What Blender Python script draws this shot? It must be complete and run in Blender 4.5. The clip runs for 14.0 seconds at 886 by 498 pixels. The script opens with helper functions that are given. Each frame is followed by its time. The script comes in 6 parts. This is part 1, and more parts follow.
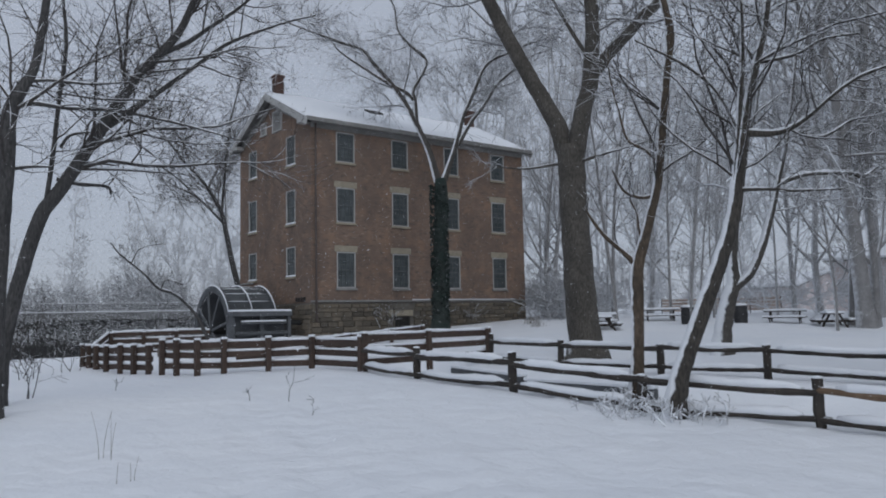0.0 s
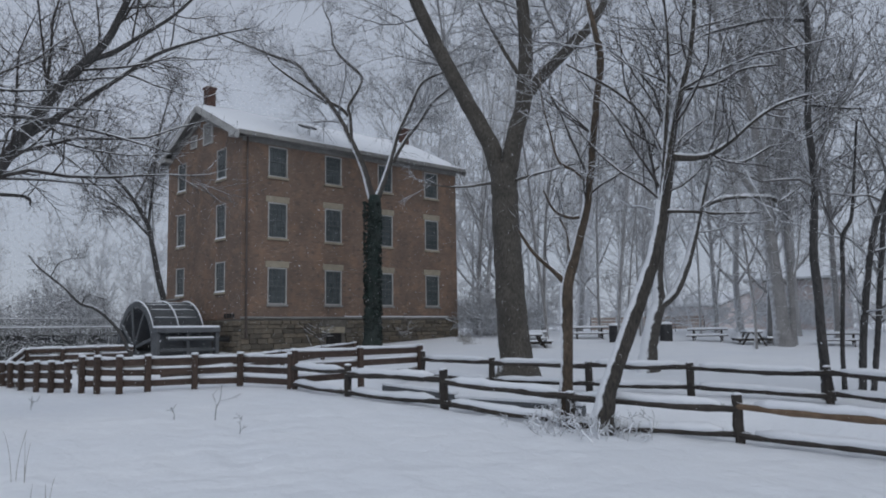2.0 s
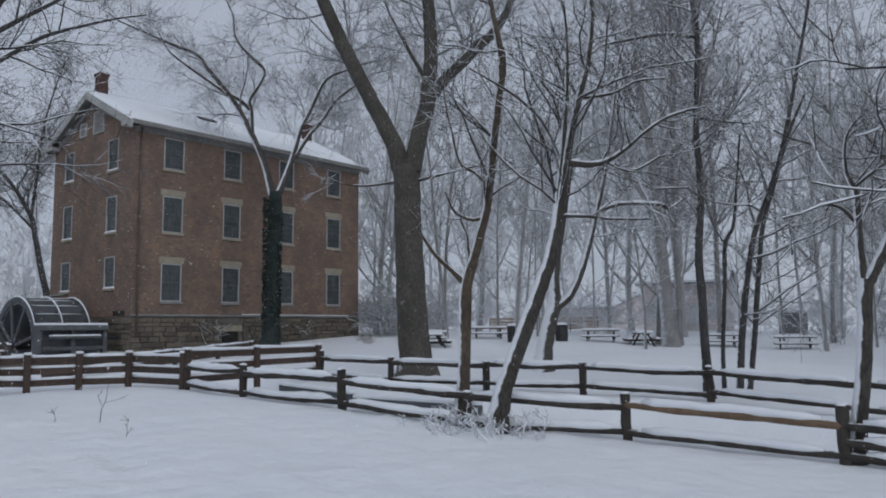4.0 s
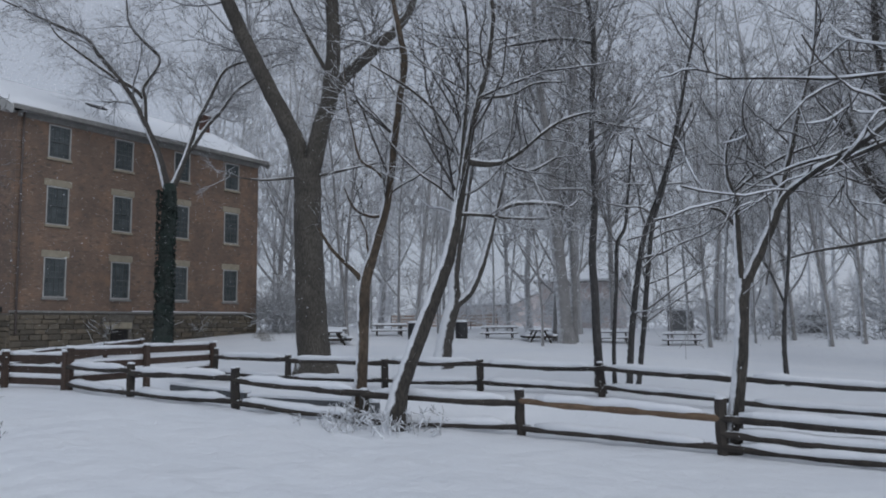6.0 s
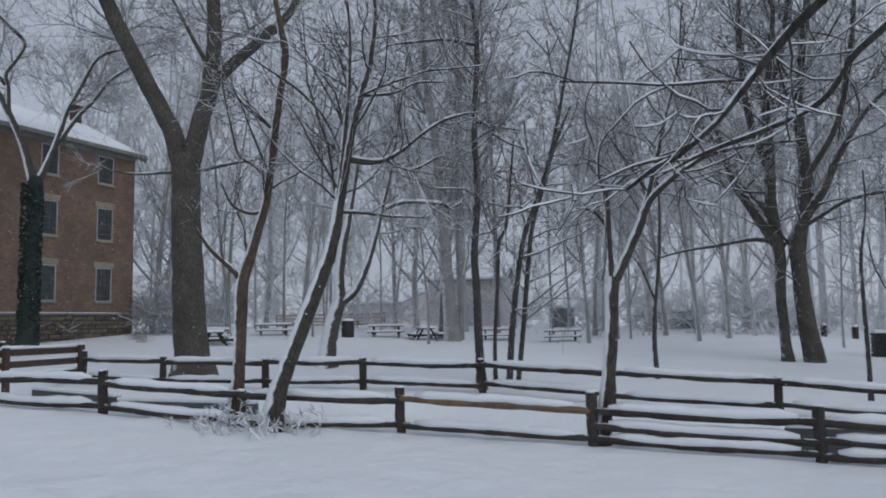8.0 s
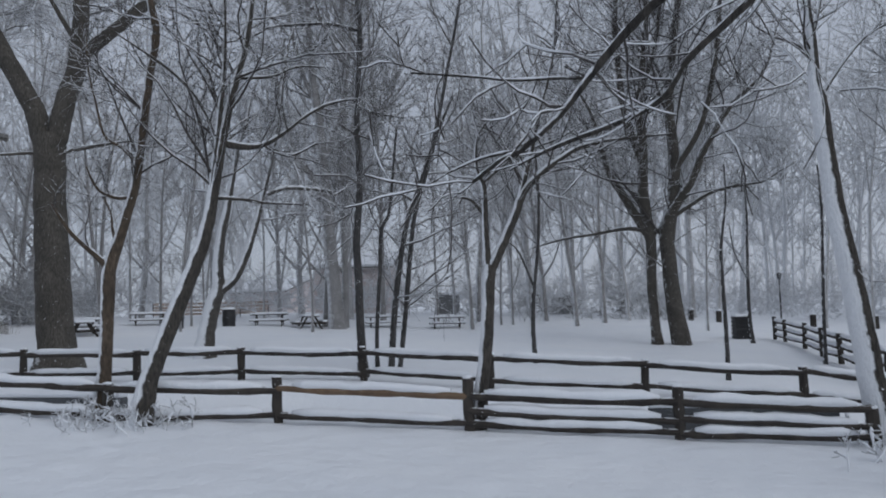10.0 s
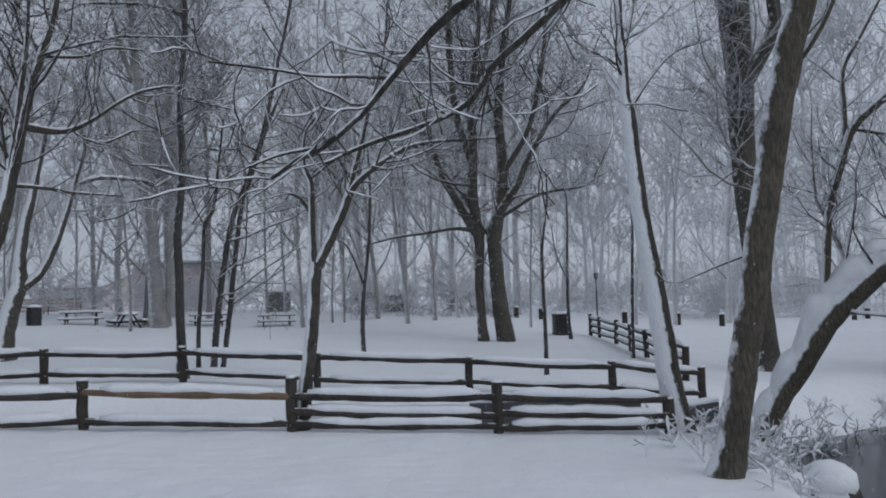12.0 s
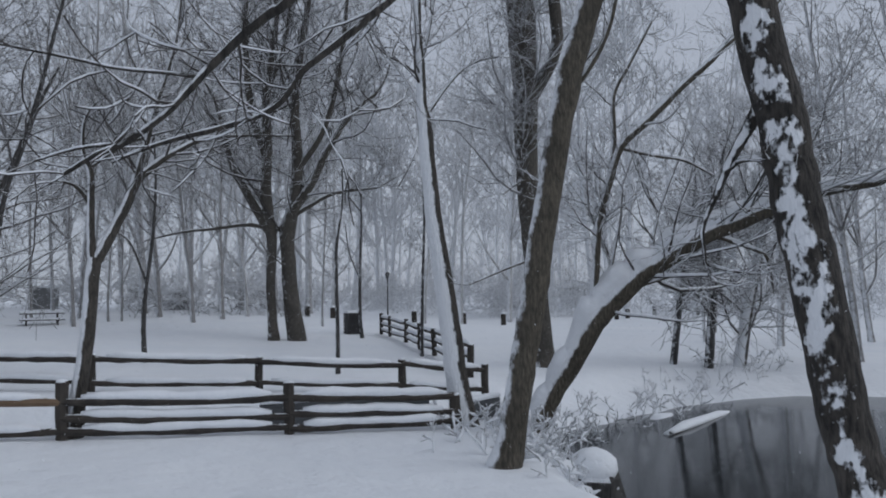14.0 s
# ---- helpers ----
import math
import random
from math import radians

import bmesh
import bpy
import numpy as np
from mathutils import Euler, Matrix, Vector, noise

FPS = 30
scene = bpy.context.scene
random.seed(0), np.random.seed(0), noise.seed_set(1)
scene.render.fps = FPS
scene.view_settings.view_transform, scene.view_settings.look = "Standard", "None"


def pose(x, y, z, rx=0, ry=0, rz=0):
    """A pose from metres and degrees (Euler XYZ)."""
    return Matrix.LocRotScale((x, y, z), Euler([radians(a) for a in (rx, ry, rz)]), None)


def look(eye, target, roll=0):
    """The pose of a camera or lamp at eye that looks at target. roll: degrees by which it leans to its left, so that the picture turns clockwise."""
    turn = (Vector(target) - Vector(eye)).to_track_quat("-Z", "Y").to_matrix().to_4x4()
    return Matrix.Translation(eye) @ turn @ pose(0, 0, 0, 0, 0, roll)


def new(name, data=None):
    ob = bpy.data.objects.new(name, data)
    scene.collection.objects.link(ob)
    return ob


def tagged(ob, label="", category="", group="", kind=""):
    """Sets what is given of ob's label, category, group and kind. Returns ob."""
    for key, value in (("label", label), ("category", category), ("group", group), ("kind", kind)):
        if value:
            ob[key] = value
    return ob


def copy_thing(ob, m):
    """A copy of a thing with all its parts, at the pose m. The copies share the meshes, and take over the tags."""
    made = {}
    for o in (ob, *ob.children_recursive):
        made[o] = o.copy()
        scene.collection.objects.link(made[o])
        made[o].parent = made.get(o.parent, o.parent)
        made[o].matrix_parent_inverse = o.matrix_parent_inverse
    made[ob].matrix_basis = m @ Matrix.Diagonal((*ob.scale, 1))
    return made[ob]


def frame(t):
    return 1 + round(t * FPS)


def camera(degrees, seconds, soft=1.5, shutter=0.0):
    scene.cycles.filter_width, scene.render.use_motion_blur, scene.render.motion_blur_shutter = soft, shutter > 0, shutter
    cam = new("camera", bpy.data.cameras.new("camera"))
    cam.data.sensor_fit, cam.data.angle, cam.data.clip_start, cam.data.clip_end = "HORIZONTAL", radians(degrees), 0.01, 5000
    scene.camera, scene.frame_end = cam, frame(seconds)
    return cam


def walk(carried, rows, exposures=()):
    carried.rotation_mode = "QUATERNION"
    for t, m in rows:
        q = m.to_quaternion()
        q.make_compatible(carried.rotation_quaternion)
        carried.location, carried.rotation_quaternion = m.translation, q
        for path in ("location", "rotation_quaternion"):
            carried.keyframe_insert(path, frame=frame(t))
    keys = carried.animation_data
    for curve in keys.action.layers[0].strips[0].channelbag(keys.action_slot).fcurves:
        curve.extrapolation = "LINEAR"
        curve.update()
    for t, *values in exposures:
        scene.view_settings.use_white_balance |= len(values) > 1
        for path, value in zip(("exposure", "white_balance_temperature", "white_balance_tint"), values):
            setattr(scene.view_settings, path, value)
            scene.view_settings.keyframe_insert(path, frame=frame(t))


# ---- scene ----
cam = camera(59.15, 14.0, 1.9)
PATH = [
    (0, (-17.450, -32.410, 0.520), (-16.225, -30.838, 0.688), -1.08),
    (0.5, (-17.466, -32.428, 0.518), (-16.219, -30.875, 0.697), -1.05),
    (1, (-17.472, -32.444, 0.516), (-16.192, -30.918, 0.702), -1.01),
    (1.5, (-17.469, -32.441, 0.516), (-16.156, -30.945, 0.716), -0.95),
    (2, (-17.460, -32.434, 0.517), (-16.107, -30.976, 0.726), -0.84),
    (2.5, (-17.450, -32.440, 0.523), (-16.058, -31.021, 0.742), -0.87),
    (3, (-17.465, -32.452, 0.519), (-16.030, -31.076, 0.731), -0.90),
    (3.2, (-17.465, -32.458, 0.521), (-16.010, -31.102, 0.731), -0.83),
    (5.3, (-17.419, -32.490, 0.533), (-15.803, -31.329, 0.730), -0.49),
    (5.5, (-17.417, -32.502, 0.534), (-15.787, -31.360, 0.730), -0.59),
    (6, (-17.399, -32.512, 0.530), (-15.726, -31.433, 0.725), -0.50),
    (6.5, (-17.385, -32.529, 0.528), (-15.680, -31.502, 0.728), -0.54),
    (7, (-17.385, -32.568, 0.525), (-15.641, -31.610, 0.727), -0.59),
    (7.5, (-17.346, -32.596, 0.518), (-15.568, -31.701, 0.706), -0.63),
    (8, (-17.332, -32.629, 0.519), (-15.523, -31.797, 0.707), -1.01),
    (8.2, (-17.324, -32.647, 0.519), (-15.502, -31.842, 0.703), -1.11),
    (10.3, (-17.274, -32.791, 0.529), (-15.344, -32.290, 0.685), -1.49),
    (10.5, (-17.265, -32.819, 0.529), (-15.324, -32.367, 0.691), -1.51),
    (11, (-17.257, -32.861, 0.522), (-15.297, -32.491, 0.672), -1.74),
    (11.5, (-17.249, -32.886, 0.529), (-15.277, -32.588, 0.675), -1.78),
    (12, (-17.229, -32.863, 0.536), (-15.240, -32.710, 0.668), -1.42),
    (12.5, (-17.219, -32.841, 0.539), (-15.223, -32.833, 0.659), -1.32),
    (13, (-17.232, -32.830, 0.545), (-15.243, -33.010, 0.657), -1.32),
    (13.5, (-17.254, -32.815, 0.552), (-15.277, -33.093, 0.669), -1.03),
    (14, (-17.306, -32.810, 0.557), (-15.345, -33.183, 0.675), -0.88),
]
walk(cam, [(t, look(eye, aim, roll)) for t, eye, aim, roll in PATH], ((0, 0.0), (3.2, -0.02), (8.2, -0.04), (11, -0.09), (14, -0.09)))

# ---- sky and light: an overcast, snowing day ----
world = bpy.data.worlds.new("overcast_sky")
scene.world = world
world.use_nodes = True
wt = world.node_tree
sky = wt.nodes.new("ShaderNodeTexSky")
sky.sky_type = "NISHITA"
sky.sun_disc = False
sky.sun_elevation = radians(38)
sky.sun_rotation = radians(200)
sky_dim = wt.nodes.new("ShaderNodeVectorMath")
sky_dim.operation = "SCALE"
sky_dim.inputs["Scale"].default_value = 0.06
wt.links.new(sky.outputs[0], sky_dim.inputs[0])
cloud_noise = wt.nodes.new("ShaderNodeTexNoise")
cloud_noise.inputs["Scale"].default_value = 1.6
cloud_noise.inputs["Detail"].default_value = 4
cloud = wt.nodes.new("ShaderNodeValToRGB")
cloud.color_ramp.elements[0].position, cloud.color_ramp.elements[0].color = 0.3, (0.366, 0.412, 0.496, 1)
cloud.color_ramp.elements[1].position, cloud.color_ramp.elements[1].color = 0.75, (0.448, 0.493, 0.586, 1)
wt.links.new(cloud_noise.outputs["Fac"], cloud.inputs[0])
overcast = wt.nodes.new("ShaderNodeMix")
overcast.data_type = "RGBA"
overcast.inputs["Factor"].default_value = 0.9
wt.links.new(sky_dim.outputs[0], overcast.inputs["A"])
wt.links.new(cloud.outputs[0], overcast.inputs["B"])
wt.links.new(overcast.outputs["Result"], wt.nodes["Background"].inputs[0])
wt.nodes["Background"].inputs[1].default_value = 1.0
sun = new("sun", bpy.data.lights.new("sun", "SUN"))
sun.data.energy, sun.data.angle, sun.data.color = 0.85, radians(60), (0.94, 0.97, 1.0)
sun.matrix_world = look((-30, -60, 60), (0, 0, 0))


# ---- materials ----
def material(name, rough=0.8, metal=0.0):
    m = bpy.data.materials.new(name)
    m.use_nodes = True
    b = m.node_tree.nodes["Principled BSDF"]
    b.inputs["Roughness"].default_value, b.inputs["Metallic"].default_value = rough, metal
    return m, m.node_tree, b


def tex(nt, kind, scale=1.0, detail=3.0, stretch=None):
    """A texture node on the place's own coordinates, in metres."""
    pos = nt.nodes.new("ShaderNodeNewGeometry")
    n = nt.nodes.new(kind)
    if stretch:
        mp = nt.nodes.new("ShaderNodeMapping")
        mp.inputs["Scale"].default_value = stretch
        nt.links.new(pos.outputs["Position"], mp.inputs["Vector"])
        nt.links.new(mp.outputs[0], n.inputs["Vector"])
    else:
        nt.links.new(pos.outputs["Position"], n.inputs["Vector"])
    n.inputs["Scale"].default_value = scale
    if "Detail" in n.inputs:
        n.inputs["Detail"].default_value = detail
    return n


def ramp(nt, source, *stops):
    r = nt.nodes.new("ShaderNodeValToRGB")
    while len(r.color_ramp.elements) < len(stops):
        r.color_ramp.elements.new(0.5)
    for e, (p, c) in zip(r.color_ramp.elements, stops):
        e.position, e.color = p, (*c, 1) if len(c) == 3 else c
    nt.links.new(source, r.inputs[0])
    return r.outputs[0]


def blend(nt, fac, a, b, mode="MIX"):
    n = nt.nodes.new("ShaderNodeMix")
    n.data_type, n.blend_type = "RGBA", mode
    if isinstance(fac, float):
        n.inputs["Factor"].default_value = fac
    else:
        nt.links.new(fac, n.inputs["Factor"])
    for key, v in (("A", a), ("B", b)):
        if isinstance(v, tuple):
            n.inputs[key].default_value = (*v, 1)
        else:
            nt.links.new(v, n.inputs[key])
    return n.outputs["Result"]


def bump(nt, b, height, strength=0.4, distance=0.02):
    n = nt.nodes.new("ShaderNodeBump")
    n.inputs["Strength"].default_value, n.inputs["Distance"].default_value = strength, distance
    nt.links.new(height, n.inputs["Height"])
    nt.links.new(n.outputs[0], b.inputs["Normal"])


def calc(nt, op, a, b):
    n = nt.nodes.new("ShaderNodeMath")
    n.operation = op
    for i, v in enumerate((a, b)):
        if isinstance(v, (int, float)):
            n.inputs[i].default_value = v
        else:
            nt.links.new(v, n.inputs[i])
    return n.outputs[0]


WIND = (-0.30, 0.62, 0.72)  # the way from which snow has been plastered on


def snow_mask(nt, lo, hi, wobble=0.5, scale=9.0, way=WIND):
    """White where a face looks up or into the wind, in uneven patches."""
    geo = nt.nodes.new("ShaderNodeNewGeometry")
    dot = nt.nodes.new("ShaderNodeVectorMath")
    dot.operation = "DOT_PRODUCT"
    dot.inputs[1].default_value = way
    nt.links.new(geo.outputs["Normal"], dot.inputs[0])
    n = tex(nt, "ShaderNodeTexNoise", scale, 4)
    rag = tex(nt, "ShaderNodeTexNoise", scale * 5.5, 5, (1.0, 1.0, 0.6))
    s = calc(nt, "ADD", dot.outputs["Value"], calc(nt, "MULTIPLY", calc(nt, "SUBTRACT", n.outputs["Fac"], 0.5), wobble * 2))
    s = calc(nt, "ADD", s, calc(nt, "MULTIPLY", calc(nt, "SUBTRACT", rag.outputs["Fac"], 0.5), wobble * 0.9))
    return ramp(nt, s, (lo, (0, 0, 0)), (hi, (1, 1, 1)))


SNOW_WHITE = (0.84, 0.86, 0.89)


def make_snow():
    m, nt, b = material("snow", 0.65)
    big = tex(nt, "ShaderNodeTexNoise", 0.35, 3)
    fine = tex(nt, "ShaderNodeTexNoise", 14, 5)
    mid = tex(nt, "ShaderNodeTexNoise", 2.2, 4)
    c = ramp(nt, big.outputs["Fac"], (0.3, (0.80, 0.825, 0.865)), (0.7, (0.86, 0.875, 0.90)))
    nt.links.new(blend(nt, ramp(nt, mid.outputs["Fac"], (0.35, (0, 0, 0)), (0.75, (0.4, 0.4, 0.4))), c, (0.78, 0.80, 0.84)), b.inputs["Base Color"])
    h = calc(nt, "ADD", calc(nt, "MULTIPLY", mid.outputs["Fac"], 2.5), calc(nt, "MULTIPLY", fine.outputs["Fac"], 0.35))
    bump(nt, b, h, 0.55, 0.06)
    return m


def make_bark(name, dark, light, lo, hi, wobble=0.5, scale=7.0, moss=None, way=WIND):
    m, nt, b = material(name, 0.9)
    ridge = tex(nt, "ShaderNodeTexNoise", 10, 8, (3.2, 3.2, 1.0))
    patch = tex(nt, "ShaderNodeTexNoise", 1.7, 3)
    c = ramp(nt, ridge.outputs["Fac"], (0.32, dark), (0.68, light))
    if moss:
        c = blend(nt, ramp(nt, patch.outputs["Fac"], (0.42, (0, 0, 0)), (0.62, (0.8, 0.8, 0.8))), c, moss)
    else:
        c = blend(nt, ramp(nt, patch.outputs["Fac"], (0.4, (0, 0, 0)), (0.7, (0.5, 0.5, 0.5))), c, tuple(v * 0.6 for v in dark))
    mask = snow_mask(nt, lo, hi, wobble, scale, way)
    nt.links.new(blend(nt, mask, c, SNOW_WHITE), b.inputs["Base Color"])
    bump(nt, b, calc(nt, "ADD", ridge.outputs["Fac"], mask), 0.9, 0.045)
    return m


def make_wood(name, dark, light, snow_lo=0.93, snow_hi=0.98, stretch=(1, 1, 9)):
    m, nt, b = material(name, 0.85)
    grain = tex(nt, "ShaderNodeTexNoise", 6, 6, stretch)
    stain = tex(nt, "ShaderNodeTexNoise", 1.1, 3)
    c = ramp(nt, grain.outputs["Fac"], (0.3, dark), (0.7, light))
    info = nt.nodes.new("ShaderNodeObjectInfo")
    c = blend(nt, ramp(nt, stain.outputs["Fac"], (0.35, (0, 0, 0)), (0.7, (0.6, 0.6, 0.6))), c, tuple(v * 0.55 for v in dark))
    c = blend(nt, calc(nt, "MULTIPLY", info.outputs["Random"], 0.2), c, tuple(v * 1.6 for v in light))
    mask = snow_mask(nt, snow_lo, snow_hi, 0.35, 11, (0.0, 0.0, 1.0))
    nt.links.new(blend(nt, mask, c, SNOW_WHITE), b.inputs["Base Color"])
    bump(nt, b, grain.outputs["Fac"], 0.5, 0.01)
    return m


def make_brick():
    m, nt, b = material("old_brick", 0.9)
    pos = nt.nodes.new("ShaderNodeNewGeometry")
    sep = nt.nodes.new("ShaderNodeSeparateXYZ")
    nt.links.new(pos.outputs["Position"], sep.inputs[0])
    comb = nt.nodes.new("ShaderNodeCombineXYZ")
    nt.links.new(calc(nt, "ADD", sep.outputs["X"], sep.outputs["Y"]), comb.inputs["X"])
    nt.links.new(sep.outputs["Z"], comb.inputs["Y"])
    br = nt.nodes.new("ShaderNodeTexBrick")
    nt.links.new(comb.outputs[0], br.inputs["Vector"])
    br.inputs["Scale"].default_value = 1.0
    br.inputs["Brick Width"].default_value, br.inputs["Row Height"].default_value = 0.215, 0.075
    br.inputs["Mortar Size"].default_value = 0.011
    br.inputs["Color1"].default_value, br.inputs["Color2"].default_value = (0.218, 0.134, 0.094, 1), (0.156, 0.100, 0.075, 1)
    br.inputs["Mortar"].default_value = (0.23, 0.18, 0.145, 1)
    blot = tex(nt, "ShaderNodeTexNoise", 0.55, 5)
    c = blend(nt, ramp(nt, blot.outputs["Fac"], (0.40, (0.7, 0.7, 0.7)), (0.60, (0, 0, 0))), br.outputs["Color"], (0.130, 0.095, 0.076))
    warm = tex(nt, "ShaderNodeTexNoise", 1.3, 5)
    c = blend(nt, ramp(nt, warm.outputs["Fac"], (0.50, (0, 0, 0)), (0.68, (0.6, 0.6, 0.6))), c, (0.270, 0.166, 0.111))
    patch = tex(nt, "ShaderNodeTexNoise", 2.4, 3, (1, 1, 2.4))
    c = blend(nt, ramp(nt, patch.outputs["Fac"], (0.67, (0, 0, 0)), (0.74, (0.55, 0.55, 0.55))), c, (0.34, 0.265, 0.20))
    speck = tex(nt, "ShaderNodeTexNoise", 3.2, 6, (1, 1, 2.8))
    c = blend(nt, ramp(nt, speck.outputs["Fac"], (0.36, (0.8, 0.8, 0.8)), (0.45, (0, 0, 0))), c, (0.105, 0.085, 0.07))
    chip = tex(nt, "ShaderNodeTexNoise", 4.5, 4, (1, 1, 3.2))
    c = blend(nt, ramp(nt, chip.outputs["Fac"], (0.63, (0, 0, 0)), (0.68, (0.75, 0.75, 0.75))), c, (0.42, 0.33, 0.26))
    nt.links.new(c, b.inputs["Base Color"])
    bump(nt, b, br.outputs["Fac"], -0.4, 0.012)
    return m


def make_plain(name, low, high, scale=4.0, rough=0.7, metal=0.0, strength=0.25):
    m, nt, b = material(name, rough, metal)
    n = tex(nt, "ShaderNodeTexNoise", scale, 5)
    big = tex(nt, "ShaderNodeTexNoise", scale * 0.18, 3)
    c = ramp(nt, n.outputs["Fac"], (0.3, low), (0.7, high))
    nt.links.new(blend(nt, ramp(nt, big.outputs["Fac"], (0.4, (0, 0, 0)), (0.7, (0.5, 0.5, 0.5))), c, tuple(v * 0.72 for v in low)), b.inputs["Base Color"])
    bump(nt, b, n.outputs["Fac"], strength, 0.015)
    return m


def make_stone(name, low, high):
    m, nt, b = material(name, 0.9)
    n = tex(nt, "ShaderNodeTexNoise", 7, 6)
    info = nt.nodes.new("ShaderNodeObjectInfo")
    c = blend(nt, n.outputs["Fac"], low, high)
    tone = ramp(nt, info.outputs["Random"], (0.0, (0.55, 0.52, 0.48)), (0.5, (0.95, 0.9, 0.82)), (1.0, (1.08, 0.97, 0.84)))
    nt.links.new(blend(nt, 1.0, c, tone, "MULTIPLY"), b.inputs["Base Color"])
    bump(nt, b, n.outputs["Fac"], 0.7, 0.03)
    return m


def make_water(name, colour):
    m, nt, b = material(name, 0.06)
    b.inputs["Base Color"].default_value = (*colour, 1)
    b.inputs["IOR"].default_value = 1.33
    n = tex(nt, "ShaderNodeTexNoise", 6.5, 4)
    bump(nt, b, n.outputs["Fac"], 0.1, 0.02)
    return m


def make_glass():
    m, nt, b = material("window_glass", 0.08)
    n = tex(nt, "ShaderNodeTexNoise", 2.5, 3)
    nt.links.new(ramp(nt, n.outputs["Fac"], (0.35, (0.055, 0.066, 0.068)), (0.7, (0.095, 0.108, 0.110))), b.inputs["Base Color"])
    bump(nt, b, n.outputs["Fac"], 0.1, 0.02)
    return m


SNOW = make_snow()
BRICK = make_brick()
STONE = make_stone("limestone_rubble", (0.085, 0.078, 0.068), (0.190, 0.172, 0.146))
MORTAR = make_plain("lime_mortar", (0.12, 0.108, 0.092), (0.19, 0.172, 0.148), 6)
LINTEL = make_plain("dressed_limestone", (0.27, 0.235, 0.175), (0.37, 0.325, 0.245), 5)
PAINT = make_plain("weathered_white_paint", (0.36, 0.355, 0.34), (0.48, 0.475, 0.46), 6, 0.6)
FRIEZE = make_plain("grey_painted_board", (0.19, 0.185, 0.175), (0.27, 0.262, 0.25), 5, 0.7)
GLASS = make_glass()
IRON = make_plain("dark_iron", (0.02, 0.02, 0.021), (0.045, 0.044, 0.043), 8, 0.6, 0.5)
WHEEL_WOOD = make_wood("wet_grey_wood", (0.065, 0.069, 0.075), (0.13, 0.137, 0.145), 0.85, 0.97)
RAIL_WOOD = make_wood("weathered_rail_wood", (0.022, 0.019, 0.017), (0.060, 0.050, 0.042), 0.9, 0.97, (1.2, 1.2, 1.2))
PLANK_WOOD = make_wood("red_brown_plank_wood", (0.040, 0.027, 0.022), (0.088, 0.060, 0.047), 0.9, 0.97, (1, 1, 5))
FRESH_RAIL = make_wood("tan_rail_wood", (0.11, 0.07, 0.045), (0.20, 0.135, 0.085), 0.9, 0.97, (1.2, 1.2, 1.2))
TABLE_WOOD = make_wood("grey_table_wood", (0.05, 0.045, 0.04), (0.12, 0.11, 0.10), 0.9, 0.97)
BARK_DARK = make_bark("dark_bark", (0.036, 0.035, 0.035), (0.105, 0.10, 0.097), 0.66, 0.80, 0.45)
BARK_OAK = make_bark("furrowed_grey_brown_bark", (0.046, 0.041, 0.035), (0.132, 0.119, 0.102), 0.70, 0.88, 0.5, 6)
BARK_IVY = make_bark("ivy_covered_bark", (0.020, 0.028, 0.025), (0.052, 0.064, 0.058), 0.82, 0.98, 0.6, 6, (0.02, 0.036, 0.03))
BARK_TAN = make_bark("olive_brown_bark", (0.046, 0.041, 0.032), (0.138, 0.118, 0.090), 0.74, 0.88, 0.3, 5, None, (-0.10, 0.80, 0.58))
BARK_WARM = make_bark("brown_bark_with_snow", (0.050, 0.038, 0.028), (0.145, 0.108, 0.076), 0.48, 0.62, 0.5, 4.5, None, (-0.50, 0.72, 0.48))
BARK_HALF = make_bark("half_plastered_bark", (0.030, 0.027, 0.024), (0.095, 0.083, 0.07), 0.44, 0.58, 0.3, 5, None, (-0.40, 0.78, 0.48))
BARK_SNOWY = make_bark("snow_caked_grey_bark", (0.046, 0.042, 0.038), (0.12, 0.108, 0.095), 0.34, 0.50, 0.35, 5, None, (-0.74, 0.48, 0.47))
BARK_PLASTERED = make_bark("snow_plastered_bark", (0.030, 0.027, 0.024), (0.095, 0.083, 0.07), 0.20, 0.34, 0.3, 5, None, (-0.40, 0.78, 0.48))
BARK_PATCHY = make_bark("rough_black_bark_with_snow_patches", (0.012, 0.011, 0.010), (0.085, 0.074, 0.064), 0.86, 0.98, 0.95, 5.2, None, (-0.66, 0.74, 0.14))
TWIG = make_bark("snow_dusted_twigs", (0.042, 0.037, 0.035), (0.105, 0.094, 0.088), 0.36, 0.68, 0.35, 12)
# two snowy barks with the haze of distance mixed into their base colours
FAR_BARK = make_bark("snowy_hazed_grey_bark", (0.20, 0.20, 0.207), (0.33, 0.33, 0.337), 0.26, 0.70, 0.45, 5)
FAR_HAZE_BARK = make_bark("snowy_hazed_pale_bark", (0.60, 0.605, 0.62), (0.74, 0.745, 0.76), -0.2, 0.5, 0.4, 6)
SPOUT = make_plain("brown_painted_metal", (0.075, 0.058, 0.052), (0.11, 0.085, 0.075), 5, 0.6)
MUNTIN = make_plain("grey_painted_muntins", (0.075, 0.083, 0.083), (0.12, 0.128, 0.126), 6, 0.7)
# walls and panes of the far houses, bleached to the tone haze gives them
HAZED_SIDING = make_plain("hazed_grey_red_siding", (0.58, 0.51, 0.50), (0.66, 0.59, 0.575), 3)
PALE_PANE = make_plain("hazed_pane", (0.42, 0.42, 0.43), (0.50, 0.50, 0.51), 3, 0.3)
BARK_LEAN = make_bark("snow_topped_brown_bark", (0.046, 0.041, 0.032), (0.138, 0.118, 0.090), 0.42, 0.56, 0.25, 5, None, (-0.15, 0.55, 0.82))
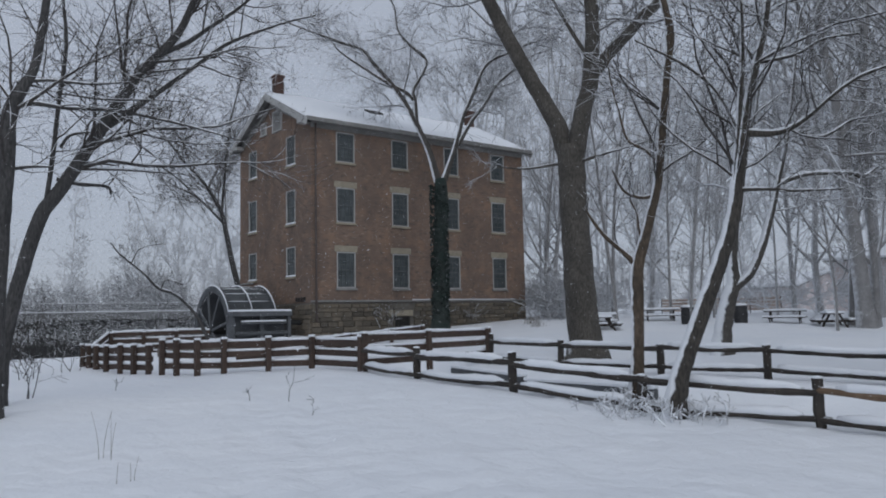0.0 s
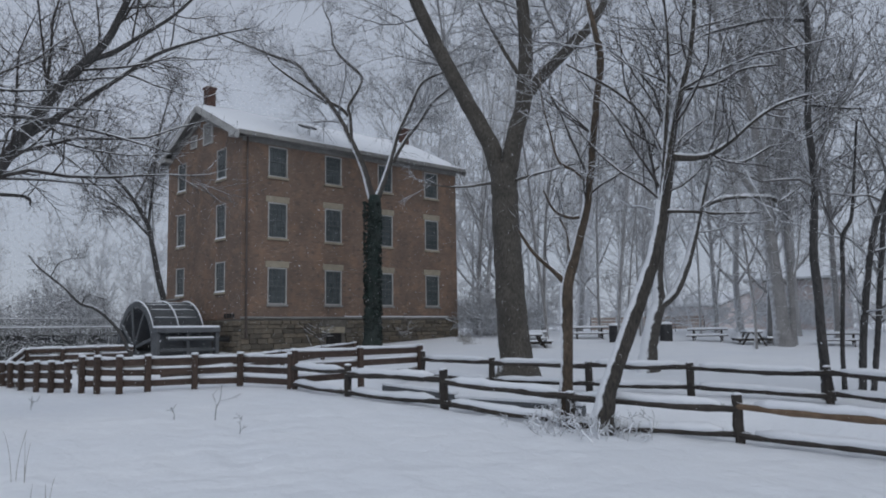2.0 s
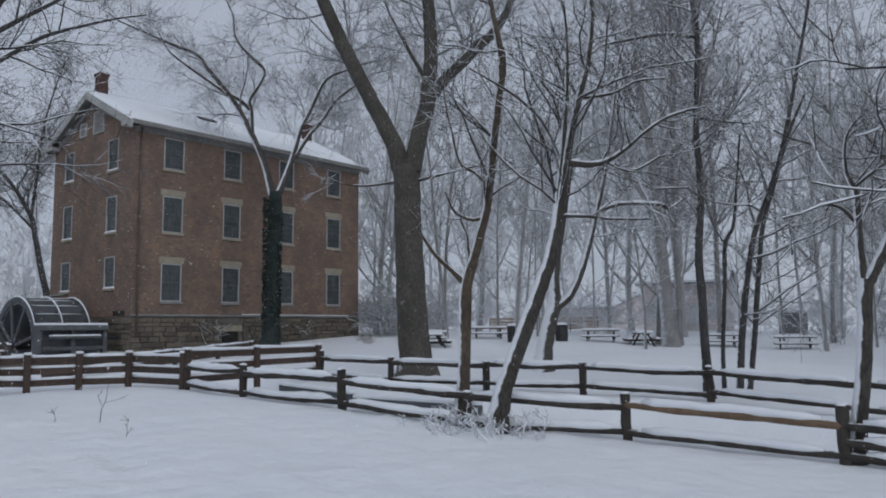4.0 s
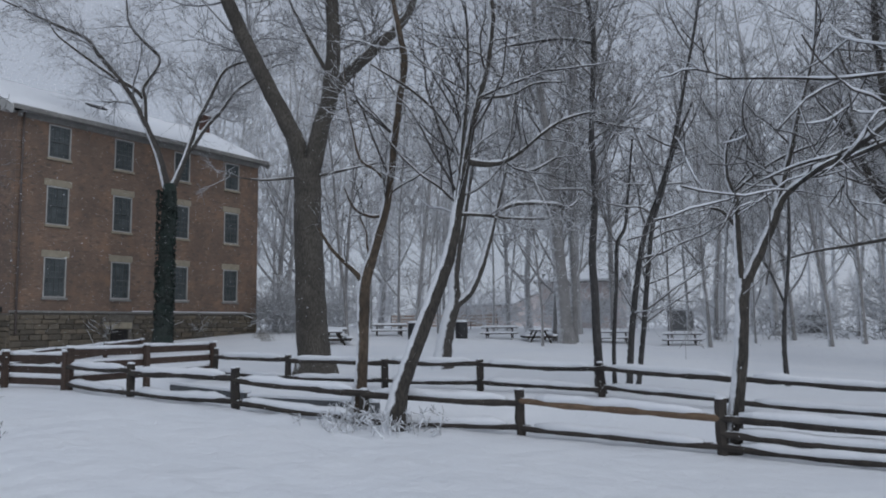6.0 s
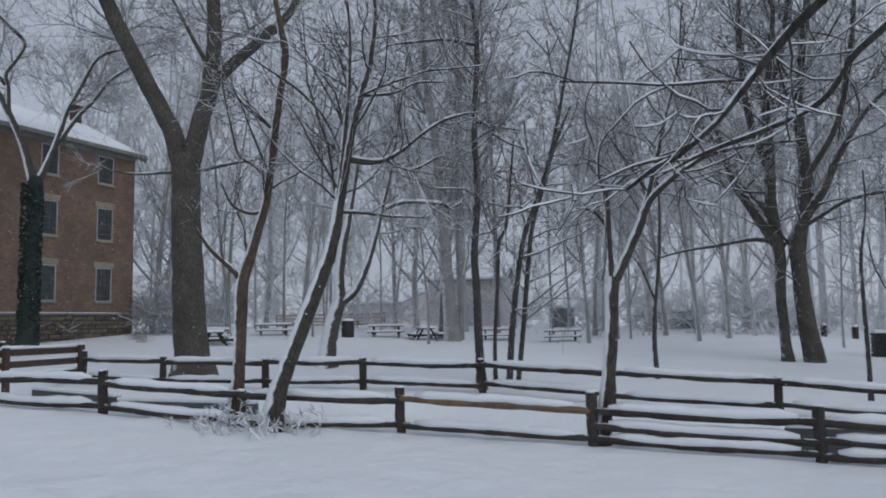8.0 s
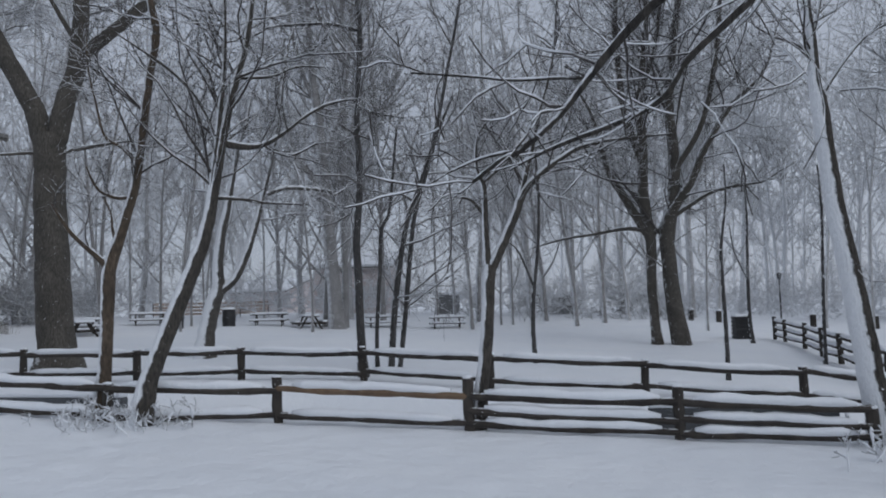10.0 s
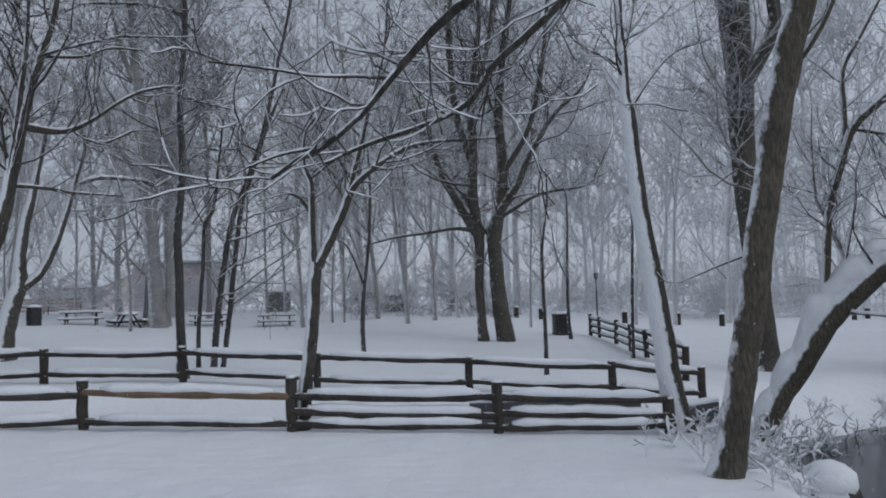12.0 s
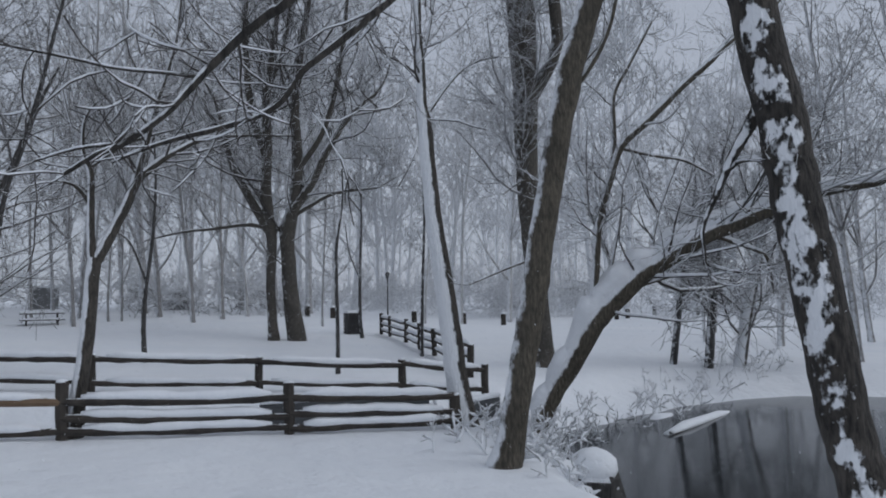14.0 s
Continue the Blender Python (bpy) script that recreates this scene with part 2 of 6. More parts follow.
# haze lightens these trunk colours, less so at the edge of the woods
WOOD_BARK = make_bark("snowy_hazed_wood_bark", (0.34, 0.338, 0.342), (0.50, 0.497, 0.502), 0.2, 0.70, 0.45, 5)
EDGE_BARK = make_bark("hazed_grey_wood_bark", (0.22, 0.215, 0.214), (0.36, 0.352, 0.35), 0.32, 0.68, 0.4, 5)
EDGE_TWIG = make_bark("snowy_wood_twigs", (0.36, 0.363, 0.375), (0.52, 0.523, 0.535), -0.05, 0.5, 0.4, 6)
# twig greys raised for haze, with snow on top
WOOD_TWIG = make_bark("grey_brown_hazed_snowy_twigs", (0.20, 0.192, 0.19), (0.34, 0.328, 0.325), 0.12, 0.55, 0.4, 6)
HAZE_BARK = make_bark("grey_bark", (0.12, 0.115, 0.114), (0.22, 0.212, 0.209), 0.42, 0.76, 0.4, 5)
# bridge stone, its grey lifted to hold the haze over the creek
HAZED_STONE = make_plain("grey_hazed_stone", (0.13, 0.131, 0.134), (0.20, 0.201, 0.204), 1.5)
OLD_CHIMNEY = make_plain("sooty_red_brick", (0.075, 0.042, 0.034), (0.125, 0.07, 0.055), 5, 0.9)
POND = make_water("dark_pond_water", (0.030, 0.034, 0.037))
# orange mesh with its colour washed out to suit the haze
ORANGE = make_plain("hazed_orange_plastic_mesh", (0.46, 0.36, 0.30), (0.54, 0.43, 0.36), 5)
# dark steel far off, greyed in its base colour for haze
FAR_STEEL = make_plain("grey_hazed_steel", (0.17, 0.172, 0.176), (0.24, 0.242, 0.246), 5)
DRUM = make_plain("dark_painted_steel", (0.022, 0.022, 0.024), (0.05, 0.049, 0.05), 6, 0.6, 0.2)
STRAW = make_plain("dry_straw_stalks", (0.09, 0.075, 0.055), (0.17, 0.145, 0.105), 9)


# ---- mesh tools ----
class Geo:
    """Vertices and faces of one mesh."""

    def __init__(self):
        self.v, self.f = [], []

    def add(self, verts, faces):
        n = len(self.v)
        self.v.extend(tuple(p) for p in verts)
        self.f.extend(tuple(n + i for i in f) for f in faces)

    def box(self, size, m=Matrix(), c=0.01):
        """A box of that size about its middle, with chamfered edges."""
        x, y, z = (s / 2 for s in size)
        c = min(c, x * 0.45, y * 0.45, z * 0.45)
        ids, verts = {}, []
        for sx in (-1, 1):
            for sy in (-1, 1):
                for sz in (-1, 1):
                    for k, p in enumerate(((sx * x, sy * (y - c), sz * (z - c)), (sx * (x - c), sy * y, sz * (z - c)), (sx * (x - c), sy * (y - c), sz * z))):
                        ids[sx, sy, sz, k] = len(verts)
                        verts.append(m @ Vector(p))
        faces = []
        ring = ((-1, -1), (1, -1), (1, 1), (-1, 1))
        for s in (-1, 1):
            faces.append([ids[s, a, b, 0] for a, b in (ring if s > 0 else ring[::-1])])
            faces.append([ids[a, s, b, 1] for a, b in (ring[::-1] if s > 0 else ring)])
            faces.append([ids[a, b, s, 2] for a, b in (ring if s > 0 else ring[::-1])])
        for a in (-1, 1):
            for b in (-1, 1):
                q = [ids[a, b, -1, 0], ids[a, b, -1, 1], ids[a, b, 1, 1], ids[a, b, 1, 0]]
                faces.append(q if a * b < 0 else q[::-1])
                q = [ids[a, -1, b, 0], ids[a, 1, b, 0], ids[a, 1, b, 2], ids[a, -1, b, 2]]
                faces.append(q if a * b > 0 else q[::-1])
                q = [ids[-1, a, b, 1], ids[-1, a, b, 2], ids[1, a, b, 2], ids[1, a, b, 1]]
                faces.append(q if a * b > 0 else q[::-1])
                for s in (-1, 1):
                    t3 = [ids[a, b, s, 0], ids[a, b, s, 1], ids[a, b, s, 2]]
                    faces.append(t3 if a * b * s > 0 else t3[::-1])
        self.add(verts, faces)
        return self

    def tube(self, pts, rad, sides=6, squash=1.0, cap=True, uneven=0.0, rng=None):
        pts, rad = np.asarray(pts, float), np.asarray(rad, float)
        tan = np.gradient(pts, axis=0)
        tan /= np.linalg.norm(tan, axis=1)[:, None] + 1e-9
        mean = np.abs(tan.mean(0))
        ref = np.eye(3)[int(np.argmin(mean))]
        if mean[2] < 0.75:
            ref = np.array((0.0, 0.0, 1.0))
        u = np.cross(tan, ref)
        u /= np.linalg.norm(u, axis=1)[:, None] + 1e-9
        w = np.cross(u, tan)
        ang = np.arange(sides) * 2 * math.pi / sides
        ca, sa = np.cos(ang), np.sin(ang) * squash
        r = rad[:, None] * np.ones(sides)
        if uneven and rng is not None:
            r = r * (1 + uneven * rng.uniform(-1, 1, r.shape))
        ringed = pts[:, None, :] + (r * ca)[:, :, None] * u[:, None, :] + (r * sa)[:, :, None] * w[:, None, :]
        n = len(pts)
        faces = [(i * sides + j, (i + 1) * sides + j, (i + 1) * sides + (j + 1) % sides, i * sides + (j + 1) % sides)[::-1] for i in range(n - 1) for j in range(sides)]
        if cap:
            faces.append(tuple(range(sides))[::-1])
            faces.append(tuple((n - 1) * sides + j for j in range(sides)))
        self.add(ringed.reshape(-1, 3).tolist(), faces)
        return self


def mesh_of(name, geo, mat_, smooth=False):
    me = bpy.data.meshes.new(name)
    me.from_pydata(geo.v, [], geo.f)
    if mat_:
        me.materials.append(mat_)
    if smooth:
        me.polygons.foreach_set("use_smooth", np.ones(len(me.polygons), bool))
    me.update()
    return me


def part(name, geo, mat_, parent=None, label="", smooth=False, m=None):
    ob = new(name, mesh_of(name, geo, mat_, smooth))
    if m is not None:
        ob.matrix_basis = m
    if parent is not None:
        ob.parent = parent
    if label:
        tagged(ob, label)
    return ob


def thing(name, label, category, group="", m=None):
    ob = new(name)
    if m is not None:
        ob.matrix_basis = m
    return tagged(ob, label, category, group)


def along(p0, p1):
    """A pose at the middle of p0 p1, its x along them, its z as upright as can be; and their distance."""
    p0, p1 = Vector(p0), Vector(p1)
    d = p1 - p0
    x = d.normalized()
    y = Vector((0, 0, 1)).cross(x)
    y = y.normalized() if y.length > 1e-4 else Vector((0, 1, 0))
    z = x.cross(y)
    m = Matrix((x, y, z)).transposed().to_4x4()
    m.translation = (p0 + p1) / 2
    return m, d.length


# ---- ground: one sheet of snow, with the mill race, the pond and the river bed ----
POND_LEVEL = -2.38
POND_SHORE = ((-4.51, -37.15), (-2.4, -37.95), (-0.7, -40.1), (0.6, -42.2), (1.5, -44.1), (1.8, -46.4), (0.7, -48.8), (-1.5, -53.0),
              (-9.5, -58.0), (-15.0, -46.0), (-14.3, -40.5), (-12.4, -37.75), (-10.2, -36.4), (-8.5, -36.5), (-7.1, -36.85), (-5.72, -36.95))


def smooth_step(a):
    a = np.clip(a, 0, 1)
    return a * a * (3 - 2 * a)


def shore_distance(x, y):
    """Metres from the pond's shore, negative in the pond."""
    best = np.full(np.shape(x), 1e9)
    inside = np.zeros(np.shape(x), bool)
    for (ax, ay), (bx, by) in zip(POND_SHORE, POND_SHORE[1:] + POND_SHORE[:1]):
        dx, dy = bx - ax, by - ay
        t = np.clip(((x - ax) * dx + (y - ay) * dy) / (dx * dx + dy * dy), 0, 1)
        best = np.minimum(best, np.hypot(x - ax - t * dx, y - ay - t * dy))
        inside ^= ((ay > y) != (by > y)) & (x < (y - ay) / (by - ay if by != ay else 1e-9) * dx + ax)
    return np.where(inside, -best, best)


def ripple(x, y, s, seed):
    """A cheap smooth noise between -1 and 1, with waves about s metres long."""
    k = 2 * math.pi / s
    a = np.sin(k * (x * 0.83 + y * 0.41) + seed) * np.cos(k * (y * 0.77 - x * 0.52) * 0.9 + 1.7 * seed)
    b = np.sin(k * 0.61 * (x * 0.32 - y * 0.95) + 2.3 * seed) * np.cos(k * 0.73 * (x * 0.91 + y * 0.22) - seed)
    return 0.5 * (a + b)


# levels of the snow at known spots; between them the land runs smoothly
LEVELS = ((-17.4, -32.6, -1.12), (-7.4, -16.3, -0.80), (-7.3, -24.4, -1.01), (-6.3, -29.8, -1.24), (-5.8, -35.1, -1.45), (-1.7, -26.3, -1.0), (-1.3, -32.1, -1.28), (-0.8, -36.8, -1.55),
          (0.0, -16.8, -0.86), (3.3, -19.1, -0.80), (4.6, -28.9, -1.10), (8.0, -37.1, -1.42), (14.9, -32.0, -1.15), (19.4, -36.2, -1.21), (5.1, -2.0, -0.30), (13.7, -0.5, 0.2), (-2.0, -3.0, -0.5),
          (-11.0, -9.0, -0.90), (-30.0, -20.0, -1.0), (-20.0, -60.0, -1.6), (16.7, -11.6, -0.15), (22.0, -19.5, -0.50), (24.2, -28.0, -0.58), (31.0, -44.5, -1.32), (56.0, -65.0, -1.25), (37.0, -20.0, 0.0),
          (80.0, 10.0, 0.3), (0.0, 120.0, 0.4), (-150.0, 0.0, -0.5), (150.0, -60.0, -0.9), (0.0, -180.0, -1.6))


def level_weights():
    p = np.array(LEVELS)
    n = len(p)
    a = np.zeros((n + 3, n + 3))
    a[:n, :n] = np.sqrt(((p[:, None, :2] - p[None, :, :2]) ** 2).sum(-1) + 16.0)
    a[:n, n], a[:n, n + 1:] = 1, p[:, :2]
    a[n:, :n] = a[:n, n:].T
    return np.linalg.solve(a, np.concatenate((p[:, 2], (0, 0, 0))))


LEVEL_WEIGHTS = level_weights()


def land(x, y):
    x, y = np.clip(x, -220, 220), np.clip(y, -220, 220)
    n = len(LEVELS)
    h = LEVEL_WEIGHTS[n] + LEVEL_WEIGHTS[n + 1] * x + LEVEL_WEIGHTS[n + 2] * y
    for w, (a, b, _) in zip(LEVEL_WEIGHTS, LEVELS):
        h = h + w * np.sqrt((x - a) ** 2 + (y - b) ** 2 + 16.0)
    return h


def ground_height(x, y):
    x, y = np.asarray(x, float), np.asarray(y, float)
    h = land(x, y) + 0.05 * ripple(x, y, 9.0, 0.4) + 0.025 * ripple(x, y, 2.3, 1.1)
    near = smooth_step((9.5 - np.hypot(x + 12.5, y + 25.0)) / 5)
    h += near * 0.034 * (ripple(x, y, 0.62, 2.0) + ripple(x, y, 0.9, 4.0))
    mid = np.interp(y, (-37.2, -33.4, -25.8, -20.9, -16.1, -10.9), (-3.0, -3.6, -4.1, -5.35, -5.2, -5.0))
    race = smooth_step((1.75 - np.abs(x - mid)) / 0.9) * smooth_step((y + 35.6) / 1.5) * smooth_step((-12.2 - y) / 2)
    h -= 0.42 * race
    d = shore_distance(x, y) + 0.14 * ripple(x, y, 1.9, 3.0)
    bank = np.where(x > -4.6, 3.0, 0.75)
    slope = np.where(d > 0, h + (POND_LEVEL - 0.05 - h) * (1 - smooth_step(d / bank)), POND_LEVEL - 0.05 - 0.8 * smooth_step(-d / 1.5))
    h = np.where(d < bank, np.minimum(h, slope), h)
    river = np.maximum(smooth_step((y - 10) / 8) * smooth_step((14 - x) / 10), smooth_step((y - 18) / 8) * smooth_step((34 - x) / 8)) * smooth_step((95 - y) / 12)
    behind = np.maximum(smooth_step((y - 3.6) / 3.2) * smooth_step((-0.6 - x) / 1.0), smooth_step((y + 2.0) / 8) * smooth_step((-4.2 - x) / 3)) * smooth_step((95 - y) / 12)
    h -= 3.2 * np.maximum(river, behind)
    return h


def steps(lo, hi, fine, far):
    core = list(np.arange(lo, hi + 1e-6, fine))
    up, d = [], fine
    while not up or up[-1] < far:
        d *= 1.13
        up.append((up[-1] if up else hi) + d)
    down, d = [], fine
    while not down or down[-1] > -far:
        d *= 1.13
        down.append((down[-1] if down else lo) - d)
    return np.array(down[::-1] + core + up)


def build_ground():
    xs, ys = steps(-16.5, 3.5, 0.2, 1800), steps(-49.0, -14.0, 0.22, 1800)
    gx, gy = np.meshgrid(xs, ys)
    gz = ground_height(gx, gy)
    nx, ny = len(xs), len(ys)
    me = bpy.data.meshes.new("ground")
    i = np.arange(ny - 1)[:, None] * nx + np.arange(nx - 1)[None]
    quads = np.stack((i, i + 1, i + nx + 1, i + nx), -1).reshape(-1, 4)
    me.from_pydata(np.stack((gx, gy, gz), -1).reshape(-1, 3).tolist(), [], quads.tolist())
    me.polygons.foreach_set("use_smooth", np.ones(len(me.polygons), bool))
    me.materials.append(SNOW)
    me.update()
    tagged(new("ground", me), "fresh white snow over the whole park", "snow", kind="structure")


def at(x, y, up=0.0):
    return Vector((x, y, float(ground_height(x, y)) + up))


build_ground()
g = Geo()
g.add([(-18, -66, POND_LEVEL), (8, -66, POND_LEVEL), (8, -35.5, POND_LEVEL), (-18, -35.5, POND_LEVEL)], [(0, 1, 2, 3)])
tagged(part("water", g, POND), "still dark pond water between snowy banks", "pond", kind="structure")
g = Geo()
g.add([(-70, 8, -2.3), (40, 8, -2.3), (40, 100, -2.3), (-70, 100, -2.3)], [(0, 1, 2, 3)])
tagged(part("water_river", g, POND), "dark creek water behind the mill", "creek", kind="structure")


# ---- the mill ----
LONG, DEEP, BASE, STONE_TOP, EAVE, RIDGE = 13.7, 8.1, -0.75, 1.2, 9.85, 11.85
FRONT_X = ((1.37, 2.41), (4.59, 5.60), (7.96, 8.95), (11.27, 12.28))
FRONT_Z = ((1.88, 3.62), (5.03, 6.73), (7.97, 9.45))
GABLE_Y = ((1.56, 2.52), (5.95, 6.92))
GABLE_Z = ((2.49, 3.95), (5.06, 6.75), (7.95, 9.45))


def wall_sheet(geo, length, z0, z1, holes, to_world, thick, top=None):
    """A wall with openings cut through it. to_world(s, depth, z) places it; top(s) bounds a gable."""
    ss = sorted({0.0, length, *(h[0] for h in holes), *(h[1] for h in holes)} | ({length / 2} if top else set()))
    zs = sorted({z0, z1, *(h[2] for h in holes), *(h[3] for h in holes)})

    def open_at(s, z):
        return any(a < s < b and c < z < d for a, b, c, d in holes)

    for s0, s1 in zip(ss, ss[1:]):
        for q0, q1 in zip(zs, zs[1:]):
            sm, zm = (s0 + s1) / 2, (q0 + q1) / 2
            if open_at(sm, zm):
                for (a0, b0), (a1, b1) in (((s0, q0), (s1, q0)), ((s1, q0), (s1, q1)), ((s1, q1), (s0, q1)), ((s0, q1), (s0, q0))):
                    mx, mz = (a0 + a1) / 2, (b0 + b1) / 2
                    ox, oz = mx + (mx - sm) * 0.02, mz + (mz - zm) * 0.02
                    if not open_at(ox, oz):
                        geo.add([to_world(a0, 0, b0), to_world(a1, 0, b1), to_world(a1, thick, b1), to_world(a0, thick, b0)], [(0, 1, 2, 3)])
                continue
            for depth in (0, thick):
                geo.add([to_world(s0, depth, q0), to_world(s1, depth, q0), to_world(s1, depth, q1), to_world(s0, depth, q1)], [(0, 1, 2, 3) if depth == 0 else (3, 2, 1, 0)])


def build_window(mill, place, wide, high, lintel, sill_mat, snowy):
    """A sash window in its opening. place: its lower middle at the wall's outer face, x along the wall, y outwards."""
    fr = Geo()
    t = 0.055
    for x in (-wide / 2 + t / 2, wide / 2 - t / 2):
        fr.box((t, 0.12, high), place @ pose(x, -0.04, high / 2), 0.008)
    for z in (t / 2, high - t / 2):
        fr.box((wide - 2 * t, 0.118, t), place @ pose(0, -0.04, z), 0.008)
    win = part("window", fr, PAINT, mill, "white-painted wooden sash window with small panes")
    for k, (z0, z1, y) in enumerate(((t, high / 2 + 0.02, -0.055), (high / 2 - 0.02, high - t, -0.03))):
        sash = Geo()
        w, h = wide - 2 * t, z1 - z0
        for x in (-w / 2 + 0.02, w / 2 - 0.02):
            sash.box((0.04, 0.04, h), place @ pose(x, y, z0 + h / 2), 0.004)
        for z in (z0 + 0.02, z1 - 0.02):
            sash.box((w - 0.08, 0.038, 0.04), place @ pose(0, y, z), 0.004)
        for i in range(1, 4):
            sash.box((0.018, 0.028, h - 0.08), place @ pose(-w / 2 + w * i / 4, y, z0 + h / 2), 0.003)
        for i in range(1, 3):
            sash.box((w - 0.08, 0.026, 0.018), place @ pose(0, y, z0 + h * i / 3), 0.003)
        part("sash", sash, MUNTIN, win)
        pane = Geo().box((w - 0.06, 0.008, h - 0.06), place @ pose(0, y - 0.012, z0 + h / 2), 0.001)
        part("pane", pane, GLASS, win, "dark old window glass")
    if sill_mat:
        part("sill", Geo().box((wide + 0.12, 0.26, 0.1), place @ pose(0, -0.05, -0.05), 0.012), sill_mat, win)
        if snowy:
            sn = Geo()
            n = 9
            xs = np.linspace(-wide / 2 - 0.03, wide / 2 + 0.03, n)
            pts = [place @ Vector((x, 0.01, 0.03)) for x in xs]
            sn.tube(pts, [0.035] + [0.075 + 0.012 * math.sin(3.1 * i + wide * 7) for i in range(n - 2)] + [0.035], 8, 0.75)
            part("snow", sn, SNOW, win, "ridge of snow on the window sill", True)
    if lintel:
        part("lintel", Geo().box((wide + 0.24, 0.22, 0.3), place @ pose(0, -0.09, high + 0.155), 0.012), LINTEL, win, "pale limestone lintel")


def build_mill():
    mill = thing("mill", "old three-storey red-brown brick mill with stone base and snowy roof", "mill")
    front_holes = [(a, b, c, d) for a, b in FRONT_X for c, d in FRONT_Z]
    gable_holes = [(DEEP - 0.01 - b, DEEP - 0.01 - a, c, d) for a, b in GABLE_Y for c, d in GABLE_Z]
    g = Geo()
    wall_sheet(g, LONG, STONE_TOP, EAVE, front_holes, lambda s, d, z: (s, d, z), 0.42)
    part("wall", g, BRICK, mill, "weathered red-brown brick front wall")
    g = Geo()
    wall_sheet(g, DEEP - 0.02, STONE_TOP, EAVE, gable_holes, lambda s, d, z: (d, DEEP - 0.01 - s, z), 0.42)
    part("wall", g, BRICK, mill, "weathered red-brown brick gable wall")
    for x in (0.0, LONG - 0.4):  # gable triangles
        g = Geo()
        tri = [(x, 0.02, EAVE), (x, DEEP - 0.02, EAVE), (x, DEEP / 2, RIDGE - 0.12)]
        g.add(tri + [(a + 0.4, b, c) for a, b, c in tri], [(0, 2, 1), (3, 4, 5), (0, 1, 4, 3), (1, 2, 5, 4), (2, 0, 3, 5)])
        part("gable", g, BRICK, mill)
    part("wall", Geo().box((LONG - 0.43, 0.4, EAVE - STONE_TOP), pose(LONG / 2 + 0.215, DEEP - 0.2, (EAVE + STONE_TOP) / 2)), BRICK, mill)
    part("wall", Geo().box((0.4, DEEP - 0.85, EAVE - STONE_TOP), pose(LONG - 0.2, DEEP / 2, (EAVE + STONE_TOP) / 2)), BRICK, mill)
    part("floor", Geo().box((LONG - 0.9, DEEP - 0.9, 0.2), pose(LONG / 2, DEEP / 2, 4.2)), RAIL_WOOD, mill)
    # foundation core; its stones come last in the file
    part("foundation", Geo().box((LONG - 0.04, DEEP - 0.04, STONE_TOP - BASE), pose(LONG / 2, DEEP / 2, (STONE_TOP + BASE) / 2)), MORTAR, mill, "rubble limestone foundation")
    part("water_table", Geo().box((LONG + 0.06, 0.1, 0.1), pose(LONG / 2, -0.02, STONE_TOP + 0.06), 0.02), FRIEZE, mill)
    part("snow", Geo().box((LONG * 0.52, 0.07, 0.035), pose(LONG * 0.68, -0.045, STONE_TOP + 0.127), 0.012), SNOW, mill)
    part("band", Geo().box((0.1, 1.7, 0.09), pose(-0.03, 7.2, 2.36), 0.02), FRIEZE, mill, "timber band on the gable wall")
    # roof
    over, rake = 0.42, 0.42
    slope = (RIDGE - EAVE) / (DEEP / 2)
    for side in (-1, 1):
        y0, y1 = DEEP / 2 + side * (DEEP / 2 + over), DEEP / 2
        z0 = EAVE + 0.12 - over * slope
        m, ln = along((LONG / 2, y0, z0), (LONG / 2, y1, RIDGE + 0.1))
        part("roof", Geo().box((ln, LONG + 2 * rake, 0.1), m, 0.01), FRIEZE, mill, "low-pitched gabled roof deck")
        sn = Geo()
        nx, ny = 60, 14
        rng = np.random.default_rng(5 + side)
        vs = []
        for j in range(ny + 1):
            for i in range(nx + 1):
                u, v = i / nx, j / ny
                edge = min(1, v * 5, 1.0) * min(1, u * 22, (1 - u) * 22)
                p = m @ Vector(((v - 0.5) * (ln + 0.03), (u - 0.5) * (LONG + 2 * rake + 0.02), 0))
                th = 0.052 + (0.05 + 0.13 * edge) * (1 + 0.14 * math.sin(5.3 * u * 7 + 2 * v) + 0.05 * rng.uniform(-1, 1))
                vs.append((p.x, p.y + (side * 0.03 * math.sin(u * 31) if j == 0 else 0), p.z + th))
        low = len(vs)
        vs += [tuple(m @ Vector(((j / ny - 0.5) * (ln + 0.02), (i / nx - 0.5) * (LONG + 2 * rake), 0.052))) for j in range(ny + 1) for i in range(nx + 1)]
        w = nx + 1
        fs = [(j * w + i, j * w + i + 1, (j + 1) * w + i + 1, (j + 1) * w + i) for j in range(ny) for i in range(nx)]
        rim = [i for i in range(w)] + [j * w + nx for j in range(1, ny + 1)] + [ny * w + i for i in range(nx - 1, -1, -1)] + [j * w for j in range(ny - 1, 0, -1)]
        fs += [(a, low + a, low + b, b) for a, b in zip(rim, rim[1:] + rim[:1])]
        if side < 0:
            fs = [f[::-1] for f in fs]
        sn.add(vs, fs)
        part("roof_snow", sn, SNOW, mill, "smooth sheet of snow on the roof", True)
        # rake boards on the near gable, and the box eave
        for x in (-rake - 0.02, LONG + rake + 0.02):
            mb, lb = along((x, y0, z0 - 0.14), (x, y1, RIDGE - 0.04))
            part("rake_board", Geo().box((lb + 0.05, 0.05, 0.3), mb, 0.01), PAINT, mill, "white-painted rake board")
        mb, lb = along((-0.05, y0 + side * -0.5, EAVE - 0.12), (-0.05, y1, RIDGE - 0.42))
        part("rake_trim", Geo().box((lb, 0.09, 0.22), mb, 0.01), FRIEZE, mill)
        yy = DEEP / 2 + side * (DEEP / 2 + over / 2)
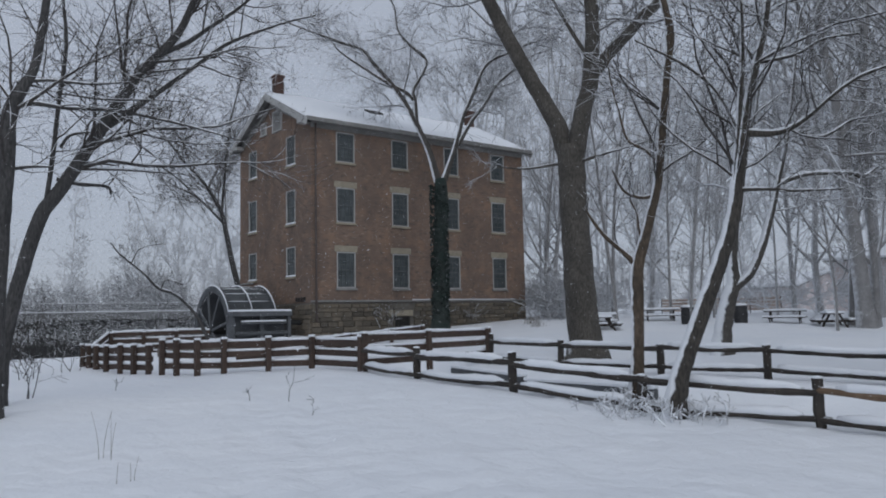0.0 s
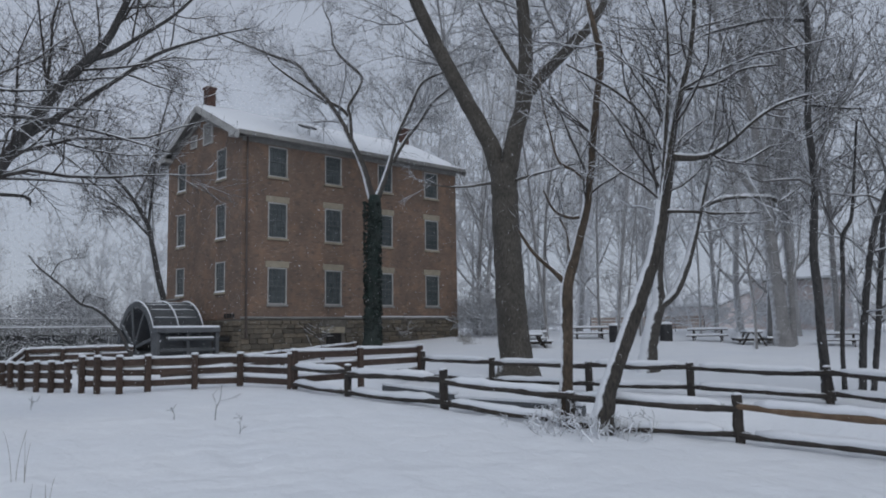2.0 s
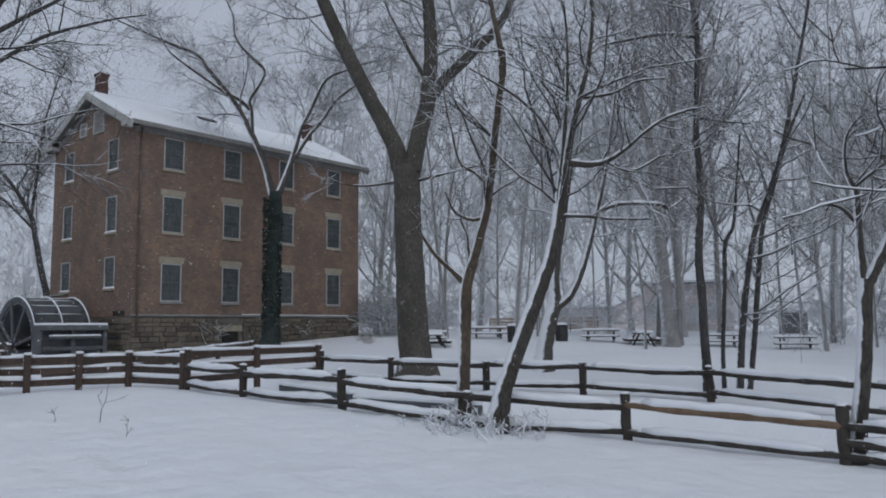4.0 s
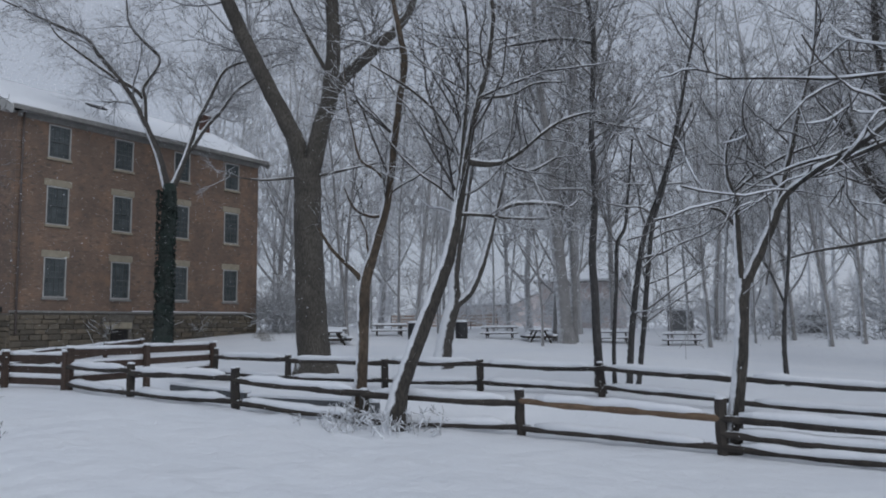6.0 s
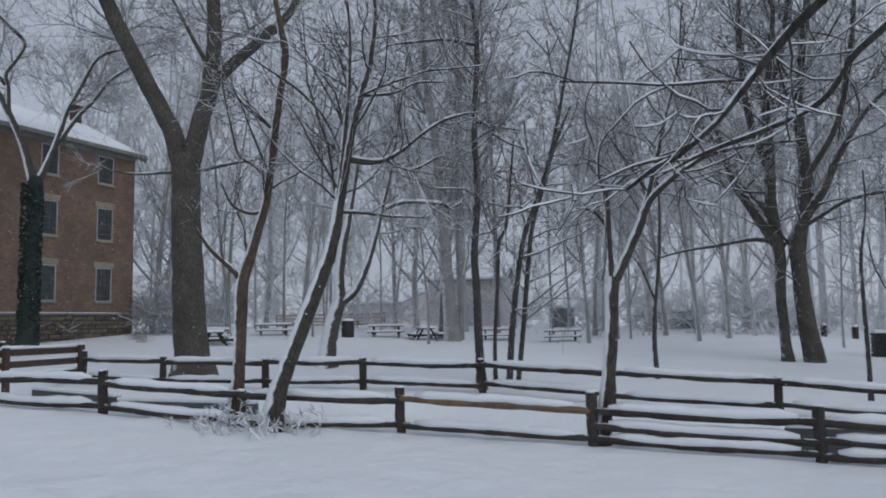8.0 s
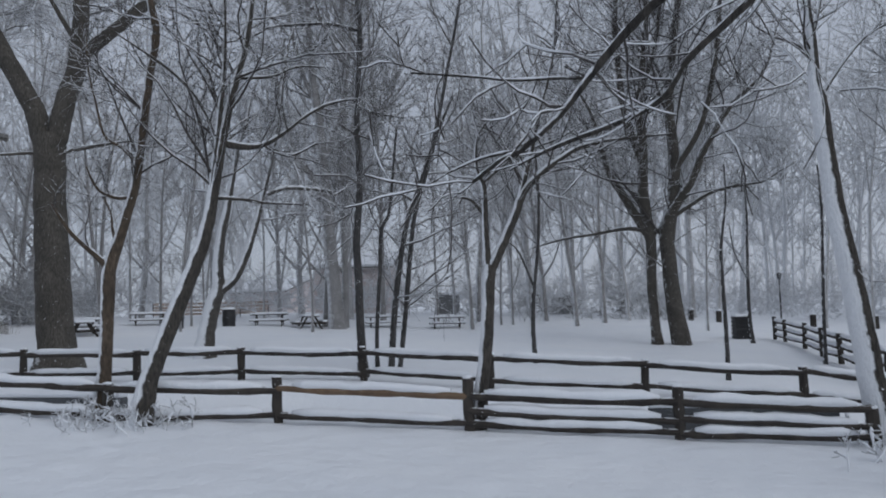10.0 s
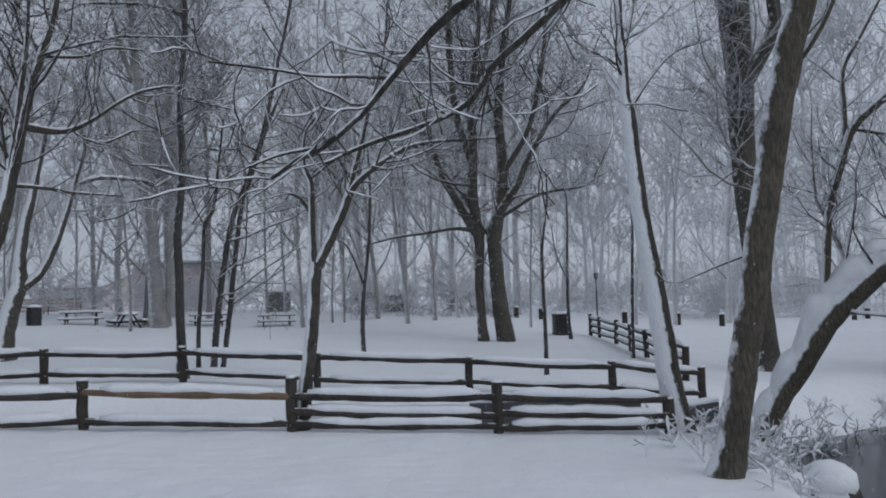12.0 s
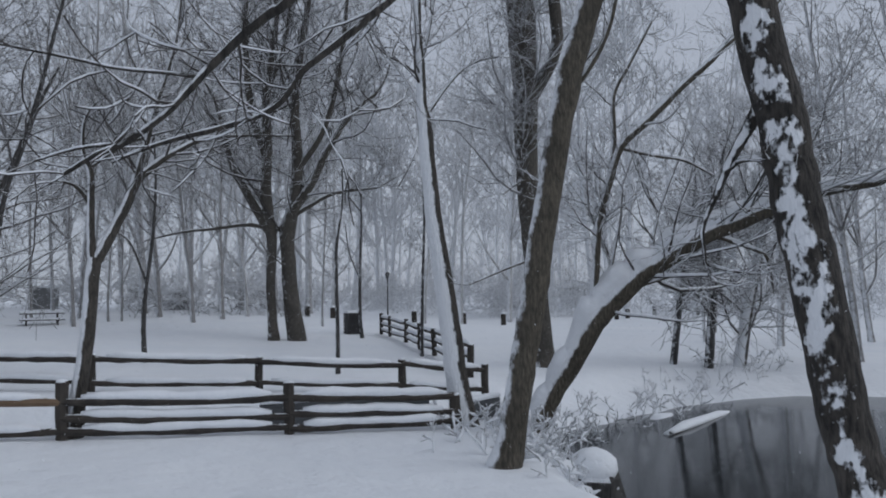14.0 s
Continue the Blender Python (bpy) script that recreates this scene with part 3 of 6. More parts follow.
        part("soffit", Geo().box((LONG + 2 * rake, over, 0.06), pose(LONG / 2, yy, EAVE - 0.12), 0.01), FRIEZE, mill)
        part("fascia", Geo().box((LONG + 2 * rake, 0.06, 0.2), pose(LONG / 2, DEEP / 2 + side * (DEEP / 2 + over + 0.01), EAVE - 0.05), 0.01), FRIEZE, mill)
        part("frieze", Geo().box((LONG + 0.04, 0.06, 0.26), pose(LONG / 2, DEEP / 2 + side * (DEEP / 2 + 0.03), EAVE - 0.22), 0.01), FRIEZE, mill, "grey-white frieze board under the eave")
        part("cornice_return", Geo().box((0.46, 0.95, 0.2), pose(-rake / 2 - 0.02, DEEP / 2 + side * (DEEP / 2 - 0.06), EAVE - 0.05), 0.02), PAINT, mill, "white cornice return at the gable corner")
    # windows
    for a, b in FRONT_X:
        for k, (c, d) in enumerate(FRONT_Z):
            build_window(mill, pose((a + b) / 2, 0, c, 0, 0, 180), b - a, d - c, k < 2, LINTEL if k else FRIEZE, False)
    for a, b in GABLE_Y:
        for c, d in GABLE_Z:
            build_window(mill, pose(0, (a + b) / 2, c, 0, 0, 90), b - a, d - c, False, LINTEL, True)
    # attic openings under the gable
    for y0, y1, z0, z1 in ((3.0, 3.95, 9.98, 11.02), (4.75, 5.35, 10.05, 10.66)):
        fr = Geo()
        w, h = y1 - y0, z1 - z0
        pl = pose(0, (y0 + y1) / 2, z0, 0, 0, 90)
        for x in (-w / 2, w / 2):
            fr.box((0.07, 0.1, h + 0.07), pl @ pose(x, 0.02, h / 2), 0.008)
        for z in (0, h):
            fr.box((w - 0.07, 0.098, 0.07), pl @ pose(0, 0.02, z), 0.008)
        win = part("attic_window", fr, PAINT, mill, "small white-framed attic window")
        part("shutter", Geo().box((w - 0.06, 0.03, h - 0.06), pl @ pose(0, 0.015, h / 2), 0.004), FRIEZE, win)
    # chimneys
    for cx in (0.30, 13.2):
        ch = Geo()
        ch.box((0.46, 0.46, 1.35), pose(cx, DEEP / 2, RIDGE + 0.42), 0.015)
        c = part("chimney", ch, OLD_CHIMNEY, mill, "square red brick chimney on the ridge")
        part("chimney_cap", Geo().box((0.56, 0.56, 0.13), pose(cx, DEEP / 2, RIDGE + 1.14), 0.02), OLD_CHIMNEY, c)
        part("snow", Geo().box((0.50, 0.50, 0.05), pose(cx, DEEP / 2, RIDGE + 1.23), 0.02), SNOW, c)
    # downspout, cellar hatch, pipe stub, roof hatch
    ds = Geo().tube([(0.22, -0.09, EAVE - 0.1), (0.2, -0.1, 6), (0.22, -0.1, 3), (0.22, -0.1, 0.3)], [0.05] * 4, 8)
    part("downspout", ds, SPOUT, mill, "dark metal downspout at the corner", True)
    hatch = part("cellar_window", Geo().box((0.86, 0.08, 0.86), pose(5.1, -0.06, 0.06), 0.01), IRON, mill, "dark barred cellar opening")
    part("lintel", Geo().box((1.4, 0.16, 0.3), pose(5.0, -0.075, 0.65), 0.02), LINTEL, hatch)
    for i in range(5):
        part("bar", Geo().box((0.03, 0.03, 0.8), pose(4.78 + 0.16 * i, -0.12, 0.08), 0.004), RAIL_WOOD, hatch)
    part("roof_hatch", Geo().box((0.95, 0.5, 0.12), along((5.4, 2.5, EAVE + 0.35 + 2.5 * slope), (5.4, 3.2, EAVE + 0.35 + 3.2 * slope))[0] @ pose(0, 0, 0, 0, 0, 90), 0.02), IRON, mill)
    # raised cut letters on the gable, too weathered to read
    for i in range(4):
        part("sign_letter", Geo().box((0.04, 0.16, 0.22), pose(-0.02, 1.45 - 0.27 * i, 1.36), 0.01), IRON, mill)
    return mill


MILL = build_mill()


# ---- the water wheel and its flume box ----
def build_wheel():
    cx0, cx1, cy, cz, rad = -3.3, -0.95, 3.67, -0.04, 2.13
    wheel = thing("water_wheel", "large grey wooden overshot water wheel with snow on its rims", "water wheel")
    n = 48

    def ring(x, r0, r1, w, name, mat_):
        geo = Geo()
        vs, fs = [], []
        for i in range(n):
            a = 2 * math.pi * i / n
            for xx, r in ((x - w / 2, r0), (x - w / 2, r1), (x + w / 2, r1), (x + w / 2, r0)):
                vs.append((xx, cy + r * math.sin(a), cz + r * math.cos(a)))
        for i in range(n):
            j = (i + 1) % n
            for k in range(4):
                l = (k + 1) % 4
                fs.append((4 * i + k, 4 * j + k, 4 * j + l, 4 * i + l))
        geo.add(vs, fs)
        return part(name, geo, mat_, wheel)

    for x in (cx0, (cx0 + cx1) / 2, cx1):
        rim = ring(x, rad - 0.3, rad, 0.09, "rim", WHEEL_WOOD)
        sn = Geo()
        arc = np.linspace(-1.15, 1.15, 22)
        sn.tube([(x, cy + (rad + 0.015) * math.sin(a), cz + (rad + 0.015) * math.cos(a)) for a in arc], 0.038 * np.cos(arc * 1.2) ** 0.5, 7)
        part("snow", sn, SNOW, rim, "snow along the rim", True)
    for i in range(24):
        a = 2 * math.pi * (i + 0.5) / 24
        m = pose(0, cy, cz) @ Matrix.Rotation(-a, 4, "X") @ pose((cx0 + cx1) / 2, 0.0, rad - 0.17, 38, 0, 0)
        board = part("bucket_board", Geo().box((cx1 - cx0 - 0.1, 0.36, 0.045), m, 0.006), WHEEL_WOOD, wheel)
        if math.cos(a) > 0.15:
            ridge = Geo().tube([m @ Vector((x, 0.17, 0.035)) for x in (-1.0, -0.6, -0.2, 0.2, 0.6, 1.0)], [0.01, 0.022, 0.018, 0.024, 0.019, 0.01], 6)
            part("snow", ridge, SNOW, board, "", True)
    part("sole_drum", Geo().tube([(cx0 + 0.06, cy, cz), (cx1 - 0.06, cy, cz)], [rad - 0.31] * 2, 40, 1.0, False), WHEEL_WOOD, wheel, "planked sole of the wheel")
    part("axle", Geo().tube([(cx0 - 0.35, cy, cz), (0.1, cy, cz)], [0.17] * 2, 14), IRON, wheel)
    for x in (cx0 - 0.06, cx1 + 0.06):
        for i in range(8):
            a = math.pi * i / 4 + 0.2
            m, ln = along((x, cy + 0.17 * math.sin(a), cz + 0.17 * math.cos(a)), (x, cy + (rad - 0.15) * math.sin(a), cz + (rad - 0.15) * math.cos(a)))
            part("spoke", Geo().box((ln, 0.08, 0.12), m, 0.01), WHEEL_WOOD, wheel)
    box = thing("flume_box", "dark wooden flume box beside the wheel with snow on top", "flume", "", Matrix.Translation((-0.045, -0.194, -0.163)) @ Matrix.Scale(1.064, 4))
    part("top_beam", Geo().box((2.75, 0.5, 0.2), pose(-1.95, 1.0, 0.83), 0.02), WHEEL_WOOD, box)
    part("snow", Geo().box((2.7, 0.48, 0.09), pose(-1.95, 1.0, 0.973), 0.035), SNOW, box)
    part("shelf", Geo().box((2.0, 0.36, 0.1), pose(-1.9, 0.82, 0.45), 0.02), WHEEL_WOOD, box)
    part("snow", Geo().box((1.95, 0.3, 0.06), pose(-1.9, 0.8, 0.53), 0.025), SNOW, box)
    for x in (-3.24, -1.95, -0.66):
        part("post", Geo().box((0.16, 0.3, 1.25), pose(x, 1.0, 0.105), 0.015), WHEEL_WOOD, box)
    part("back_board", Geo().box((2.42, 0.05, 1.1), pose(-1.95, 1.2, 0.17), 0.01), WHEEL_WOOD, box)
    part("lower_beam", Geo().box((2.4, 0.12, 0.14), pose(-1.95, 0.9, 0.02), 0.015), WHEEL_WOOD, box)
    part("outlet", Geo().tube([(-0.55, 1.0, 0.45), (-0.1, 0.95, 0.42)], [0.12, 0.12], 10), IRON, box)


build_wheel()


# ---- fences ----
def rough_rail(p0, p1, r, rng, mat_, parent, snow=0.05, flat=1.0):
    """A split rail that sags a little, with a ridge of snow along it."""
    n = 13
    p0, p1 = np.array(p0, float), np.array(p1, float)
    t = np.linspace(0, 1, n)[:, None]
    pts = p0 + (p1 - p0) * t
    pts[:, 2] -= 0.025 * np.sin(np.pi * t[:, 0]) * rng.uniform(0.2, 1.0)
    pts[:, 2] += 0.006 * np.sin(9 * t[:, 0] + rng.uniform(0, 6))
    pts[:, :2] += 0.012 * rng.uniform(-1, 1, (n, 2))
    rad = r * (1 + 0.15 * rng.uniform(-1, 1, n))
    rail = part("rail", Geo().tube(pts, rad, 7, flat, True, 0.12, rng), mat_, parent)
    if snow:
        top = pts[1:-1].copy()
        k = len(top)
        w = snow * (1 + 0.16 * rng.uniform(-1, 1, k)) * np.minimum(1, np.minimum(np.arange(k) + 1, k - np.arange(k)) / 2)
        top[:, 2] += rad[1:-1] * flat * 0.7 + w * 0.6
        part("snow", Geo().tube(top, w, 8, 1.05), SNOW, rail, "ridge of snow on the rail", True)
    return rail


def post_at(p, h, w, rng, mat_, parent, cap=0.03):
    m = Matrix.Translation((p[0], p[1], p[2] + h / 2 - 0.2)) @ Euler((rng.uniform(-0.03, 0.03), rng.uniform(-0.03, 0.03), rng.uniform(0, 1.5))).to_matrix().to_4x4()
    g = Geo()
    zs = np.linspace(-(h + 0.4) / 2, (h + 0.4) / 2, 6)
    g.tube([m @ Vector((0.01 * rng.uniform(-1, 1), 0.01 * rng.uniform(-1, 1), z)) for z in zs], [w * 0.56 * rng.uniform(0.94, 1.06) for _ in zs], 8, 0.9, True, 0.05, rng)
    po = part("post", g, mat_, parent)
    if cap:
        c = m @ Vector((0, 0, (h + 0.4) / 2))
        part("snow", Geo().tube([(c.x, c.y, c.z - 0.01), (c.x, c.y, c.z + cap * 0.6), (c.x, c.y, c.z + cap)], [w * 0.52, w * 0.46, w * 0.2], 8), SNOW, po, "cap of snow on the post", True)
    return po


def split_rail_fence(label, posts, heights, seed, tan=(), offset=(0.0, 0.0), extra=()):
    rng = np.random.default_rng(seed)
    fence = thing("split_rail_fence", label, "fence")
    tops = []
    for x, y, h in posts:
        p = at(x, y)
        p.z = max(p.z, float(land(x, y)) - 0.12)
        post_at(p, h, 0.15, rng, RAIL_WOOD, fence)
        tops.append((p.x, p.y, p.z))
    for i, (a, b) in enumerate(zip(tops, tops[1:])):
        for k, z in enumerate(heights + (extra[1] if i in (extra[0] if extra else ()) else ())):
            za, zb = z + rng.uniform(-0.03, 0.03), z + rng.uniform(-0.03, 0.03)
            rough_rail((a[0] + offset[0], a[1] + offset[1], a[2] + za), (b[0] + offset[0], b[1] + offset[1], b[2] + zb), 0.052 if k else 0.058, rng,
                       FRESH_RAIL if (i, k) in tan else RAIL_WOOD, fence, 0.064)
    return fence


split_rail_fence("weathered dark split-rail fence with snow along its rails", [
    (-7.41, -16.34, 0.84), (-7.69, -18.91, 0.65), (-7.78, -21.97, 0.70), (-7.28, -24.43, 0.58), (-6.49, -26.87, 0.69), (-6.34, -29.84, 0.75),
    (-6.06, -32.72, 0.71), (-5.75, -35.16, 0.51)], (0.50, 0.10), 3, ((4, 0),), (-0.03, 0), ((5, 6), (0.27,)))
split_rail_fence("weathered dark two-rail fence behind the mill race", [
    (-3.21, -16.18, 0.82), (-3.14, -18.74, 0.72), (-2.94, -21.57, 0.67), (-2.25, -23.69, 0.69), (-1.66, -26.28, 0.71), (-1.78, -29.10, 0.68), (-1.42, -32.11, 0.68),
    (-1.01, -35.00, 0.70), (-0.78, -36.83, 0.73)], (0.60, 0.18), 4, (), (-0.03, 0))
split_rail_fence("snowy three-rail fence leading to the field", [
    (19.26, -36.77, 1.00), (17.91, -37.01, 0.95), (14.11, -37.21, 0.95), (11.05, -37.28, 0.95), (8.23, -37.32, 0.90), (5.46, -37.40, 0.89), (2.13, -37.17, 0.83)], (0.78, 0.48, 0.2), 6)


def plank_fence(label, posts, rails, seed, high):
    """Posts with flat boards nailed on, from bent line to bent line."""
    rng = np.random.default_rng(seed)
    fence = thing("plank_fence", label, "fence")
    for x, y, z in posts:
        post = part("post", Geo().box((0.13, 0.13, high + 0.35), pose(x, y, z + high / 2 - 0.175, rng.uniform(-1, 1), rng.uniform(-1, 1), rng.uniform(-8, 8)), 0.012), PLANK_WOOD, fence)
        part("snow", Geo().box((0.14, 0.14, 0.06), pose(x, y, z + high + 0.028), 0.025), SNOW, post)
    for (x0, y0, z0), (x1, y1, z1) in zip(posts, posts[1:]):
        for k, h in enumerate(rails):
            m, ln = along((x0, y0, z0 + h + rng.uniform(-0.015, 0.015)), (x1, y1, z1 + h + rng.uniform(-0.015, 0.015)))
            board = part("board", Geo().box((ln + 0.1, 0.045, 0.15 if k else 0.17), m @ pose(0, 0.088, 0), 0.008), PLANK_WOOD, fence)
            n = max(5, int(ln * 4))
            xs = np.linspace(-ln / 2 + 0.02, ln / 2 - 0.02, n)
            w = (0.042 if k == 0 else 0.03) * (1 + 0.3 * rng.uniform(-1, 1, n))
            part("snow", Geo().tube([m @ Vector((x, 0.085, 0.085 + a * 0.5)) for x, a in zip(xs, w)], w, 7), SNOW, board, "snow along the board's edge", True)
    return fence


plank_fence("red-brown plank fence on posts, boards edged with snow", [(-10.71, -11.84, -0.86), (-10.50, -12.31, -0.86), (-10.16, -12.85, -0.86), (-9.63, -13.28, -0.85), (-8.65, -13.77, -0.84),
            (-7.69, -14.30, -0.84), (-7.46, -16.31, -0.83)], (0.72, 0.46, 0.2), 11, 0.86)
plank_fence("low red-brown plank fence running down towards the creek", [(-11.44, -6.72, -0.93), (-11.39, -7.28, -0.94), (-11.34, -7.90, -0.94), (-11.28, -8.74, -0.93), (-11.18, -9.77, -0.89), (-11.06, -10.60, -0.88), (-10.88, -11.29, -0.87)],
            (0.62, 0.38, 0.15), 12, 0.74)
plank_fence("red-brown plank fence across the mill race", [(-7.42, -16.40, -0.81), (-5.37, -16.26, -0.80), (-3.23, -16.12, -0.79)], (0.80, 0.52, 0.24), 13, 0.92)
plank_fence("red-brown plank fence on the mill side of the walk", [(-7.59, -9.50, -1.15), (-4.71, -8.47, -1.04), (-2.32, -7.46, -0.95), (0.19, -6.32, -0.84), (2.48, -5.31, -0.75)], (0.72, 0.45, 0.18), 14, 0.82)
plank_fence("snowy boardwalk rail behind the wheel", [(-10.21, -2.93, -1.34), (-9.13, -1.15, -0.86), (-8.04, -1.56, -0.85), (-6.94, -1.97, -0.83), (-5.84, -2.36, -0.82)], (0.86, 0.6, 0.36, 0.12), 15, 0.92)

# timber lining of the mill race
for x0, y0, x1, y1, z in ((-5.39, -17.26, -6.26, -20.67, -0.97), (-6.27, -20.73, -6.06, -23.78, -1.04), (-5.33, -32.29, -4.97, -34.88, -1.21), (-5.01, -35.45, -4.40, -36.15, -1.36)):
    wall = thing("timber_lining", "dark wet timber lining along the mill race", "retaining wall", "race linings")
    for k in range(2):
        m, ln = along((x0, y0, z - 0.1 + 0.2 * k), (x1, y1, z - 0.1 + 0.2 * k))
        part("timber", Geo().box((ln, 0.16, 0.19), m, 0.02), WHEEL_WOOD, wall)
    m, ln = along((x0, y0, z + 0.23), (x1, y1, z + 0.23))
    part("snow", Geo().box((ln, 0.18, 0.07), m, 0.03), SNOW, wall)
# flat snow-covered slab by the wheel
slab = thing("stone_slab", "broad stone slab under a cushion of snow", "slab")
part("stone", Geo().box((3.6, 2.2, 0.5), pose(-6.5, -5.1, -0.66, 0, 0, 20), 0.06), MORTAR, slab)
part("snow", Geo().box((3.5, 2.1, 0.16), pose(-6.5, -5.1, -0.34, 0, 0, 20), 0.075), SNOW, slab)


# ---- picnic ground ----
def build_table():
    tb = thing("picnic_table", "snow-covered wooden picnic table with two benches", "picnic table", "picnic tables")
    for i in range(4):
        part("board", Geo().box((1.85, 0.17, 0.045), pose(0, -0.27 + 0.18 * i, 0.74), 0.006), TABLE_WOOD, tb)
    part("snow", Geo().box((1.87, 0.74, 0.11), pose(0, 0, 0.815), 0.045), SNOW, tb, "thick snow on the table top")
    for y in (-0.68, 0.68):
        bench = part("bench", Geo().box((1.85, 0.26, 0.045), pose(0, y, 0.45), 0.006), TABLE_WOOD, tb)
        part("snow", Geo().box((1.86, 0.26, 0.08), pose(0, y, 0.51), 0.035), SNOW, bench)
    for x in (-0.65, 0.65):
        for s in (-1, 1):
            m, ln = along((x, s * 0.62, -0.05), (x, s * 0.2, 0.72))
            part("leg", Geo().box((ln, 0.05, 0.09), m, 0.006), RAIL_WOOD, tb)
        part("crossbeam", Geo().box((0.05, 1.55, 0.09), pose(x, 0, 0.4), 0.006), RAIL_WOOD, tb)
    return tb


TABLE = build_table()
places = ((18.55, -12.8, 113), (18.6, -15.0, 35), (21.9, -17.7, 115), (22.1, -21.2, 109), (11.2, -7.4, 135), (16.3, -7.3, 130), (9.9, -8.9, 45))
TABLE.matrix_basis = Matrix.Translation(at(*places[0][:2], -0.2)) @ pose(0, 0, 0, 0, 0, places[0][2])
for x, y, a in places[1:]:
    copy_thing(TABLE, Matrix.Translation(at(x, y, -0.2)) @ pose(0, 0, 0, 0, 0, a))


def build_bin(x, y, r, h, label):
    b = thing("litter_bin", label, "bin", "bins", Matrix.Translation(at(x, y)))
    part("drum", Geo().tube([(0, 0, -0.05), (0, 0, 0.3 * h), (0, 0, 0.32 * h), (0, 0, 0.66 * h), (0, 0, 0.68 * h), (0, 0, h)], [r, r, r * 1.04, r * 1.04, r, r], 18), DRUM, b)
    part("snow", Geo().tube([(0, 0, h - 0.01), (0, 0, h + 0.05), (0, 0, h + 0.1), (0, 0, h + 0.12)], [r * 1.02, r * 0.98, r * 0.7, r * 0.2], 18), SNOW, b, "cap of snow", True)


build_bin(16.7, -11.6, 0.31, 0.85, "dark steel litter drum capped with snow")
build_bin(14.27, -10.35, 0.3, 0.8, "dark steel litter drum behind the trees")


def build_crate(x, y, w, h, a, label, name, steel):
    c = thing(name, label, "bin" if name == "slatted_bin" else "utility box", "", Matrix.Translation(at(x, y)) @ pose(0, 0, 0, 0, 0, a))
    body = part("body", Geo().box((w - 0.08, w - 0.08, h), pose(0, 0, h / 2 - 0.03), 0.02), steel, c)
    n = 6
    for s, (ux, uy) in enumerate(((0, -1), (0, 1), (-1, 0), (1, 0))):
        for i in range(n):
            z = h * (i + 0.5) / n
            sz = (w, 0.03, h / n * 0.72) if ux == 0 else (0.03, w, h / n * 0.72)
            part("slat", Geo().box(sz, pose(ux * (w / 2 - 0.02), uy * (w / 2 - 0.02), z), 0.005), steel, body)
    part("snow", Geo().box((w * 1.02, w * 1.02, 0.12), pose(0, 0, h + 0.03), 0.05), SNOW, c)


build_crate(19.4, -35.45, 0.7, 1.0, 12, "dark slatted litter bin capped with snow", "slatted_bin", DRUM)
build_crate(36.48, -17.08, 1.5, 1.4, 5, "grey metal box behind the picnic ground", "utility_box", FAR_STEEL)
build_crate(39.43, -24.79, 1.2, 1.2, 20, "grey metal box among the far trees", "utility_box", FAR_STEEL)
for x, y in ((33.56, -33.59), (32.63, -35.17), (31.51, -40.18), (30.76, -43.21), (30.46, -45.70), (33.66, -51.98), (37.23, -56.18), (38.62, -57.66), (43.83, -62.39), (43.30, -66.04), (40.73, -65.13), (49.48, -80.89), (48.98, -83.67)):
    bo = thing("bollard", "short dark wooden bollard with a snow cap", "bollard", "bollards", Matrix.Translation(at(x, y)))
    part("post", Geo().tube([(0, 0, -0.2), (0, 0, 0.7)], [0.17, 0.165], 10), RAIL_WOOD, bo)
    part("snow", Geo().tube([(0, 0, 0.69), (0, 0, 0.78), (0, 0, 0.82)], [0.17, 0.14, 0.04], 10), SNOW, bo, "", True)
lamp = thing("street_lamp", "slim dark lamp post at the field's edge", "lamp post", "", Matrix.Translation(at(41.52, -39.69)))
part("pole", Geo().tube([(0, 0, -0.2), (0, 0, 2.7)], [0.06, 0.045], 8), IRON, lamp)
part("lantern", Geo().tube([(0, 0, 2.7), (0, 0, 2.8), (0, 0, 3.1), (0, 0, 3.22)], [0.05, 0.13, 0.17, 0.03], 8), IRON, lamp)
# orange barrier behind the great oak
barrier = thing("safety_fence", "orange plastic safety fence half hidden by trees", "safety fence")
for i in range(5):
    part("post", Geo().tube([(26.3 + i * 0.9, -i * 1.6, -0.4), (26.3 + i * 0.9, -i * 1.6, 1.3)], [0.03, 0.03], 6), IRON, barrier)
for i in range(4):
    m, ln = along((26.3 + i * 0.9, -i * 1.6, 0.85), (27.2 + i * 0.9, -1.6 - i * 1.6, 0.85))
    for k in range(4):
        part("band", Geo().box((ln, 0.012, 0.15), m @ pose(0, 0, -0.33 + 0.22 * k), 0.003), ORANGE, barrier)


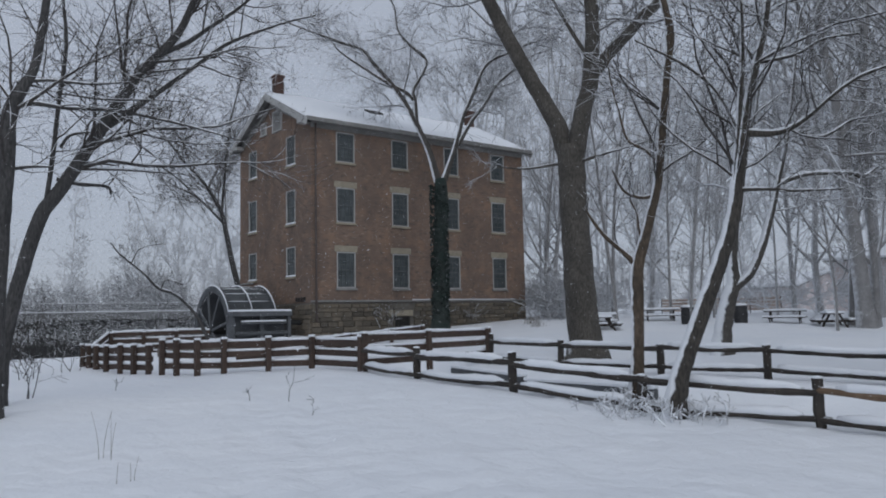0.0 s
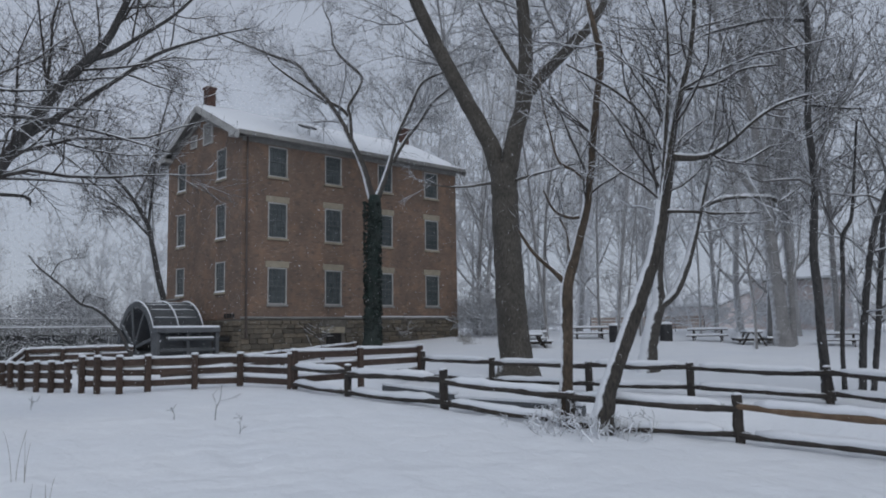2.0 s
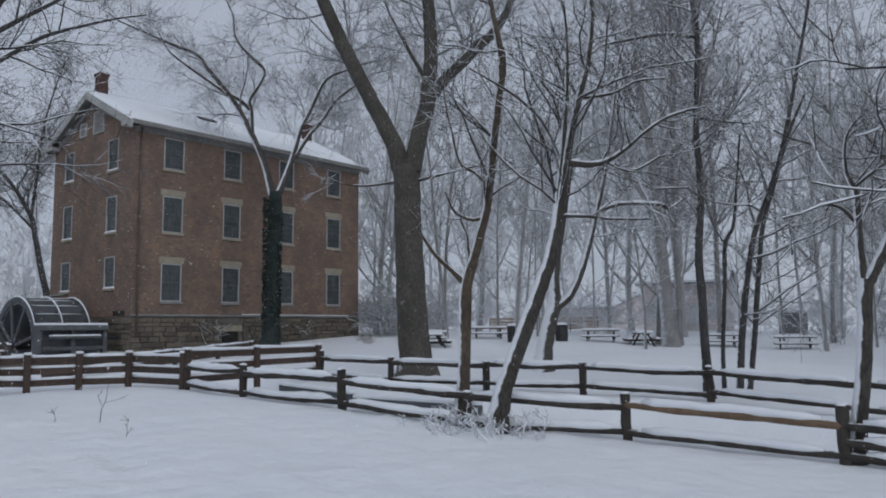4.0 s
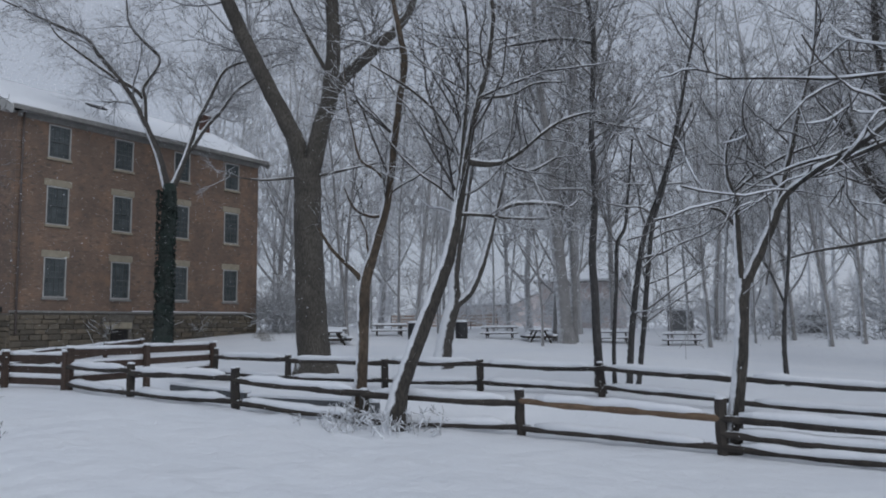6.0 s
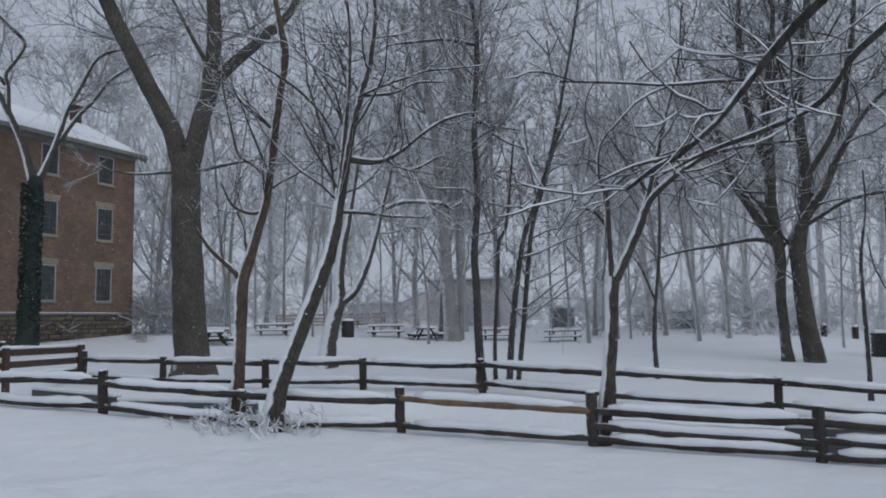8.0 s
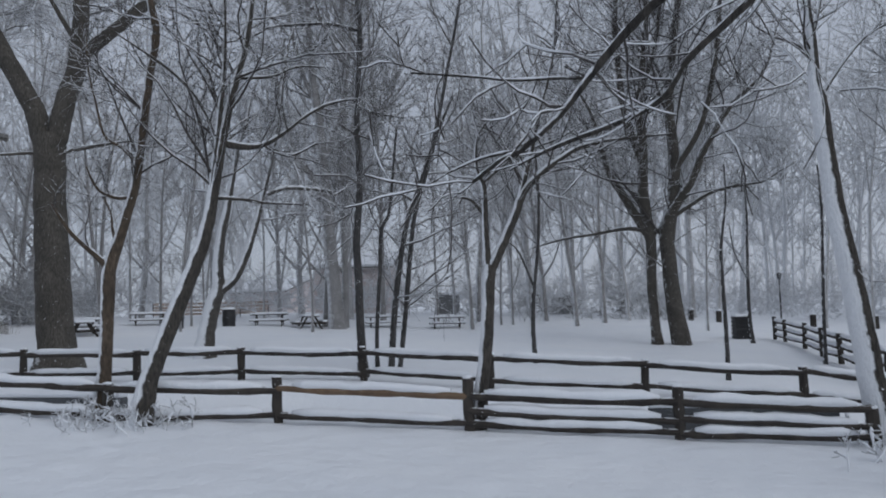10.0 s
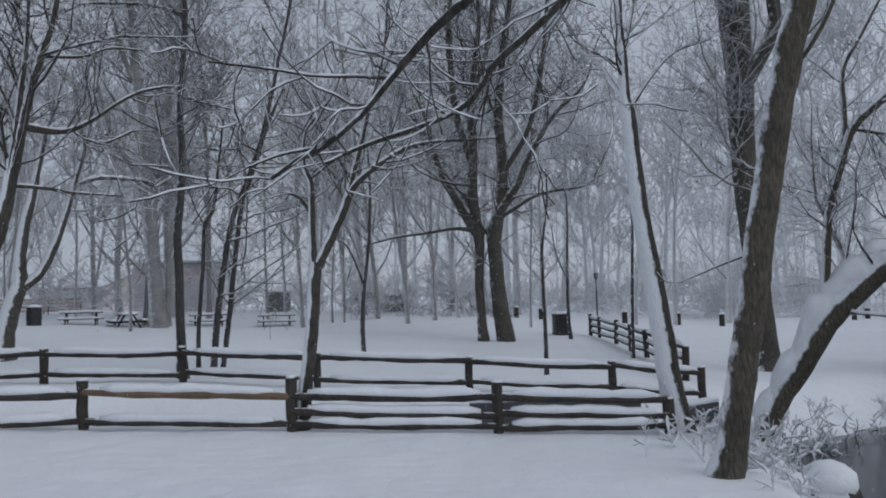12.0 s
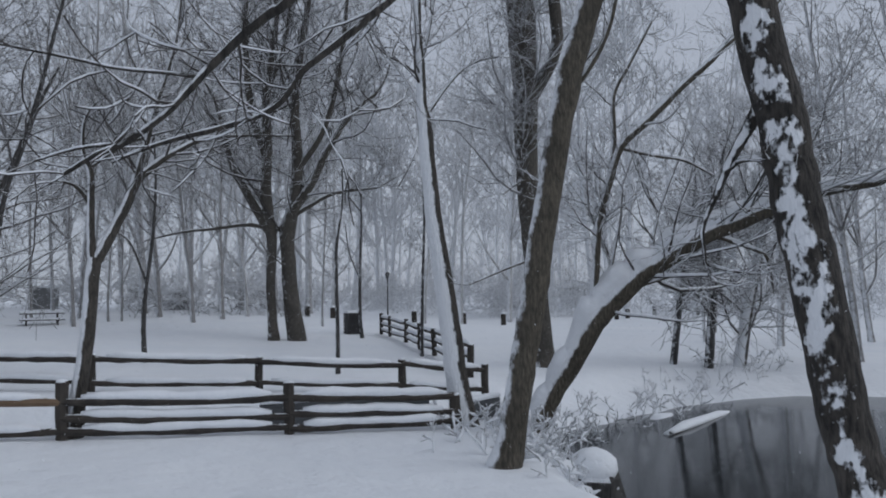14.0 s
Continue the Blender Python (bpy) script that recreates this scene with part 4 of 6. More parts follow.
# ---- far buildings and the bridge ----
def build_house(x, y, a, w, d, h, rise, label, wall_mat, windows):
    hs = thing("house", label, "house", "", pose(x, y, at(x, y).z, 0, 0, a))
    part("wall", Geo().box((w, d, h), pose(0, 0, h / 2 - 0.3), 0.03), wall_mat, hs)
    for s in (-1, 1):
        m, ln = along((0, s * (d / 2 + 0.5), h - 0.5), (0, 0, h - 0.35 + rise))
        r = part("roof", Geo().box((ln, w + 1, 0.14), m, 0.02), FRIEZE, hs)
        part("snow", Geo().box((ln, w + 0.96, 0.2), m @ pose(0, 0, 0.17), 0.06), SNOW, r, "snow on the roof")
    for s in (-1, 1):
        t = Geo()
        t.add([(s * (w / 2 - 0.02), -d / 2, h - 0.35), (s * (w / 2 - 0.02), d / 2, h - 0.35), (s * (w / 2 - 0.02), 0, h - 0.4 + rise)], [(0, 1, 2)])
        part("gable", t, wall_mat, hs)
    for i in range(windows):
        for z in (1.2, 3.6):
            if z + 1.2 > h:
                continue
            for s in (-1, 1):
                wx = -w / 2 + w * (i + 0.5) / windows
                fr = part("window", Geo().box((1.1, 0.1, 1.3), pose(wx, s * (d / 2 + 0.02), z + 0.4), 0.01), HAZED_SIDING, hs)
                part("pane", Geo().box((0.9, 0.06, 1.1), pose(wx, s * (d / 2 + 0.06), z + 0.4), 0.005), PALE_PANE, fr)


build_house(44.0, -7.0, 104, 6, 7, 4.1, 1.0, "far low reddish house with a snowy roof among trees", HAZED_SIDING, 4)
build_house(70.7, 14.5, 72, 10, 8, 3.0, 1.4, "far low pale house with a snowy roof behind the woods", HAZED_SIDING, 3)
bridge = thing("bridge", "far road bridge over the creek with a railing", "bridge")
m, ln = along((-58, 84.5, 1.0), (48, 56.1, 1.0))
part("deck", Geo().box((ln, 6, 0.9), m @ pose(0, 0, 0.1), 0.05), HAZED_STONE, bridge)
part("snow", Geo().box((ln, 6.1, 0.14), m @ pose(0, 0, 0.62), 0.05), SNOW, bridge)
for z in (0.95, 1.25, 1.52):
    part("rail", Geo().box((ln, 0.09, 0.1), m @ pose(0, -2.9, z), 0.01), FAR_STEEL, bridge)
part("snow", Geo().box((ln, 0.12, 0.05), m @ pose(0, -2.9, 1.6), 0.02), SNOW, bridge)
for i in range(31):
    part("baluster", Geo().box((0.12, 0.12, 1.1), m @ pose(-ln / 2 + ln * (i + 0.5) / 31, -2.9, 1.05), 0.01), FAR_STEEL, bridge)
for x in (-20, 0, 20):
    part("pier", Geo().box((1.2, 5.4, 4), m @ pose(x, 0, -2.2), 0.05), HAZED_STONE, bridge)
part("abutment", Geo().box((ln, 1.0, 3.6), m @ pose(0, 2.2, -2.1), 0.05), HAZED_STONE, bridge, "dark stone wall under the bridge")


# ---- trees ----
def stem(*points):
    """A trunk or limb through (x, y, z, radius), foot first."""
    return points


def spline(points, per=4):
    p = np.array(points, float)
    if len(p) < 3:
        t = np.linspace(0, 1, per + 2)[:, None]
        return p[0] + (p[-1] - p[0]) * t
    q = np.vstack((2 * p[0] - p[1], p, 2 * p[-1] - p[-2]))
    out = []
    for i in range(1, len(q) - 2):
        a, b, c, d = q[i - 1:i + 3]
        for k in range(per):
            t = k / per
            out.append(0.5 * (2 * b + (c - a) * t + (2 * a - 5 * b + 4 * c - d) * t * t + (3 * b - a - 3 * c + d) * t ** 3))
    out.append(q[-2])
    out = np.array(out)
    out[:, 3] = np.maximum(out[:, 3], 0.002)
    return out


def unit(v):
    return v / (np.linalg.norm(v) + 1e-9)


def sprout(rng, start, way, length, r0, level, lines, style):
    """One branch and, along it, the finer ones; each is kept in lines as (level, points with radius)."""
    if "dice" not in style:
        style["dice"] = random.Random(int(rng.integers(1 << 30)))
    dice = style["dice"]
    gauss, uniform = dice.gauss, dice.uniform
    segs = (7, 6, 4, 2)[level]
    fine, wander, lift = style["fine"], style["wander"], style["lift"][level] / segs
    x, y, z = (float(v) for v in start)
    dx, dy, dz = (float(v) for v in way)
    k = 1 / (math.sqrt(dx * dx + dy * dy + dz * dz) + 1e-9)
    dx, dy, dz = dx * k, dy * k, dz * k
    step = length / segs
    pts, ways = [], []
    for i in range(segs + 1):
        pts.append((x, y, z, max(r0 * (1 - 0.82 * i / segs), fine)))
        dx, dy, dz = dx + gauss(0, wander), dy + gauss(0, wander), dz + gauss(0, wander) + lift
        k = 1 / (math.sqrt(dx * dx + dy * dy + dz * dz) + 1e-9)
        dx, dy, dz = dx * k, dy * k, dz * k
        ways.append((dx, dy, dz))
        x, y, z = x + dx * step, y + dy * step, z + dz * step
    lines.append((level, np.array(pts)))
    if level >= style["levels"]:
        return
    for _ in range(int(style["dense"][level] * length * uniform(0.5, 1.5) + dice.random()) + 1):
        s = uniform(0.15, 1.0)
        k = min(int(s * segs), segs - 1)
        f = s * segs - k
        a, c, t = pts[k], pts[k + 1], ways[k]
        q = [a[n] + (c[n] - a[n]) * f for n in range(4)]
        u, v, w = gauss(0, 1), gauss(0, 1), gauss(0, 1)
        sx, sy, sz = t[1] * w - t[2] * v, t[2] * u - t[0] * w, t[0] * v - t[1] * u
        turn = uniform(0.6, 1.25)
        m = math.sin(turn) / (math.sqrt(sx * sx + sy * sy + sz * sz) + 1e-9)
        co = math.cos(turn)
        ln = max(length * uniform(0.32, 0.72) * (1.15 - 0.55 * s), 0.12)
        sprout(rng, q[:3], (t[0] * co + sx * m, t[1] * co + sy * m, t[2] * co + sz * m), ln, min(q[3] * 0.62, 0.012 * ln * style["thin"] + 0.003), level + 1, lines, style)


STYLE = {"levels": 3, "dense": (2.0, 3.3, 4.4), "wander": 0.17, "lift": (0.3, 0.32, 0.22, 0.08), "fine": 0.0035, "reach": 1.0, "first": 2.0, "per_m": 2.0, "snow": 0.9, "fine_snow": True, "thin": 0.72, "ridge": 0.12, "gaps": 0.1, "trunk_snow": 1.0}


def grow(stems, seed, **over):
    """Lines of the whole tree: the given stems and all that sprouts from them."""
    st = dict(STYLE)
    st.update(over)
    rng = np.random.default_rng(seed)
    limbs, lines = [], []
    for k, s in enumerate(stems):
        c = spline(s)
        c[:, :3] += rng.normal(0, 1, (len(c), 3)) * (c[:, 3:4] * 0.035)
        forks = any(j != k and np.linalg.norm(np.array(o[0][:3]) - c[-1, :3]) < 5 * c[-1, 3] for j, o in enumerate(stems))
        if c[-1, 3] > 0.03 and not forks:  # carry a thick end on, out to its tip
            d = unit(c[-1, :3] - c[-3, :3])
            d[2] = max(d[2], 0.35)
            n, p, r = 9, c[-1, :3].copy(), c[-1, 3]
            ext = []
            for i in range(1, n + 1):
                d = unit(d + rng.normal(0, 0.12, 3) + np.array((0, 0, 0.05)))
                p = p + d * (r * 42 / n)
                ext.append((*p, r * (1 - 0.9 * i / n)))
            c = np.vstack((c, ext))
        limbs.append(c)
        length = np.r_[0, np.cumsum(np.linalg.norm(np.diff(c[:, :3], axis=0), axis=1))]
        total = length[-1]
        lo = st["first"] if k == 0 else 0.15 * total
        if total <= lo:
            continue
        for _ in range(rng.poisson(st["per_m"] * (total - lo)) + 1):
            s_ = rng.uniform(lo, total) if k == 0 else total * (0.15 + 0.85 * rng.uniform(0, 1) ** 0.8)
            i = min(int(np.searchsorted(length, s_)), len(c) - 1)
            t = unit(c[i, :3] - c[i - 1, :3])
            side = unit(np.cross(t, rng.normal(0, 1, 3)))
            a = rng.uniform(0.65, 1.3)
            r = c[i, 3]
            ln = st["reach"] * (0.35 + min(r * 14, 2.3)) * rng.uniform(0.5, 1.2)
            sprout(rng, c[i, :3], t * math.cos(a) + side * math.sin(a) + np.array((0, 0, 0.1)), ln, min(r * 0.5, 0.014 * ln * st["thin"] + 0.003), 1, lines, st)
    return limbs, lines, st, rng


def fast_mesh(name, chunks, mat_, smooth=True):
    """One mesh of many tubes: chunks of (points with radius, sides)."""
    V, Q, n = [], [], 0
    for pts, sides in chunks:
        p, r = pts[:, :3], pts[:, 3]
        tan = np.gradient(p, axis=0)
        tan /= np.linalg.norm(tan, axis=1)[:, None] + 1e-9
        ref = np.eye(3)[int(np.argmin(np.abs(tan.mean(0))))]
        u = np.cross(tan, ref)
        u /= np.linalg.norm(u, axis=1)[:, None] + 1e-9
        w = np.cross(tan, u)
        a = np.arange(sides) * (2 * math.pi / sides)
        ring = p[:, None] + r[:, None, None] * (np.cos(a)[None, :, None] * u[:, None] + np.sin(a)[None, :, None] * w[:, None])
        V.append(ring.reshape(-1, 3))
        m = len(p)
        i = n + np.arange(m - 1)[:, None] * sides
        j = np.arange(sides)[None]
        k = (j + 1) % sides
        Q.append(np.stack((i + j, i + k, i + sides + k, i + sides + j), -1).reshape(-1, 4))
        n += m * sides
    V, Q = np.vstack(V), np.vstack(Q)
    me = bpy.data.meshes.new(name)
    me.vertices.add(len(V))
    me.vertices.foreach_set("co", V.astype(np.float32).ravel())
    me.loops.add(Q.size)
    me.loops.foreach_set("vertex_index", Q.astype(np.int32).ravel())
    me.polygons.add(len(Q))
    me.polygons.foreach_set("loop_start", np.arange(len(Q), dtype=np.int32) * 4)
    me.polygons.foreach_set("use_smooth", np.full(len(Q), smooth))
    me.materials.append(mat_)
    me.update(calc_edges=True)
    return me


def snow_on(lines, rng, amount, thickest=0.12, gaps=0.1):
    """Ridges of snow that lie on limbs and branches, broken here and there."""
    out = []
    for c in lines:
        run = []
        tan = np.gradient(c[:, :3], axis=0)
        flat = np.sqrt(1 - np.clip(tan[:, 2] / (np.linalg.norm(tan, axis=1) + 1e-9), -1, 1) ** 2)
        for k in range(len(c)):
            if flat[k] > 0.42 and rng.uniform() >= gaps:
                w = min(c[k, 3] * 0.56 + 0.004, thickest) * amount * (0.5 + 0.5 * flat[k]) * rng.uniform(0.6, 1.2)
                run.append((c[k, 0], c[k, 1], c[k, 2] + c[k, 3] * 0.85 + w * 0.3, w))
            else:
                if len(run) > 2:
                    out.append(np.array(run))
                run = []
        if len(run) > 2:
            out.append(np.array(run))
    for r in out:
        r[0, 3] *= 0.3
        r[-1, 3] *= 0.3
    return out


def build_tree(label, stems, seed, bark, group="", twig=None, category="tree", sides=12, limb_bark=None, **over):
    limbs, lines, st, rng = grow(stems, seed, **over)
    foot = Vector(limbs[0][0, :3])
    tree = thing("tree", label, category, group)
    flare = limbs[0].copy()
    low = np.clip((foot.z + 0.5 - flare[:, 2]) / 0.5, 0, 1)
    flare[:, 3] *= 1 + 0.22 * low
    down = flare[0].copy()
    down[2] -= 0.35
    down[3] *= 1.1
    part_of = new("trunk", fast_mesh("trunk", [(np.vstack((down, flare)), sides)], bark))
    part_of.parent = tree
    for c in limbs[1:]:
        ob = new("limb", fast_mesh("limb", [(c, max(6, sides - 4))], limb_bark or bark))
        ob.parent = tree
    ob = new("crown", fast_mesh("crown", [(c, (6, 4, 3, 3)[lv]) for lv, c in lines], twig or TWIG))
    ob.parent = tree
    tagged(ob, kind="stuff")
    if st["snow"]:
        caps = snow_on(limbs[:1], rng, st["snow"] * st["trunk_snow"], st["ridge"], st["gaps"]) + snow_on(limbs[1:] + [c for lv, c in lines if lv == 1], rng, st["snow"])
        fine = snow_on([c for lv, c in lines if lv == 2], rng, st["snow"]) if st["fine_snow"] else []
        chunks = [(c, 5) for c in caps] + [(c, 3) for c in fine]
        if chunks:
            ob = new("snow", fast_mesh("snow", chunks, SNOW))
            ob.parent = tree
            tagged(ob, "snow lying along the branches", kind="stuff")
    return tree


# the trees that stand singly, each with its main limbs
build_tree("bare dark leaning tree with long arching snowy limbs", (
    stem((-15.22, -17.06, -0.70, 0.154), (-15.12, -17.08, 0.26, 0.129), (-14.88, -17.11, 1.43, 0.122), (-14.62, -17.14, 2.38, 0.123), (-14.34, -17.18, 2.86, 0.121), (-13.84, -17.24, 3.74, 0.110), (-13.47, -17.28, 4.42, 0.107), (-12.97, -17.32, 5.26, 0.095), (-12.61, -17.35, 5.71, 0.088), (-12.24, -17.39, 6.24, 0.074), (-11.97, -17.41, 6.92, 0.065), (-11.66, -17.42, 7.82, 0.051)),
    stem((-12.61, -17.35, 5.71, 0.055), (-12.13, -17.39, 5.99, 0.051), (-11.67, -17.43, 6.40, 0.043), (-10.97, -17.46, 7.03, 0.034), (-10.35, -17.48, 7.79, 0.025)),
    stem((-13.68, -17.26, 4.03, 0.070), (-13.07, -17.32, 4.56, 0.058), (-12.44, -17.37, 5.11, 0.050), (-11.90, -17.41, 5.60, 0.042), (-11.33, -17.44, 6.11, 0.038), (-10.73, -17.47, 6.47, 0.030), (-9.95, -17.50, 6.88, 0.020), (-9.27, -17.50, 7.18, 0.015)),
    stem((-14.38, -17.18, 3.09, 0.038), (-14.01, -17.22, 3.02, 0.034), (-13.54, -17.28, 3.01, 0.027), (-13.47, -17.28, 2.86, 0.017)),
    stem((-14.54, -17.16, 2.65, 0.042), (-14.44, -17.17, 3.58, 0.043), (-14.37, -17.17, 4.52, 0.038), (-14.27, -17.19, 5.60, 0.034), (-14.36, -17.18, 6.65, 0.026)),
    stem((-14.33, -17.18, 3.67, 0.029), (-14.17, -17.20, 3.91, 0.026), (-13.84, -17.24, 4.00, 0.017)),
), 100, BARK_DARK, reach=1.6, per_m=4.2, first=4.0)
build_tree("thick dark bare tree with long level snowy branches", (
    stem((-15.57, -18.73, -1.07, 0.201), (-15.51, -18.73, 0.63, 0.149), (-15.46, -18.74, 2.03, 0.130), (-15.42, -18.75, 2.91, 0.124), (-15.39, -18.75, 3.81, 0.117), (-15.19, -18.77, 4.29, 0.084), (-15.06, -18.79, 4.60, 0.070), (-14.97, -18.81, 5.26, 0.064), (-14.88, -18.81, 6.04, 0.057)),
    stem((-15.44, -18.74, 3.90, 0.041), (-15.06, -18.79, 4.00, 0.035), (-14.58, -18.86, 3.98, 0.029), (-13.90, -18.94, 4.03, 0.026), (-13.36, -18.99, 3.99, 0.023), (-12.61, -19.06, 3.90, 0.016), (-11.69, -19.15, 3.74, 0.008)),
    stem((-15.31, -18.76, 4.31, 0.028), (-14.83, -18.82, 4.41, 0.024), (-14.25, -18.89, 4.43, 0.018), (-13.64, -18.96, 4.55, 0.011)),
    stem((-15.40, -18.75, 2.90, 0.031), (-15.12, -18.79, 2.97, 0.024), (-14.79, -18.82, 3.00, 0.014)),
    stem((-14.75, -18.83, 4.22, 0.014), (-14.08, -18.91, 4.20, 0.015), (-13.28, -19.00, 4.29, 0.011), (-12.71, -19.06, 4.33, 0.008)),
), 101, BARK_DARK, reach=1.5, per_m=4, first=3.5)
build_tree("tall bare forked tree behind the mill", (
    stem((5.66, 20.78, 1.91, 0.233), (5.12, 21.03, 3.95, 0.205), (4.65, 21.23, 6.39, 0.178), (4.28, 21.39, 8.23, 0.150), (3.19, 21.87, 10.27, 0.109), (1.88, 22.46, 11.87, 0.081), (0.64, 23.01, 13.68, 0.054)),
    stem((4.31, 21.37, 8.11, 0.110), (4.55, 21.27, 11.34, 0.096), (4.83, 21.15, 14.68, 0.069), (5.45, 20.89, 17.67, 0.042)),
    stem((4.57, 21.26, 7.21, 0.082), (2.84, 22.02, 9.15, 0.068), (1.37, 22.68, 10.02, 0.040)),
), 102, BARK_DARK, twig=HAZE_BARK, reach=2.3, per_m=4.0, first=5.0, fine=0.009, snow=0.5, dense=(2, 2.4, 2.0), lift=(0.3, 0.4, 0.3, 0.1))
build_tree("thin bare tree bent low beside the water wheel", (
    stem((-6.58, -4.28, -0.15, 0.062), (-7.01, -4.11, 0.75, 0.055), (-7.66, -3.85, 1.45, 0.049), (-8.16, -3.66, 1.66, 0.049), (-8.75, -3.42, 2.31, 0.036), (-9.38, -3.17, 2.88, 0.030), (-9.71, -3.04, 3.33, 0.018)),
    stem((-8.12, -3.68, 1.61, 0.031), (-7.92, -3.75, 1.98, 0.024), (-7.38, -3.96, 1.79, 0.018)),
    stem((-9.07, -3.30, 2.56, 0.024), (-8.76, -3.42, 3.13, 0.018), (-8.04, -3.71, 3.31, 0.013)),
), 103, BARK_DARK, reach=1.2, per_m=2.2, first=1.0, fine=0.006, twig=HAZE_BARK)
build_tree("forked tree in front of the mill, trunk dark with ivy", (
    stem((5.14, -3.10, -0.28, 0.432), (5.18, -3.13, 2.06, 0.337), (5.19, -3.14, 4.22, 0.326), (5.27, -3.18, 6.12, 0.315), (5.26, -3.18, 6.99, 0.291)),
    stem((5.15, -3.10, 6.89, 0.195), (4.85, -2.86, 8.32, 0.161), (4.43, -2.54, 9.57, 0.137), (3.91, -2.14, 10.85, 0.127), (3.38, -1.71, 11.83, 0.115), (2.75, -1.21, 12.78, 0.093), (2.33, -0.87, 13.46, 0.081), (1.47, -0.18, 13.86, 0.069), (0.60, 0.51, 14.32, 0.046), (-0.26, 1.22, 14.78, 0.035)),
    stem((4.38, -2.51, 9.66, 0.115), (4.34, -2.47, 10.83, 0.103), (4.28, -2.42, 11.39, 0.092), (4.68, -2.74, 12.28, 0.081), (4.76, -2.79, 12.92, 0.081), (4.16, -2.33, 13.64, 0.069), (3.73, -1.99, 14.36, 0.057), (3.63, -1.91, 15.36, 0.046)),
    stem((4.30, -2.44, 10.89, 0.092), (3.92, -2.14, 11.35, 0.081), (3.38, -1.71, 11.69, 0.069), (2.52, -1.04, 12.42, 0.057), (1.89, -0.52, 13.00, 0.046), (1.35, -0.10, 13.58, 0.034), (0.93, 0.25, 14.59, 0.023)),
    stem((5.38, -3.28, 6.94, 0.171), (5.70, -3.52, 8.03, 0.137), (5.93, -3.71, 8.98, 0.127), (6.14, -3.86, 9.96, 0.115), (6.58, -4.19, 11.20, 0.103), (7.12, -4.61, 12.60, 0.081), (8.09, -5.33, 13.22, 0.057)),
    stem((5.94, -3.71, 8.63, 0.115), (6.42, -4.08, 9.68, 0.103), (6.97, -4.50, 10.57, 0.092), (7.50, -4.90, 11.60, 0.081), (8.29, -5.49, 12.43, 0.057)),
), 104, BARK_IVY, limb_bark=BARK_SNOWY, twig=FAR_BARK, reach=1.8, per_m=2.8, first=8.0, fine=0.005, lift=(0.2, 0.15, 0.0, -0.1))
build_tree("great furrowed grey-brown tree with three heavy limbs", (
    stem((0.03, -16.77, -0.84, 0.585), (0.01, -16.72, -0.28, 0.496), (0.01, -16.64, 0.72, 0.468), (-0.01, -16.54, 2.24, 0.441), (-0.03, -16.47, 3.96, 0.412), (-0.04, -16.44, 5.00, 0.413), (-0.03, -16.45, 5.48, 0.429)),
    stem((-0.10, -16.29, 5.40, 0.306), (-0.23, -16.06, 6.31, 0.271), (-0.55, -15.67, 7.28, 0.250), (-0.88, -15.28, 8.31, 0.237), (-1.19, -14.90, 9.27, 0.224), (-1.45, -14.57, 10.23, 0.210), (-1.76, -14.18, 11.41, 0.189), (-2.19, -13.62, 13.01, 0.153)),
    stem((0.01, -16.60, 5.35, 0.303), (0.08, -16.85, 6.49, 0.265), (0.15, -17.15, 7.46, 0.249), (0.17, -17.28, 8.82, 0.214), (0.18, -17.25, 9.88, 0.200), (0.17, -17.12, 11.51, 0.172), (0.17, -17.06, 13.14, 0.130)),
    stem((0.17, -17.27, 7.61, 0.185), (0.25, -17.87, 8.11, 0.174), (0.35, -18.43, 8.51, 0.165), (0.52, -18.88, 8.94, 0.162), (0.73, -19.15, 9.22, 0.136), (1.07, -19.51, 9.97, 0.108), (1.31, -19.78, 11.26, 0.081)),
    stem((-0.08, -16.35, 5.00, 0.058), (-0.28, -15.98, 5.02, 0.044), (-0.84, -15.32, 4.94, 0.029), (-1.60, -14.39, 5.10, 0.015)),
    stem((-0.02, -16.48, 4.99, 0.050), (0.17, -17.39, 5.11, 0.042), (0.27, -18.14, 5.20, 0.034), (0.47, -18.79, 5.27, 0.020)),
    stem((0.13, -16.99, 8.34, 0.064), (0.03, -16.56, 9.10, 0.058), (-0.15, -16.16, 9.96, 0.044)),
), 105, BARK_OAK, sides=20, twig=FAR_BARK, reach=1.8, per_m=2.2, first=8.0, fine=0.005)
